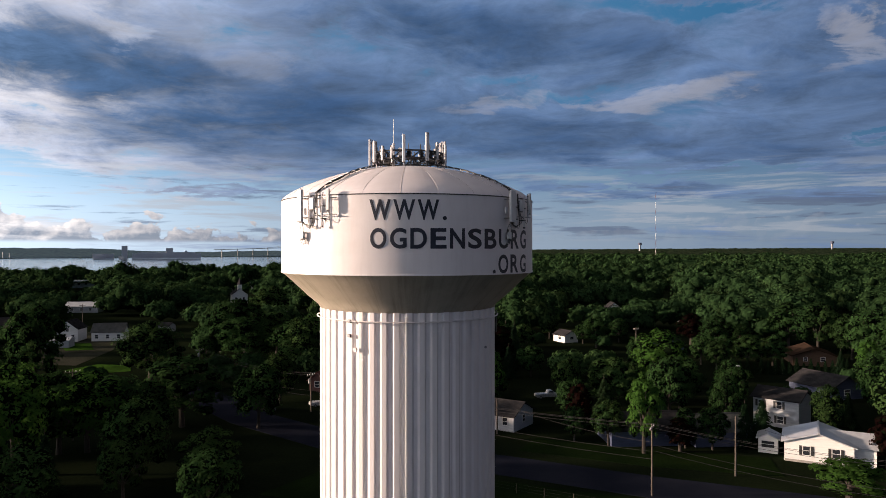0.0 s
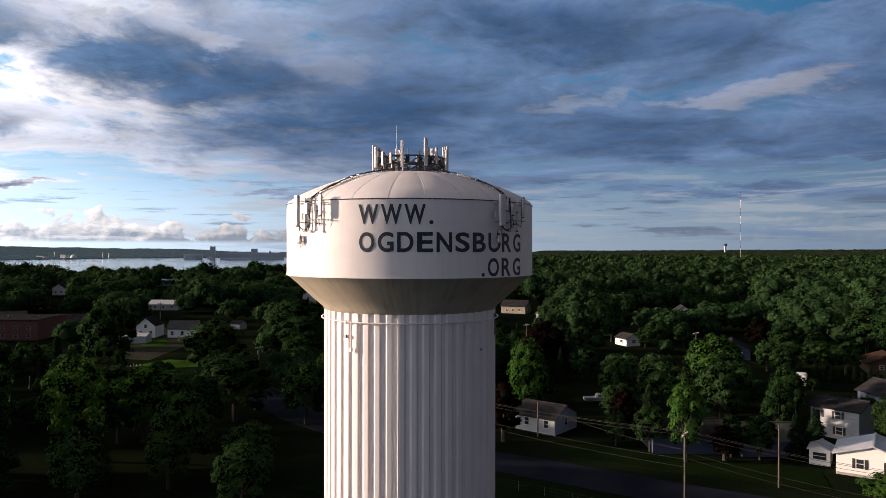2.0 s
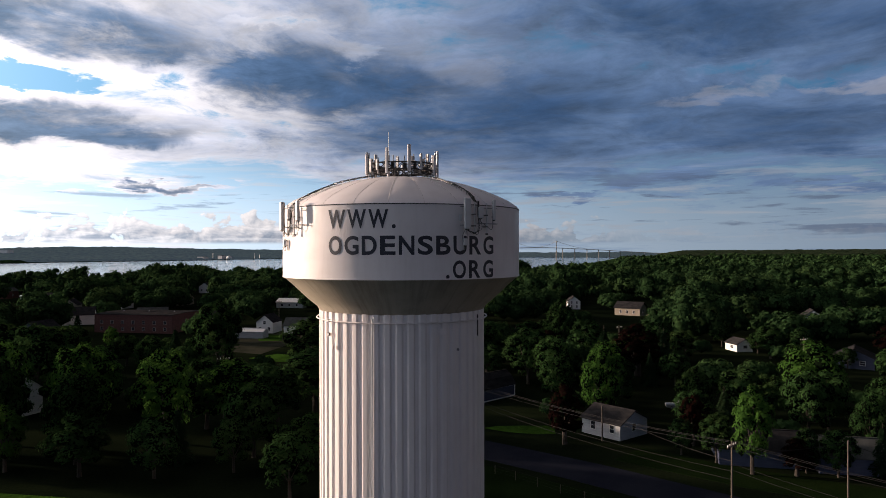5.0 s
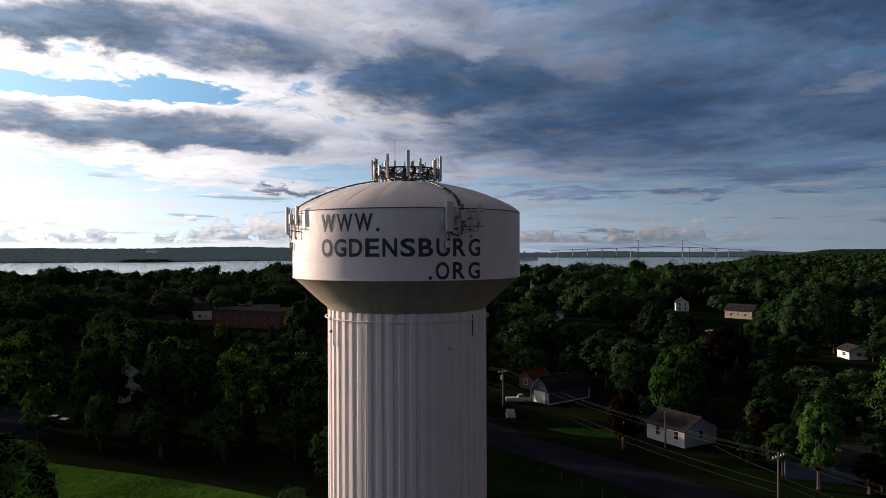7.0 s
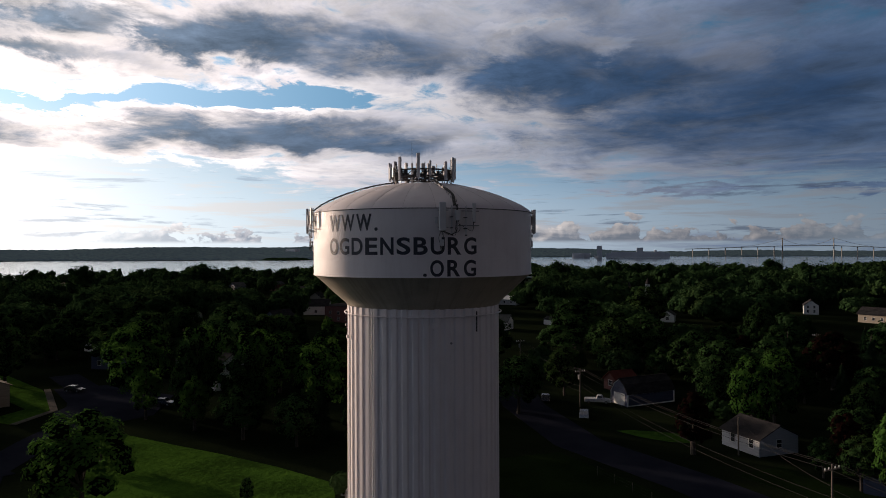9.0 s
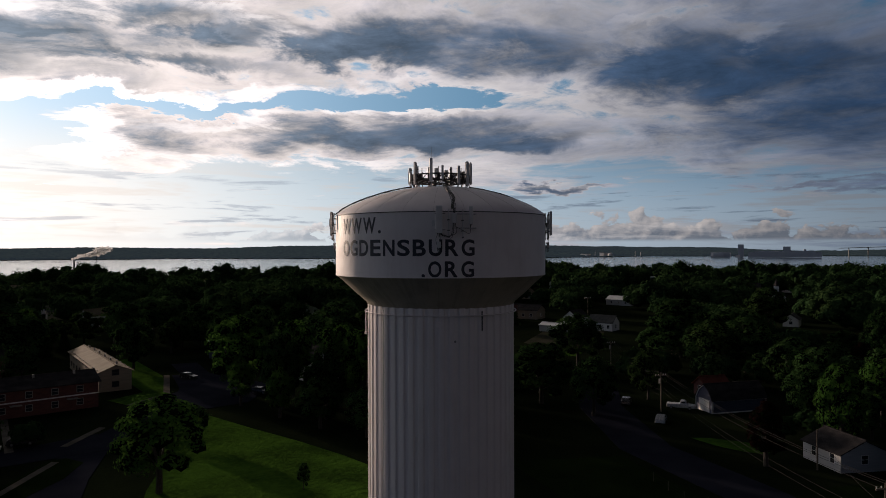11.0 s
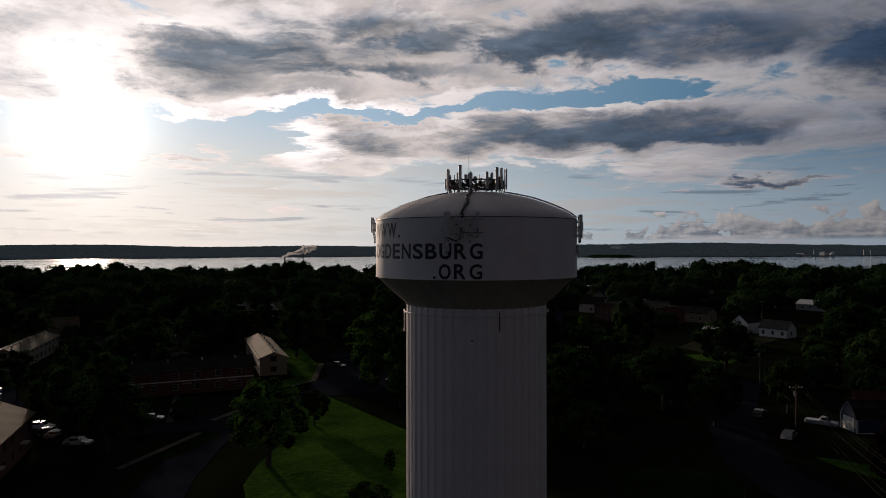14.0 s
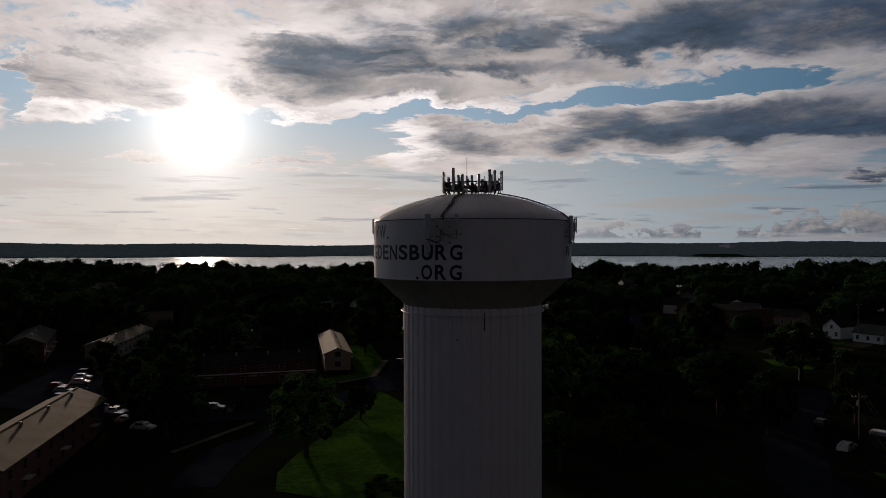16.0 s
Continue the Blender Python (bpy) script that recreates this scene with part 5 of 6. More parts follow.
# ---- vehicles ----
def car(label, x, y, yaw, paint, truck=False):
    c = thing("pickup_truck" if truck else "car", label, "truck" if truck else "car", pose(x, y, 0.1, 0, 0, yaw), "parked vehicles")
    L, W = (5.4, 1.9) if truck else (4.5, 1.8)
    bm = bmesh.new()
    prof = ([(-L / 2, 0.35), (L / 2, 0.35), (L / 2, 0.85), (L / 2 - 1.2, 1.0), (L / 2 - 1.9, 1.7), (0.0, 1.72), (-0.25, 1.05), (-L / 2, 1.0)] if truck else
            [(-L / 2, 0.3), (L / 2, 0.3), (L / 2, 0.72), (L / 2 - 1.1, 0.9), (L / 2 - 1.8, 1.42), (-L / 2 + 1.0, 1.45), (-L / 2 + 0.15, 0.95)])
    a = [bm.verts.new((px, -W / 2 + (0.16 if pz > 1.1 else 0), pz)) for px, pz in prof]
    b = [bm.verts.new((px, W / 2 - (0.16 if pz > 1.1 else 0), pz)) for px, pz in prof]
    bm.faces.new(a)
    bm.faces.new(b[::-1])
    for i in range(len(prof)):
        j = (i + 1) % len(prof)
        bm.faces.new((a[j], a[i], b[i], b[j]))
    bmesh.ops.recalc_face_normals(bm, faces=bm.faces)
    bmesh.ops.bevel(bm, geom=list(bm.edges), offset=0.05, segments=1, affect="EDGES")
    part("body", bm, paint, c)
    for s in (-1, 1):
        part("side_window", boxes(((0.1 if truck else -L / 2 + 1.15, s * (W / 2 - 0.08) - 0.02, 1.0), (L / 2 - 1.75, s * (W / 2 - 0.08) + 0.02, 1.36 if not truck else 1.6))), GLASS, c)
        for xx in (-L / 2 + 0.9, L / 2 - 0.95):
            w = part("wheel", rod(bmesh.new(), (xx, s * (W / 2 - 0.2), 0.32), (xx, s * (W / 2 + 0.02), 0.32), 0.33, 16), TYRE, c)
            part("rim", rod(bmesh.new(), (xx, s * (W / 2), 0.32), (xx, s * (W / 2 + 0.03), 0.32), 0.2, 12), GALV, w)
        part("headlight", boxes(((L / 2 - 0.05, s * 0.62 - 0.2, 0.6), (L / 2 + 0.02, s * 0.62 + 0.2, 0.74))), TRIM, c)
    m = Matrix.Translation((L / 2 - 1.42, 0, 1.2)) @ Matrix.Rotation(radians(-40), 4, "Y")
    part("windscreen", boxes(((-0.02, -W / 2 + 0.25, -0.32), (0.03, W / 2 - 0.25, 0.32), m)), GLASS, c)
    return c


car("white pickup truck parked beside the barn", -24.5, 143.8, 25, CARPAINT[1], True)
car("silver car parked at the kerb", -21.2, 130.8, 115, CARPAINT[0])
car("black car parked on the street", -34.5, 139.5, 118, CARPAINT[2])
car("dark car parked in the car park", -126.0, 83.5, 25, CARPAINT[2])
car("black car parked beside the lawn", -96.5, 88.0, 30, CARPAINT[2])
car("silver car parked in front of the brick apartments", -83.5, 33.0, 75, CARPAINT[0])
car("dark car parked in front of the brick apartments", -85.0, 38.5, 75, CARPAINT[2])
car("silver car in the car park by the apartments", -90.0, 12.6, 60, CARPAINT[0])
car("dark car in the row beside the tan-roofed block", -80.5, 16.2, 62, CARPAINT[2])
car("silver car in the row beside the tan-roofed block", -77.4, 17.6, 62, CARPAINT[0])
car("dark car in the row beside the tan-roofed block", -74.3, 19.2, 62, CARPAINT[2])
car("white car in the row beside the tan-roofed block", -71.2, 20.8, 62, CARPAINT[1])
car("silver car nosed in along the apartment car park", -122.0, 2.2, 80, CARPAINT[0])
car("white car nosed in along the apartment car park", -129.2, 1.6, 80, CARPAINT[1])
car("blue car nosed in along the apartment car park", -136.4, 1.0, 80, CARPAINT[4])
car("white van-like car in the car park by the apartments", -86.0, 14.5, 60, CARPAINT[1])
car("blue car in the car park by the apartments", -104.0, 1.5, 70, CARPAINT[4])
car("silver car in the car park by the apartments", -112.0, 0.5, 70, CARPAINT[0])
# silver in place of white: shade on the truck is put into its paint
car("silver pickup truck on a driveway among trees", 22.5, 151.5, 10, CARPAINT[0], True)
car("red car by the apartment car park", -118.0, -2.0, 70, CARPAINT[3])


# the camper parked by the hedge
camper = thing("camper_trailer", "white camper trailer with dark windows parked by a hedge", "camper", pose(72.8, 175.5, 0.0, 0, 0, 68), "parked vehicles")
part("body", box(bmesh.new(), (-3.4, -1.15, 0.6), (3.4, 1.15, 2.75), bevel=0.22), SIDING, camper)
part("roof_vent", boxes(((-0.5, -0.3, 2.74), (0.2, 0.3, 2.95))), PANEL, camper)
part("awning", rod(bmesh.new(), (-1.6, -1.2, 2.55), (2.2, -1.2, 2.55), 0.09, 8), PANEL, camper)
for wx, ww in ((-2.3, 1.0), (0.4, 1.3), (2.4, 0.8)):
    part("window", boxes(((wx - ww / 2, -1.18, 1.45), (wx + ww / 2, -1.12, 2.05))), GLASS, camper, "dark window")
part("door", boxes(((-1.35, -1.185, 0.75), (-0.65, -1.13, 2.45))), TRIM, camper)
part("hitch", rod(bmesh.new(), (3.3, 0, 0.55), (4.5, 0, 0.5), 0.06, 6), DARKSTEEL, camper)
for wx in (-0.55, 0.35):
    for s in (-1, 1):
        part("wheel", rod(bmesh.new(), (wx, s * 0.85, 0.34), (wx, s * 1.12, 0.34), 0.34, 14), TYRE, camper)


# ---- utility poles and wires ----
def utility_pole(x, y, h, yaw, arm=True):
    p = thing("utility_pole", "weathered wooden utility pole with crossarm and insulators", "utility pole", pose(x, y, 0, 0, 0, yaw), "utility poles")
    part("pole", rod(bmesh.new(), (0, 0, -0.5), (0, 0, h), 0.14, 10, 0.09), POLEWOOD, p)
    if arm:
        part("crossarm", boxes(((-1.2, -0.07, h - 0.65), (1.2, 0.07, h - 0.5))), POLEWOOD, p)
        for xx in (-1.1, -0.5, 0.5, 1.1):
            part("insulator", rod(bmesh.new(), (xx, 0, h - 0.5), (xx, 0, h - 0.28), 0.06, 8), TRIM, p)
        if h < 9:
            part("transformer", rod(bmesh.new(), (0, 0.35, h - 2.2), (0, 0.35, h - 1.3), 0.24, 12), GALV, p)
    return p


POLES = [(66.0, 71.0, 9.4), (27.1, 91.4, 9.4), (-26.0, 138.8, 7.8), (-58.0, 168.0, 8.5)]
for i, (x, y, h) in enumerate(POLES):
    utility_pole(x, y, h, 62)
utility_pole(41.3, 99.5, 8.5, 60, False)
utility_pole(-132.5, 259.0, 12.0, 30)
utility_pole(8.0, 196.0, 12.0, 50)
utility_pole(52.0, 190.0, 11.0, 40)
utility_pole(-62.0, 118.0, 12.0, 40)


def wire(a, b, sag):
    a, b = Vector(a), Vector(b)
    pts = []
    for k in range(13):
        t = k / 12
        p = a.lerp(b, t)
        p.z -= sag * 4 * t * (1 - t)
        pts.append(p)
    w = thing("power_line", "thin overhead power line between poles", "wire", group="power lines")
    part("wire", tube(bmesh.new(), pts, 0.020, 4), WIRE, w)


for (xa, ya, ha), (xb, yb, hb) in zip(POLES, POLES[1:]):
    for s, dz in ((-1.1, -0.28), (0.5, -0.28), (1.1, -0.28), (0, -3.6), (0, -4.6)):
        c, si = math.cos(radians(62)) * s, math.sin(radians(62)) * s
        wire((xa + c, ya + si, ha + dz), (xb + c, yb + si, hb + dz * 0.75), 1.3)
wire((27.1, 91.4, 8.0), (41.3, 99.5, 8.2), 0.3)
wire((41.3, 99.5, 8.2), (54.0, 108.0, 3.0), 0.3)
wire((27.1, 91.4, 7.0), (9.6, 122.0, 5.6), 0.8)
utility_pole(9.4, 122.4, 6.0, 20, False)

# ---- trees ----
def leaf_cloud(rng, lobes, count, size, core=None, shell=(0.62, 1.06)):
    """Small bent leaf clumps scattered over rounded lobes, turned outwards from lobe and core. lobes: centre, radii."""
    lobes = np.array(lobes)
    area = lobes[:, 3] * lobes[:, 4]
    pick = rng.choice(len(lobes), count, p=area / area.sum())
    d = rng.normal(size=(count, 3))
    d /= np.linalg.norm(d, axis=1)[:, None]
    d[:, 2] = np.where(d[:, 2] < -0.35, -d[:, 2] * 0.6, d[:, 2])
    L = lobes[pick]
    rad = np.stack([L[:, 3], L[:, 3], L[:, 4]], 1)
    c = L[:, :3] + d * rad * (rng.uniform(*shell, count) ** 0.7)[:, None]
    nrm = d + rng.normal(size=(count, 3)) * 0.30 + np.array([0, 0, 0.12])
    if core is not None:
        q = c - np.array(core)
        nrm = nrm * 0.75 + q / (np.linalg.norm(q, axis=1)[:, None] + 1e-9) * 0.8
    nrm /= np.linalg.norm(nrm, axis=1)[:, None]
    side = np.cross(nrm, rng.normal(size=(count, 3)))
    side /= np.linalg.norm(side, axis=1)[:, None] + 1e-9
    other = np.cross(nrm, side)
    s = size * rng.uniform(0.6, 1.35, count)[:, None]
    v = np.stack([c - side * s, c - other * s * 0.55 - nrm * s * 0.15, c + side * s, c + other * s * 0.55 - nrm * s * 0.15], 1).reshape(-1, 3)
    f = np.arange(count * 4).reshape(-1, 4)
    return v, f


def ball(steps):
    """A sphere of quads, for the dense heart of a crown."""
    v, f = [], []
    for j in range(steps + 1):
        b = math.pi * j / steps
        for i in range(2 * steps):
            a = math.pi * i / steps
            v.append((math.sin(b) * math.cos(a), math.sin(b) * math.sin(a), math.cos(b)))
    n = 2 * steps
    for j in range(steps):
        for i in range(n):
            f.append((j * n + i, (j + 1) * n + i, (j + 1) * n + (i + 1) % n, j * n + (i + 1) % n))
    return np.array(v), np.array(f)


def inner(rng, lobes, share, steps=4):
    bv, bf = ball(steps)
    V, F = [], []
    for k, (x, y, z, r, rz) in enumerate(lobes):
        q = bv * (1 + rng.uniform(-0.22, 0.16, (len(bv), 1))) * np.array([r, r, rz]) * share + np.array([x, y, z])
        V.append(q)
        F.append(bf + k * len(bv))
    return np.concatenate(V), np.concatenate(F)


def quick_mesh(name, v, f, inner_from=None):
    """Quads to a mesh; faces from inner_from on take the second material."""
    me = bpy.data.meshes.new(name)
    k = f.shape[1]
    me.vertices.add(len(v))
    me.vertices.foreach_set("co", np.ascontiguousarray(v, dtype=np.float32).ravel())
    me.loops.add(f.size)
    me.loops.foreach_set("vertex_index", np.ascontiguousarray(f, dtype=np.int32).ravel())
    me.polygons.add(len(f))
    me.polygons.foreach_set("loop_start", np.arange(0, f.size, k, dtype=np.int32))
    if inner_from is not None:
        me.polygons.foreach_set("material_index", (np.asarray(inner_from)).astype(np.int32))
    me.update(calc_edges=True)
    return me


def broadleaf(seed, mat, h=14.0, r=6.0, count=3200, size=0.36, tall=1.0, label="", n_lobes=34, heart=0.80):
    rng = np.random.default_rng(seed)
    t = thing("tree", label, "tree", pose(0, 0, 0), "trees")
    bm = bmesh.new()
    fork = h * rng.uniform(0.24, 0.32)
    rod(bm, (0, 0, -0.4), (0.1, 0.05, fork), 0.42, 8, 0.30)
    lobes = []
    mid, half = h * 0.55, h * 0.43
    for i in range(n_lobes):
        q = 1.0 - 1.80 * (i + 0.5) / n_lobes
        a = i * 2.39996 + rng.uniform(-0.35, 0.35)
        ring_r = math.sqrt(max(0.0, 1 - q * q)) * rng.uniform(0.66, 0.98)
        rr = r * rng.uniform(0.20, 0.34)
        x, y, zz = math.cos(a) * ring_r * (r - rr * 0.6), math.sin(a) * ring_r * (r - rr * 0.6), mid + q * (half - rr * 0.4) * rng.uniform(0.86, 1.08)
        lobes.append((x, y, zz, rr, rr * rng.uniform(0.7, 1.0) * tall))
        if i % 4 == 0:
            rod(bm, (0.1, 0.05, fork * rng.uniform(0.8, 1.0)), (x * 0.8, y * 0.8, zz), 0.15, 5, 0.05)
    lobes.append((0, 0, mid + 0.06 * h, r * 0.46, half * 0.5))
    part("trunk", bm, BARK, t, "brown trunk and limbs")
    v, f = leaf_cloud(rng, lobes, count, size, (0, 0, mid - 0.06 * h))
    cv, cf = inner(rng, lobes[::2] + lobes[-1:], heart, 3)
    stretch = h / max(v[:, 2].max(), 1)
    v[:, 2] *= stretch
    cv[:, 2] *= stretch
    # the cores take the dark colour that imitates shade inside the crown
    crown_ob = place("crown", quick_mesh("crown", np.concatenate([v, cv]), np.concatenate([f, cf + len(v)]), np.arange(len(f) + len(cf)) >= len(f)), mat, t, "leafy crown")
    crown_ob.data.materials.append(CROWNSHADE)
    return t


def conifer(seed, mat, h=11.0, r=2.6, count=2200, label=""):
    rng = np.random.default_rng(seed)
    t = thing("tree", label, "tree", pose(0, 0, 0), "trees")
    part("trunk", rod(bmesh.new(), (0, 0, -0.4), (0, 0, h * 0.96), 0.22, 8, 0.03), BARK, t, "straight trunk")
    q = rng.uniform(0.06, 1.0, count) ** 0.75
    layer = np.floor(q * 14) / 14
    z = h * (1 - q) * 0.92 + 0.06 * h
    a = rng.uniform(0, 2 * math.pi, count)
    rad = r * q * (0.45 + 0.65 * rng.uniform(0, 1, count) ** 0.5) * (0.8 + 0.3 * np.sin(a * 5 + layer * 20))
    c = np.stack([np.cos(a) * rad, np.sin(a) * rad, z - rad * 0.25], 1)
    out = np.stack([np.cos(a), np.sin(a), -0.45 + 0 * a], 1) + rng.normal(size=(count, 3)) * 0.25
    out /= np.linalg.norm(out, axis=1)[:, None]
    side = np.cross(out, np.array([0, 0, 1.0]) + rng.normal(size=(count, 3)) * 0.3)
    side /= np.linalg.norm(side, axis=1)[:, None]
    s = (0.22 + 0.30 * q)[:, None]
    v = np.stack([c - out * s, c - side * s * 0.35, c + out * s, c + side * s * 0.35], 1).reshape(-1, 3)
    place("crown", quick_mesh("crown", v, np.arange(count * 4).reshape(-1, 4)), mat, t, "drooping needled branches")
    return t


# prototypes: kind -> list of (tree, height, radius)
LAB = {"m": "dense green maple with rounded crown", "p": "bright green poplar with loose crown", "g": "full green maple with sunlit brightness painted into its leaves", "s": "dark green spruce with drooping branches", "c": "dark copper-leaved garden tree", "n": "broad green shade tree among the houses"}
PROTO = {
    "m": [(broadleaf(20 + i, MAPLE, 14, 6, 3600, 0.27, label=LAB["m"], n_lobes=32 + 3 * i), 14, 6) for i in range(5)],
    "p": [(broadleaf(40 + i, BRIGHT, 12, 3.6, 4600, 0.21, 1.5, label=LAB["p"], n_lobes=34, heart=0.6), 12, 3.6) for i in range(2)],
    # sunlit maples: their brightness is put into the leaf colour
    "g": [(broadleaf(80 + i, BRIGHT, 14, 6, 4600, 0.25, label=LAB["g"], n_lobes=36 + 3 * i), 14, 6) for i in range(2)],
    "s": [(conifer(50 + i, SPRUCE, label=LAB["s"]), 11, 2.6) for i in range(2)],
    "c": [(broadleaf(60, COPPER, 8, 2.8, 2000, 0.26, label=LAB["c"]), 8, 2.8)],
    "n": [(broadleaf(70 + i, MAPLE, 14, 6, 3400, 0.30, label=LAB["n"], n_lobes=24 + 2 * i), 14, 6) for i in range(5)],
}
used = set()
grown = []


def plant(kind, i, x, y, h, r, turn):
    proto, ph, pr = PROTO[kind][i % len(PROTO[kind])]
    z = float(land(np.float64(x), np.float64(y)))
    m = pose(x, y, z, 0, 0, turn) @ Matrix.Diagonal((r / pr, r / pr, h / ph, 1))
    grown.append((x, y, h, r))
    if proto.name not in used:
        used.add(proto.name)
        proto.matrix_basis = m
        return proto
    t = copy_thing(proto, Matrix.Identity(4))
    t.matrix_basis = m
    return t


# trees that stand out: x, y, height, crown radius, kind
MARKED = [
    (31.5, 110.5, 13.0, 3.0, "p"), (47, 152, 15, 7, "g"), (43, 134, 12, 4.6, "m"), (25, 139, 11, 3.6, "m"), (24, 124, 8.5, 2.6, "c"), (29, 127, 10, 2.6, "s"),
    (82, 131, 14, 5.5, "m"), (52, 90, 5.4, 4.8, "p"), (65, 103, 8, 2.6, "c"), (73, 127, 7, 1.7, "s"), (-47, 127, 13, 8.5, "m"), (-56, 111, 13, 7, "g"),
    (-92, 159, 20, 7, "m"), (-71, 171, 15, 8.5, "m"), (-72, 295, 17, 10, "m"), (-53, 190, 14, 9, "m"), (-33, 126, 12, 5.4, "m"), (-42, 97, 12, 5, "m"),
    (-99, 84, 18, 7.6, "g"), (-87, 91, 17.5, 6.0, "g"), (-73, 80, 10, 3.0, "p"), (-256, 156, 16, 10, "m"), (-46, 47, 13.5, 6.8, "g")]
# the trees around (-122, 20) are added to shade the ground east of them
MARKED += [
    (47.5, 239.5, 7, 3.4, "m"), (38, 252, 9, 4, "m"), (70.2, 170.5, 3.4, 2.0, "m"), (73.2, 170.0, 3.0, 1.8, "m"), (67, 215, 6, 2.6, "m"), (3.6, 118.6, 10.0, 3.1, "c"), (7.8, 157, 13, 4.6, "g"), (27, 115, 7.5, 3.2, "m"), (37.5, 111.5, 5.5, 2.4, "c"), (43, 112.5, 7, 2.8, "m"), (53, 117, 8, 2.4, "s"),     (-80, 18, 12, 6, "m"), (-97, 25, 12, 5.2, "m"), (-106, 18, 11, 5, "m"), (-92, 22, 10, 4, "m"),    (-34, 147, 11, 4.5, "m"), (39, 113.5, 6.5, 2.4, "m"), (49, 114.5, 8, 1.9, "s"), (22, 118, 6, 2.4, "m"), (-122, 20, 13, 6, "m"), (-109, 27, 10, 4, "m"), (-128, 28, 12, 5, "m"), (-118, 8, 11, 4.5, "m"), (66, 121, 9, 3.2, "m"), (53.5, 131, 12, 3.6, "m"), (50, 124.5, 10, 3.0, "m"),
    (-11.5, 225, 17, 5, "m"), (-61, 100, 16, 6, "g"), (-72, 93, 17.5, 6, "g"), (-104, 114, 18, 7, "m"), (-50, 84, 9, 4.2, "m"), (-66, 86, 14, 5, "m"), (-79, 84, 16, 5, "m"), (-65, 25, 13.5, 7.8, "m"), (-140, 35, 14.5, 9.2, "m"),
    (-162, 52, 17, 9, "m"), (-150, 78, 14, 6.2, "m"), (-34, 62, 3.8, 1.1, "m"), (-21, 54, 4, 3.6, "m"), (-67, 60, 6.8, 3.4, "m"), (-197, 57, 14, 8.5, "m"),
    (8, 136, 14, 4.3, "g"), (-5, 162, 13, 5.4, "m"), (-2, 148, 11, 4.5, "m"), (-36, 179, 15, 8, "m"), (-126, 125, 16, 9, "m"), (-87, 111, 14, 7, "g"), (-60, 110, 13, 6.4, "m")]
rnd = random.Random(8)
for i, (x, y, h, r, k) in enumerate(MARKED):
    plant(k, i, x, y, h, r, rnd.uniform(0, 360))

# places to keep clear of trees: x, y, radius
CLEAR = [(84, 155, 9), (66, 106, 5), (103, 198, 10), (70, 221, 9), (72.5, 175.5, 5), (-26, 112, 10), (-10, 100, 14), (12, 92, 14), (-27.5, 160, 6), (59, 110, 9), (52, 112, 4), (61, 132, 7), (104, 204, 10), (91, 156, 9), (33, 118, 8), (45, 118, 7), (11, 128, 8), (-17.5, 151, 9), (-31, 158, 9), (43, 246, 8), (-130, 248, 9), (-118, 249, 10), (-342, 668, 20), (-324, 475, 10), (-183, 360, 12), (-108, 276, 7), (-127, 230, 8), (-170, 263, 12), (-92, 190, 9), (-72, 318, 8), (-123, 425, 10),
         (-28, 395, 11), (4, 364, 13), (-115, 45, 15), (-146, 66, 9), (-125, 64, 9), (-168, 68, 9), (-66, 7, 12), (-52, 5, 11), (-38, 3, 11), (-78, 9, 8), (-180, 4, 26), (-178, -20, 18), (-160, 36, 14), (-182, 240, 20)]
# views kept open: from, to (with the height at which they arrive)
SIGHTS = [((2, 0), (-175, 230, 3)), ((12, 0), (-115, 205, 0)), ((12, 0), (72.5, 173, 0)), ((12, 0), (69, 216, 1.5)), ((0, 0), (57, 106, 1)), ((5, 0), (61, 128, 2)), ((5, 0), (103, 199, 1)), ((5, 0), (89, 181, 0)), ((0, 0), (42, 242, 0.5)), ((30, 3), (42, 242, 0.5)), ((5, 0), (-124, 244, 1)), ((20, 0), (-124, 244, 1)), ((56, 18), (-124, 244, 2)), ((63, 25), (-124, 244, 2)), ((12, 0), (-342, 660, 3)), ((12, 0), (-324, 470, 3)), ((12, 0), (-183, 356, 2)), ((12, 0), (-108, 273, 2)), ((56, 18), (-127, 228, 1)), ((56, 18), (-168, 260, 2)), ((58, 20), (-92, 188, 0)), ((54, 16), (-72, 315, 2)), ((54, 16), (-123, 420, 3)), ((5, 0), (-125, 240, 0)),
          ((32, 3), (-28, 389, 2)), ((40, 7), (-28, 389, 2)), ((32, 3), (4, 358, 5)), ((30, 3), (10, 125, 0)), ((40, 7), (10, 125, 0)), ((0, 0), (13, 124, 0)), ((32, 3), (-18, 146, 0)), ((40, 7), (-18, 146, 0)), ((56, 18), (-18, 146, 0)),
          ((40, 7), (-34, 138, 0)), ((30, 3), (-4, 130, 0)), ((40, 7), (-60, 65, 0)), ((40, 7), (-118, 80, 0)), ((56, 18), (-110, 45, 0)), ((56, 18), (-121, 63, 1)), ((67, 33), (-121, 63, 1)),
          ((56, 18), (-70, 40, 0)), ((67, 33), (-70, 3, 0)), ((67, 33), (-152, 3, 1)), ((67, 33), (-110, 0, 0)), ((56, 18), (-140, 75, 0)), ((67, 33), (-70, 65, 0)), ((67, 33), (-115, 45, 1)), ((20, 0), (15, 100, 0)), ((10, 0), (30, 95, 0))]


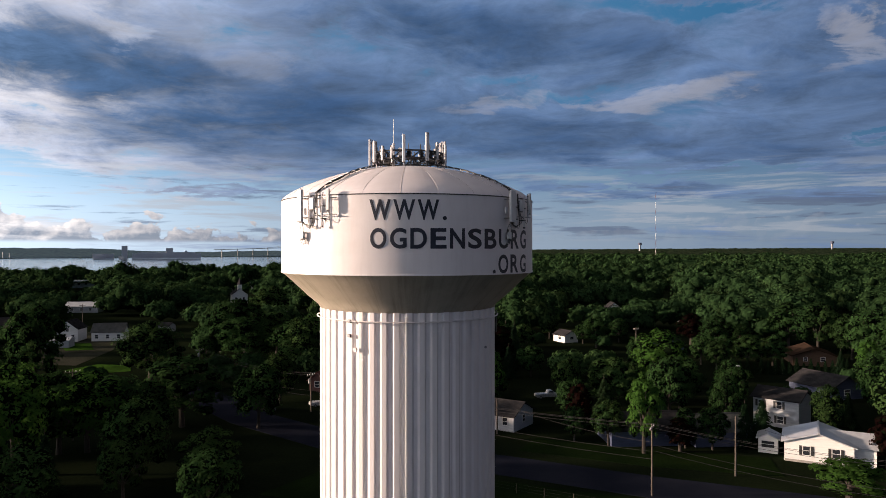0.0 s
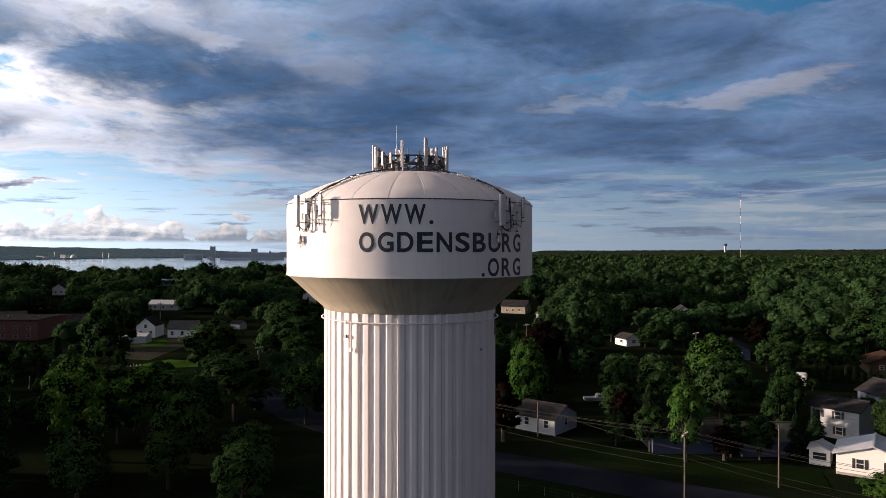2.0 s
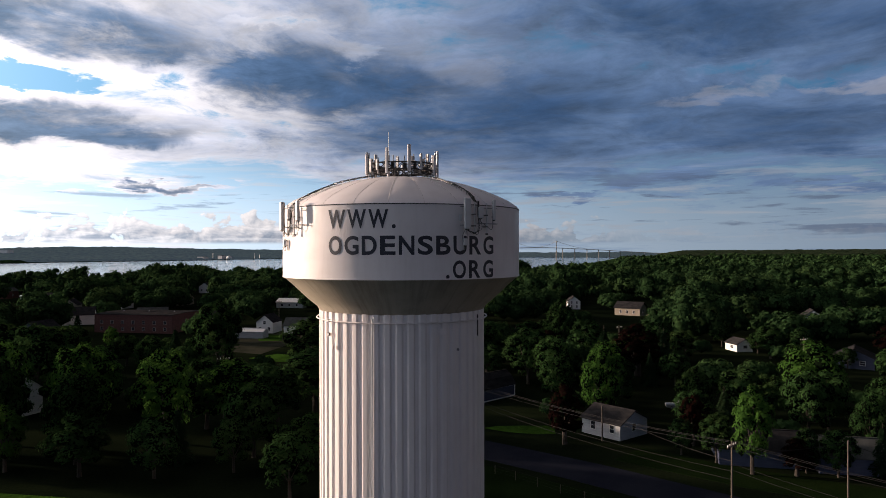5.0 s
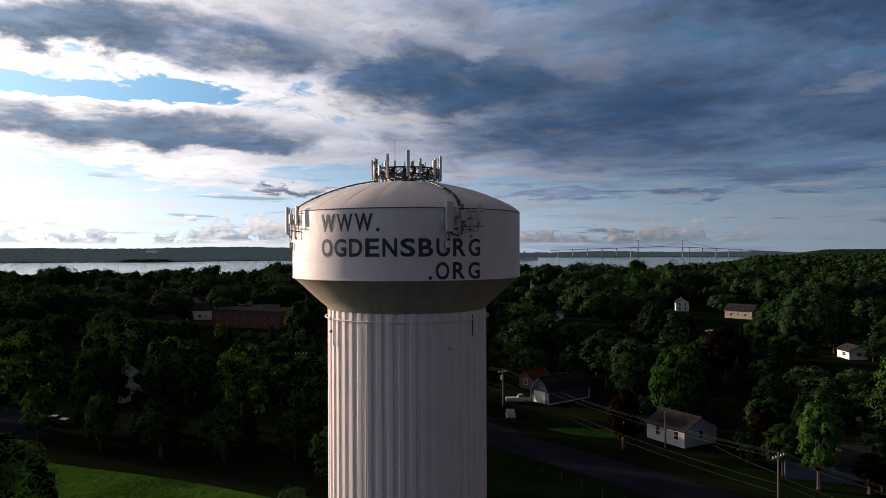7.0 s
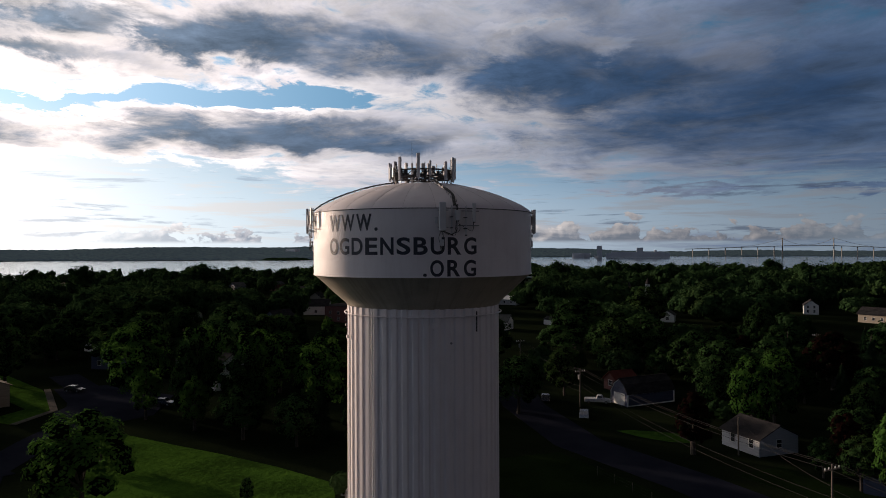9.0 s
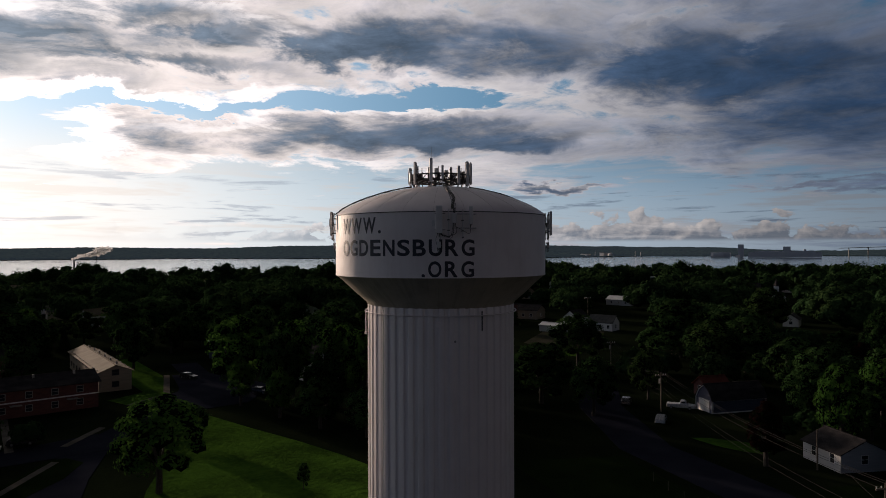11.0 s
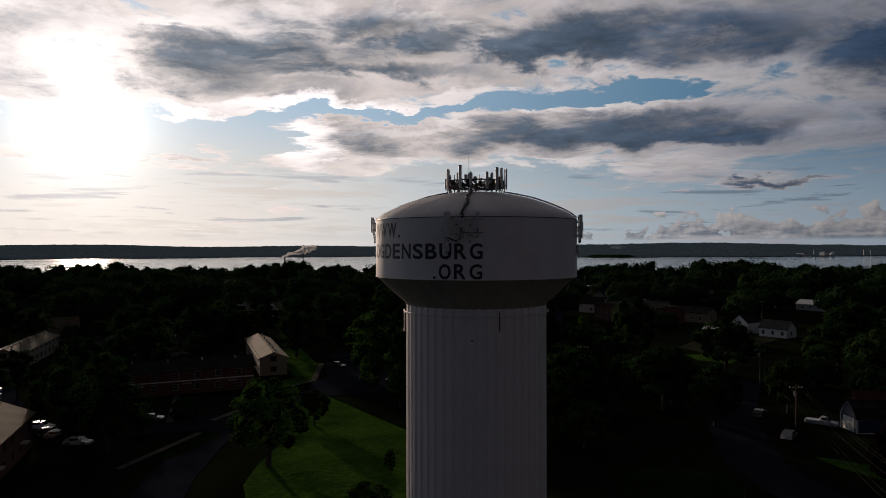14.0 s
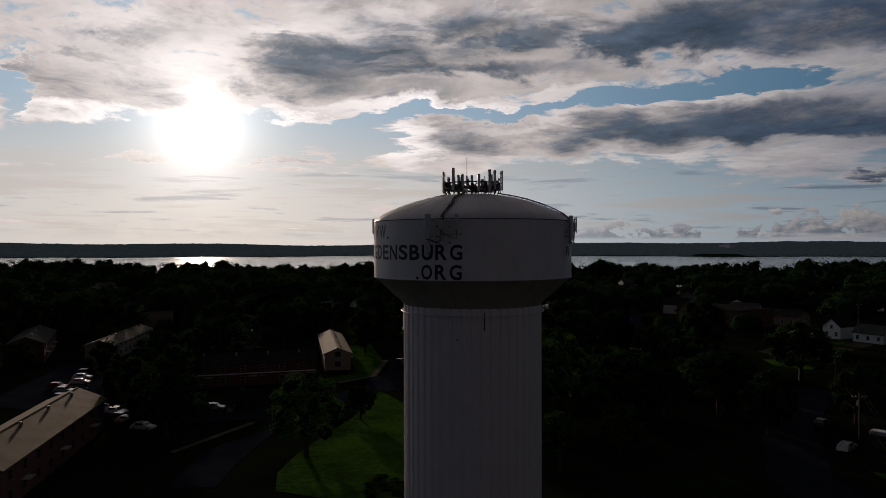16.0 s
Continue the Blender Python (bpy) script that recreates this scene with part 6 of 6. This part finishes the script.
# walls and lawns that the low sun reaches: x, y, height, half width
SUNNY = [(-97, 85, 4.0, 8), (-76, 96, 4.0, 8), (-54, 110, 5.0, 8), (53, 105, 1.0, 3.5), (42, 242, 0.8, 4), (-132, 246, 1.5, 5), (-95, 190, 0.0, 4), (-74, 316, 1.5, 4), (-30, 390, 2.0, 6), (7, 125, 0.8, 3), (-60, 66, 0.0, 8), (-125, 78, 0.0, 4), (1, 358, 2.0, 5), (-150, 66, 5.5, 5)]


def seg_dist(px, py, a, b):
    ax, ay, bx, by = a[0], a[1], b[0], b[1]
    t = ((px - ax) * (bx - ax) + (py - ay) * (by - ay)) / ((bx - ax) ** 2 + (by - ay) ** 2)
    t = min(1.0, max(0.0, t))
    return math.hypot(px - ax - t * (bx - ax), py - ay - t * (by - ay)), t


def inside(px, py, poly):
    hit = False
    for (x0, y0), (x1, y1) in zip(poly, poly[1:] + poly[:1]):
        if (y0 > py) != (y1 > py) and px < (x1 - x0) * (py - y0) / (y1 - y0) + x0:
            hit = not hit
    return hit


def free(x, y, h, r):
    if math.hypot(x - TX, y - TY) < 24 + r:
        return False
    if any(math.hypot(x - a, y - b) < c + r * 0.6 for a, b, c in CLEAR):
        return False
    if any(inside(x, y, p) for p in (BIGLAWN, TOPLAWN, STREETLAWN, YARD, COURT, LOT, CARPARK)):
        return False
    for line, w in ((ROAD, 6.0), (DRIVE, 5.0)):
        if any(seg_dist(x, y, p, q)[0] < w + r * 0.5 for p, q in zip(line, line[1:])):
            return False
    if -56 < x < -14 and 60 < y < 128 and h > 11.5:
        return False
    for a, b, c, w in SUNNY:
        if x < a - 1 and abs(y - b - 0.017 * (x - a)) < w + r and h > c + (a - x) * 0.150:
            return False
    for a, b in SIGHTS:
        d, t = seg_dist(x, y, a, b)
        if 0.02 < t < 0.995 and d < r + 3.5 and h > EYE + (b[2] - EYE) * t - 1.0:
            return False
    return True


# path of the viewer, for keeping the near ground open
def spaced(x, y, gap):
    return all((x - a) ** 2 + (y - b) ** 2 > ((gap + c) * (0.66 if x < -15 else 0.80)) ** 2 for a, b, _, c in grown)


rnd = random.Random(21)
made = 0
for _ in range(9000):
    if made >= 212:
        break
    az, d = radians(rnd.uniform(-118, 48)), 60 + 190 * math.sqrt(rnd.random())
    x, y = math.sin(az) * d + 10, math.cos(az) * d
    wild = x > -20 or (y > 82 and x > -100)
    if not wild and rnd.random() < 0.35:
        continue
    if min(math.hypot(x - 80 * q[1], y - 80 * q[2]) for q in ROWS[::3]) < 74:
        continue
    h = 7.5 + 12.5 * rnd.random() ** 1.3 if wild else rnd.uniform(8, 16)
    r = h * rnd.uniform(0.42, 0.58)
    k = rnd.choices("nmpsc", (60, 25, 3, 9, 2))[0]
    if k == "s":
        r = h * 0.24
    if k == "p":
        r = h * 0.3
    if not spaced(x, y, r) or not free(x, y, h, r):
        continue
    plant(k, made, x, y, h, r, rnd.uniform(0, 360))
    made += 1

# hedge of arborvitae
for k in range(20):
    t = k / 19
    x, y = 73.6 + 31.2 * t, 182.8 - 6.4 * t
    h = 4.4 + 0.7 * math.sin(k * 2.7)
    tree = plant("s", k, x, y, h, 1.05, k * 67.0)
    tagged(tree, "slim dark green arborvitae in a hedge row", "shrub", "hedge row")


# woods farther out, one mesh
def far_trees(name, seed, count, r0, r1, az0, az1, leaves, size, label, lo=7.0, hi=16.0, gap=11.0, fat=1.0):
    rng = np.random.default_rng(seed)
    rn = random.Random(seed)
    V, F, M, n0 = [], [], [], 0
    cells = {}
    got = 0
    for _ in range(count * 5):
        if got >= count:
            break
        az, d = radians(rn.uniform(az0, az1)), math.sqrt(rn.uniform(r0 * r0, r1 * r1))
        x, y = math.sin(az) * d + 10, math.cos(az) * d
        if d < 300 and min(math.hypot(x - 80 * q[1], y - 80 * q[2]) for q in ROWS[::3]) < 74:
            continue
        deg = math.degrees(math.atan2(x, y))
        rr = math.hypot(x, y)
        if bank_near(deg) - 12 < rr and deg < 0:
            continue
        clump = 0.5 + 0.25 * math.sin(x / 23 + 1.7 * math.sin(y / 41)) + 0.25 * math.sin(y / 27 + 1.3 * math.sin(x / 37 + 2))
        if clump < 0.24:
            continue
        town = deg < -38 and not (-75 < x < 0)
        if town and rn.random() < 0.70:
            continue
        h = (lo + (hi - lo) * rn.random() ** 1.2) * (0.85 if town else 1.0) * (0.58 + 0.66 * clump) + (rn.random() < 0.12) * rn.uniform(1, 4)
        r = min(h, 17) * rn.uniform(0.44, 0.66) * fat
        key = (int(x // gap), int(y // gap))
        if key in cells or (d < 300 and not spaced(x, y, r * 0.7)) or not free(x, y, h, r):
            continue
        cells[key] = 1
        got += 1
        if deg < -34 and rr > 600:
            h += rn.uniform(3.2, 8.0)
        z = float(land(np.float64(x), np.float64(y)))
        nl = 16 if leaves > 500 else 9
        lobes = []
        for i in range(nl):
            a = i * 2.4 + rn.random()
            q = 0.9 * (i + 0.5) / nl
            s = r * 0.78 * math.sqrt(1 - q * q)
            lobes.append((x + math.cos(a) * s, y + math.sin(a) * s, z + h * (0.36 + 0.50 * q), r * rn.uniform(0.26, 0.42), r * rn.uniform(0.24, 0.36)))
        lobes.append((x, y, z + h * 0.48, r * 0.78, h * 0.40))
        v, f = leaf_cloud(rng, lobes, leaves, size, (x, y, z + h * 0.42), (0.78, 1.16))
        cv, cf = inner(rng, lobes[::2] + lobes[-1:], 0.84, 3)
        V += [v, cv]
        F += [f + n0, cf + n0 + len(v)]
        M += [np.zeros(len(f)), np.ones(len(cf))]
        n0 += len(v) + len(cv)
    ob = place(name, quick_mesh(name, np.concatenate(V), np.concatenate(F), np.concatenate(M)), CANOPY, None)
    ob.data.materials.append(GAPSHADE)
    return tagged(ob, label, "woods", kind="stuff")




# wire fence on the tower side of the street, and the equipment yard at the tower's foot
fence = thing("fence", "low wire fence with thin posts in the dark grass", "fence")
line = [Vector((-4.0 + 3.4 * k, 100.0 - 1.9 * k, 0)) for k in range(12)]
for p in line:
    part("post", rod(bmesh.new(), p + Vector((0, 0, -0.2)), p + Vector((0, 0, 1.3)), 0.035, 6), POLEWOOD, fence)
for z in (0.45, 0.85, 1.25):
    part("wire", tube(bmesh.new(), [p + Vector((0, 0, z)) for p in line], 0.008, 4), WIRE, fence)
for x, y, w, h in ((-25.0, 71.6, 1.6, 1.7), (-27.2, 72.9, 1.2, 1.4), (-23.0, 70.2, 2.2, 1.9)):
    cab = thing("equipment_cabinet", "tan steel equipment cabinet at the tower's foot", "cabinet", pose(x, y, 0.1, 0, 0, 35), "equipment cabinets")
    part("body", box(bmesh.new(), (-w / 2, -0.5, 0.15), (w / 2, 0.5, h), bevel=0.03), BEIGE, cab)
    part("plinth", boxes(((-w / 2 - 0.1, -0.6, -0.15), (w / 2 + 0.1, 0.6, 0.15))), CONCRETE, cab)
    part("door", boxes(((-w / 2 + 0.08, -0.53, 0.25), (w / 2 - 0.08, -0.5, h - 0.1))), PANEL, cab)
    part("lid", boxes(((-w / 2 - 0.05, -0.56, h), (w / 2 + 0.05, 0.56, h + 0.08))), GALV, cab)


# ---- far things ----
def polar(az, r, z=0.0):
    return Vector((math.sin(radians(az)) * r, math.cos(radians(az)) * r, z))


mast = thing("radio_mast", "tall thin red and white lattice radio mast", "radio mast", Matrix.Translation(polar(16.8, 1500, 4)))
for k in range(9):
    part("section", tube(bmesh.new(), [(0.5, 0, 16 * k), (-0.4, 0.4, 16 * k + 8), (0.5, 0, 16 * k + 16)], 0.28, 4), REDROOF if k % 2 == 0 else TRIM, mast)
for k, (az, r, h) in enumerate(((15.6, 3300, 46), (28.9, 3600, 46))):
    t = thing("water_tank", "distant pale water tank above the woods", "water tank", Matrix.Translation(polar(az, r, land(*[np.float64(c) for c in polar(az, r)[:2]]))), "distant water tanks")
    part("stem", rod(bmesh.new(), (0, 0, 0), (0, 0, h - 8), 4.5, 12), GALV, t)
    part("bowl", rod(bmesh.new(), (0, 0, h - 10), (0, 0, h), 8.5, 16), BLUE, t)
silo = thing("grain_elevator", "large grey grain elevator on the far shore", "grain elevator", Matrix.Translation(polar(-22.9, 3480, -10)) @ pose(0, 0, 0, 0, 0, 22.9))
part("silo_block", boxes(((-55, 0, 0), (240, 30, 23)), ((-30, 4, 23), (215, 26, 28))), FARGREY, silo)
part("head_house", boxes(((-98, 0, 0), (-74, 25, 58))), FARGREY, silo)
part("head_house", boxes(((88, 2, 0), (118, 26, 48))), FARGREY, silo)
part("head_house", boxes(((170, 2, 0), (180, 26, 36))), FARGREY, silo)
part("shed", boxes(((-215, 0, 0), (-130, 25, 22)), ((-205, -20, 0), (-160, 0, 14))), FARGREY, silo)
part("low_wall", boxes(((-110, -14, 0), (-90, -10, 10))), SIDING, silo, "white hut by the water")

bridge = thing("suspension_bridge", "long pale suspension bridge across the river", "bridge", Matrix.Identity(4))
DECK = [(-18.0, 30), (-14.5, 38), (-11.2, 46), (-9.5, 49), (-7.9, 46), (-5, 36), (-2.5, 24), (0.4, 12)]
RB = 4250
for (a0, z0), (a1, z1) in zip(DECK, DECK[1:]):
    bm = bmesh.new()
    p, q = polar(a0, RB, z0), polar(a1, RB, z1)
    m = Matrix.Translation((p + q) / 2) @ (q - p).to_track_quat("X", "Z").to_matrix().to_4x4()
    box(bm, (-(q - p).length / 2, -6, -2.2), ((q - p).length / 2, 6, 1.2), m)
    part("deck", bm, CONCRETE, bridge)
    for k in range(3):
        g = p.lerp(q, (k + 0.5) / 3)
        if a0 < -11.3 or a0 >= -7.9:
            part("pier", rod(bmesh.new(), (g.x, g.y, -12), (g.x, g.y, g.z - 1), 2.5, 6), CONCRETE, bridge)
for a in (-11.2, -7.9):
    for s in (-7, 7):
        b = polar(a, RB + s, 0)
        part("tower_leg", rod(bmesh.new(), (b.x, b.y, -12), (b.x, b.y, 88), 3.4, 6, 2.4), CONCRETE, bridge)
    b0, b1 = polar(a, RB - 7, 84), polar(a, RB + 7, 84)
    part("tower_beam", rod(bmesh.new(), b0, b1, 2.2, 6), CONCRETE, bridge)
for s in (-6, 6):
    span = lambda a, z: polar(a, RB + s, z)
    pts = [span(-14.0, 42)] + [span(-14.0 + 2.8 * k / 6, 42 + 44 * (k / 6) ** 1.6) for k in range(1, 7)]
    pts += [span(-11.2 + 3.3 * k / 12, 50 + 36 * (2 * k / 12 - 1) ** 2) for k in range(1, 13)]
    pts += [span(-7.9 + 2.8 * k / 6, 42 + 44 * (1 - k / 6) ** 1.6 - 6 * k / 6) for k in range(1, 7)]
    part("main_cable", tube(bmesh.new(), pts, 0.7, 4), CONCRETE, bridge)


def block(name, label, az, r, w, d, h, mat, roof, base=None, category="building", group="distant buildings"):
    p = polar(az, r)
    z = float(land(np.float64(p.x), np.float64(p.y))) if base is None else base
    t = thing(name, label, category, Matrix.Translation((p.x, p.y, z)) @ pose(0, 0, 0, 0, 0, -az - (38 if r > 3000 else 0)), group)
    part("wall", boxes(((-w / 2, 0, -2), (w / 2, d, h))), mat, t)
    part("roof", boxes(((-w / 2 - 0.4, -0.4, h), (w / 2 + 0.4, d + 0.4, h + 0.6))), roof, t)
    for k in range(max(2, int(w / 6)) if r < 3000 else 0):
        xx = -w / 2 + (k + 0.5) * w / max(2, int(w / 6))
        part("window", boxes(((xx - 1.0, -0.15, h * 0.4), (xx + 1.0, 0.05, h * 0.7))), GLASS, t)
    return t


block("warehouse", "white low building on the far shore", -49.2, 3700, 62, 40, 26, SIDING, SIDING, 12)
block("warehouse", "pale factory on the far shore", -36.0, 3560, 40, 30, 9, SIDING, GREYROOF, -4)
block("warehouse", "pale factory on the far shore", -34.6, 3600, 26, 30, 14, SIDING, GREYROOF, -4)
block("warehouse", "low white flat-roofed building among trees", -27.1, 750, 24, 20, 6, SIDING, METALROOF)
block("warehouse", "low white flat-roofed building among trees", -14.6, 560, 13, 16, 6, SIDING, METALROOF)
block("warehouse", "pale roofed building near the river", -66.5, 840, 50, 24, 9, CONCRETE, GREYROOF)
block("warehouse", "grey waterfront building near the river", -63.5, 850, 40, 24, 11, CONCRETE, SHINGLE)
block("warehouse", "white-roofed low building in the town", -45.5, 500, 22, 14, 5, SIDING, METALROOF)
dome_store = thing("storage_dome", "white storage dome of a plant on the far shore", "storage dome", Matrix.Translation(polar(-33.9, 3540, -4)), "distant buildings")
place("shell", lathe("shell", [(14 * math.cos(a), 13 * math.sin(a)) for a in np.linspace(0, 1.55, 9)], 32), SIDING, dome_store, "white rounded shell", True)
part("vent", rod(bmesh.new(), (0, 0, 12), (0, 0, 15), 1.2, 10), TRIM, dome_store)
for az, h in ((-35.1, 34), (-32.0, 32), (-31.6, 26)):
    st = thing("chimney_stack", "slim white chimney of a plant on the far shore", "chimney", Matrix.Translation(polar(az, 3540, -4)), "chimneys")
    part("shaft", rod(bmesh.new(), (0, 0, 0), (0, 0, h * 0.75), 1.5, 8, 1.0), TRIM, st)
    part("collar", rod(bmesh.new(), (0, 0, h * 0.75 - 3), (0, 0, h * 0.75 - 1), 1.8, 8), GALV, st)
pile = polar(-59.3, 868)
heap = thing("stockpile", "dark rounded stockpile on the quay by the river", "stockpile", Matrix.Translation((pile.x, pile.y, float(land(np.float64(pile.x), np.float64(pile.y))))))
place("mound", lathe("mound", [(26, -1), (21, 3.5), (15, 7.5), (9, 10.2), (3, 11.4), (0.1, 11.6)], 28, lambda a, z: 1.6 * math.sin(3 * a + z) + 0.9 * math.sin(7 * a)), ASPHALT, heap, "dark loose bulk material", True)
stack = thing("chimney_stack", "thin factory chimney near the river", "chimney", Matrix.Translation(polar(-74.1, 880, -8)), "chimneys")
part("shaft", rod(bmesh.new(), (0, 0, 0), (0, 0, 29), 1.1, 10, 0.8), DARKSTEEL, stack)
stack2 = thing("chimney_stack", "thin factory chimney near the river", "chimney", Matrix.Translation(polar(-72.6, 900, -8)), "chimneys")
part("shaft", rod(bmesh.new(), (0, 0, 0), (0, 0, 34), 0.6, 8, 0.4), DARKSTEEL, stack2)

# steam over the factory chimney
rng = np.random.default_rng(3)
puffs = []
for k in range(16):
    q = k / 15
    p = polar(-74.1 + 2.2 * q + rng.uniform(-0.1, 0.1), 878, 21.5 + 9 * q ** 0.7 + rng.uniform(-2.5, 2.5) * q)
    w = 2.0 + 6.5 * q * rng.uniform(0.6, 1.2)
    puffs.append((p.x, p.y, p.z, w, w * 0.7))
v, f = leaf_cloud(rng, puffs, 800, 1.7)
tagged(place("steam_plume", quick_mesh("steam_plume", v, f), STEAM, None), "small white steam plume drifting from a factory chimney", "steam", kind="stuff")

# town houses among the trees, simple gabled houses in rows
rnd = random.Random(77)
n_made = 0
walls, roofs = (SIDING, BEIGE, SIDING, BRICK, BLUE), (SHINGLE, GREYROOF, SHINGLE, TANROOF)
for _ in range(900):
    if n_made >= 80:
        break
    az, d = rnd.uniform(-108, 20), rnd.uniform(150, 640)
    if az > -30 and rnd.random() < 0.5:
        continue
    p = polar(az, d)
    x, y = p.x + 10, p.y
    if (az > -42 and d < 300) or not free(x, y, 3, 6) or any(math.hypot(x - a, y - b) < 22 for a, b, _ in CLEAR):
        continue
    CLEAR.append((x, y, 7))
    n_made += 1
    i = rnd.randrange(5)
    house("house", ("white", "beige", "white", "red brick", "slate-blue")[i] + " gabled house among the town's trees", x, y, rnd.choice((0, 90, 30, 120)) + rnd.uniform(-8, 8), rnd.uniform(7, 9), rnd.uniform(9, 13), rnd.uniform(2.9, 5.2), rnd.uniform(2.0, 3.2), walls[i], roofs[rnd.randrange(4)], 0.4,
          front=[(-1.6, 1.1, 1.0, 1.2), (1.6, 1.1, 1.0, 1.2)], left=[(0, 1.1, 1.2, 1.2)], side=[(0, 1.1, 1.2, 1.2)])


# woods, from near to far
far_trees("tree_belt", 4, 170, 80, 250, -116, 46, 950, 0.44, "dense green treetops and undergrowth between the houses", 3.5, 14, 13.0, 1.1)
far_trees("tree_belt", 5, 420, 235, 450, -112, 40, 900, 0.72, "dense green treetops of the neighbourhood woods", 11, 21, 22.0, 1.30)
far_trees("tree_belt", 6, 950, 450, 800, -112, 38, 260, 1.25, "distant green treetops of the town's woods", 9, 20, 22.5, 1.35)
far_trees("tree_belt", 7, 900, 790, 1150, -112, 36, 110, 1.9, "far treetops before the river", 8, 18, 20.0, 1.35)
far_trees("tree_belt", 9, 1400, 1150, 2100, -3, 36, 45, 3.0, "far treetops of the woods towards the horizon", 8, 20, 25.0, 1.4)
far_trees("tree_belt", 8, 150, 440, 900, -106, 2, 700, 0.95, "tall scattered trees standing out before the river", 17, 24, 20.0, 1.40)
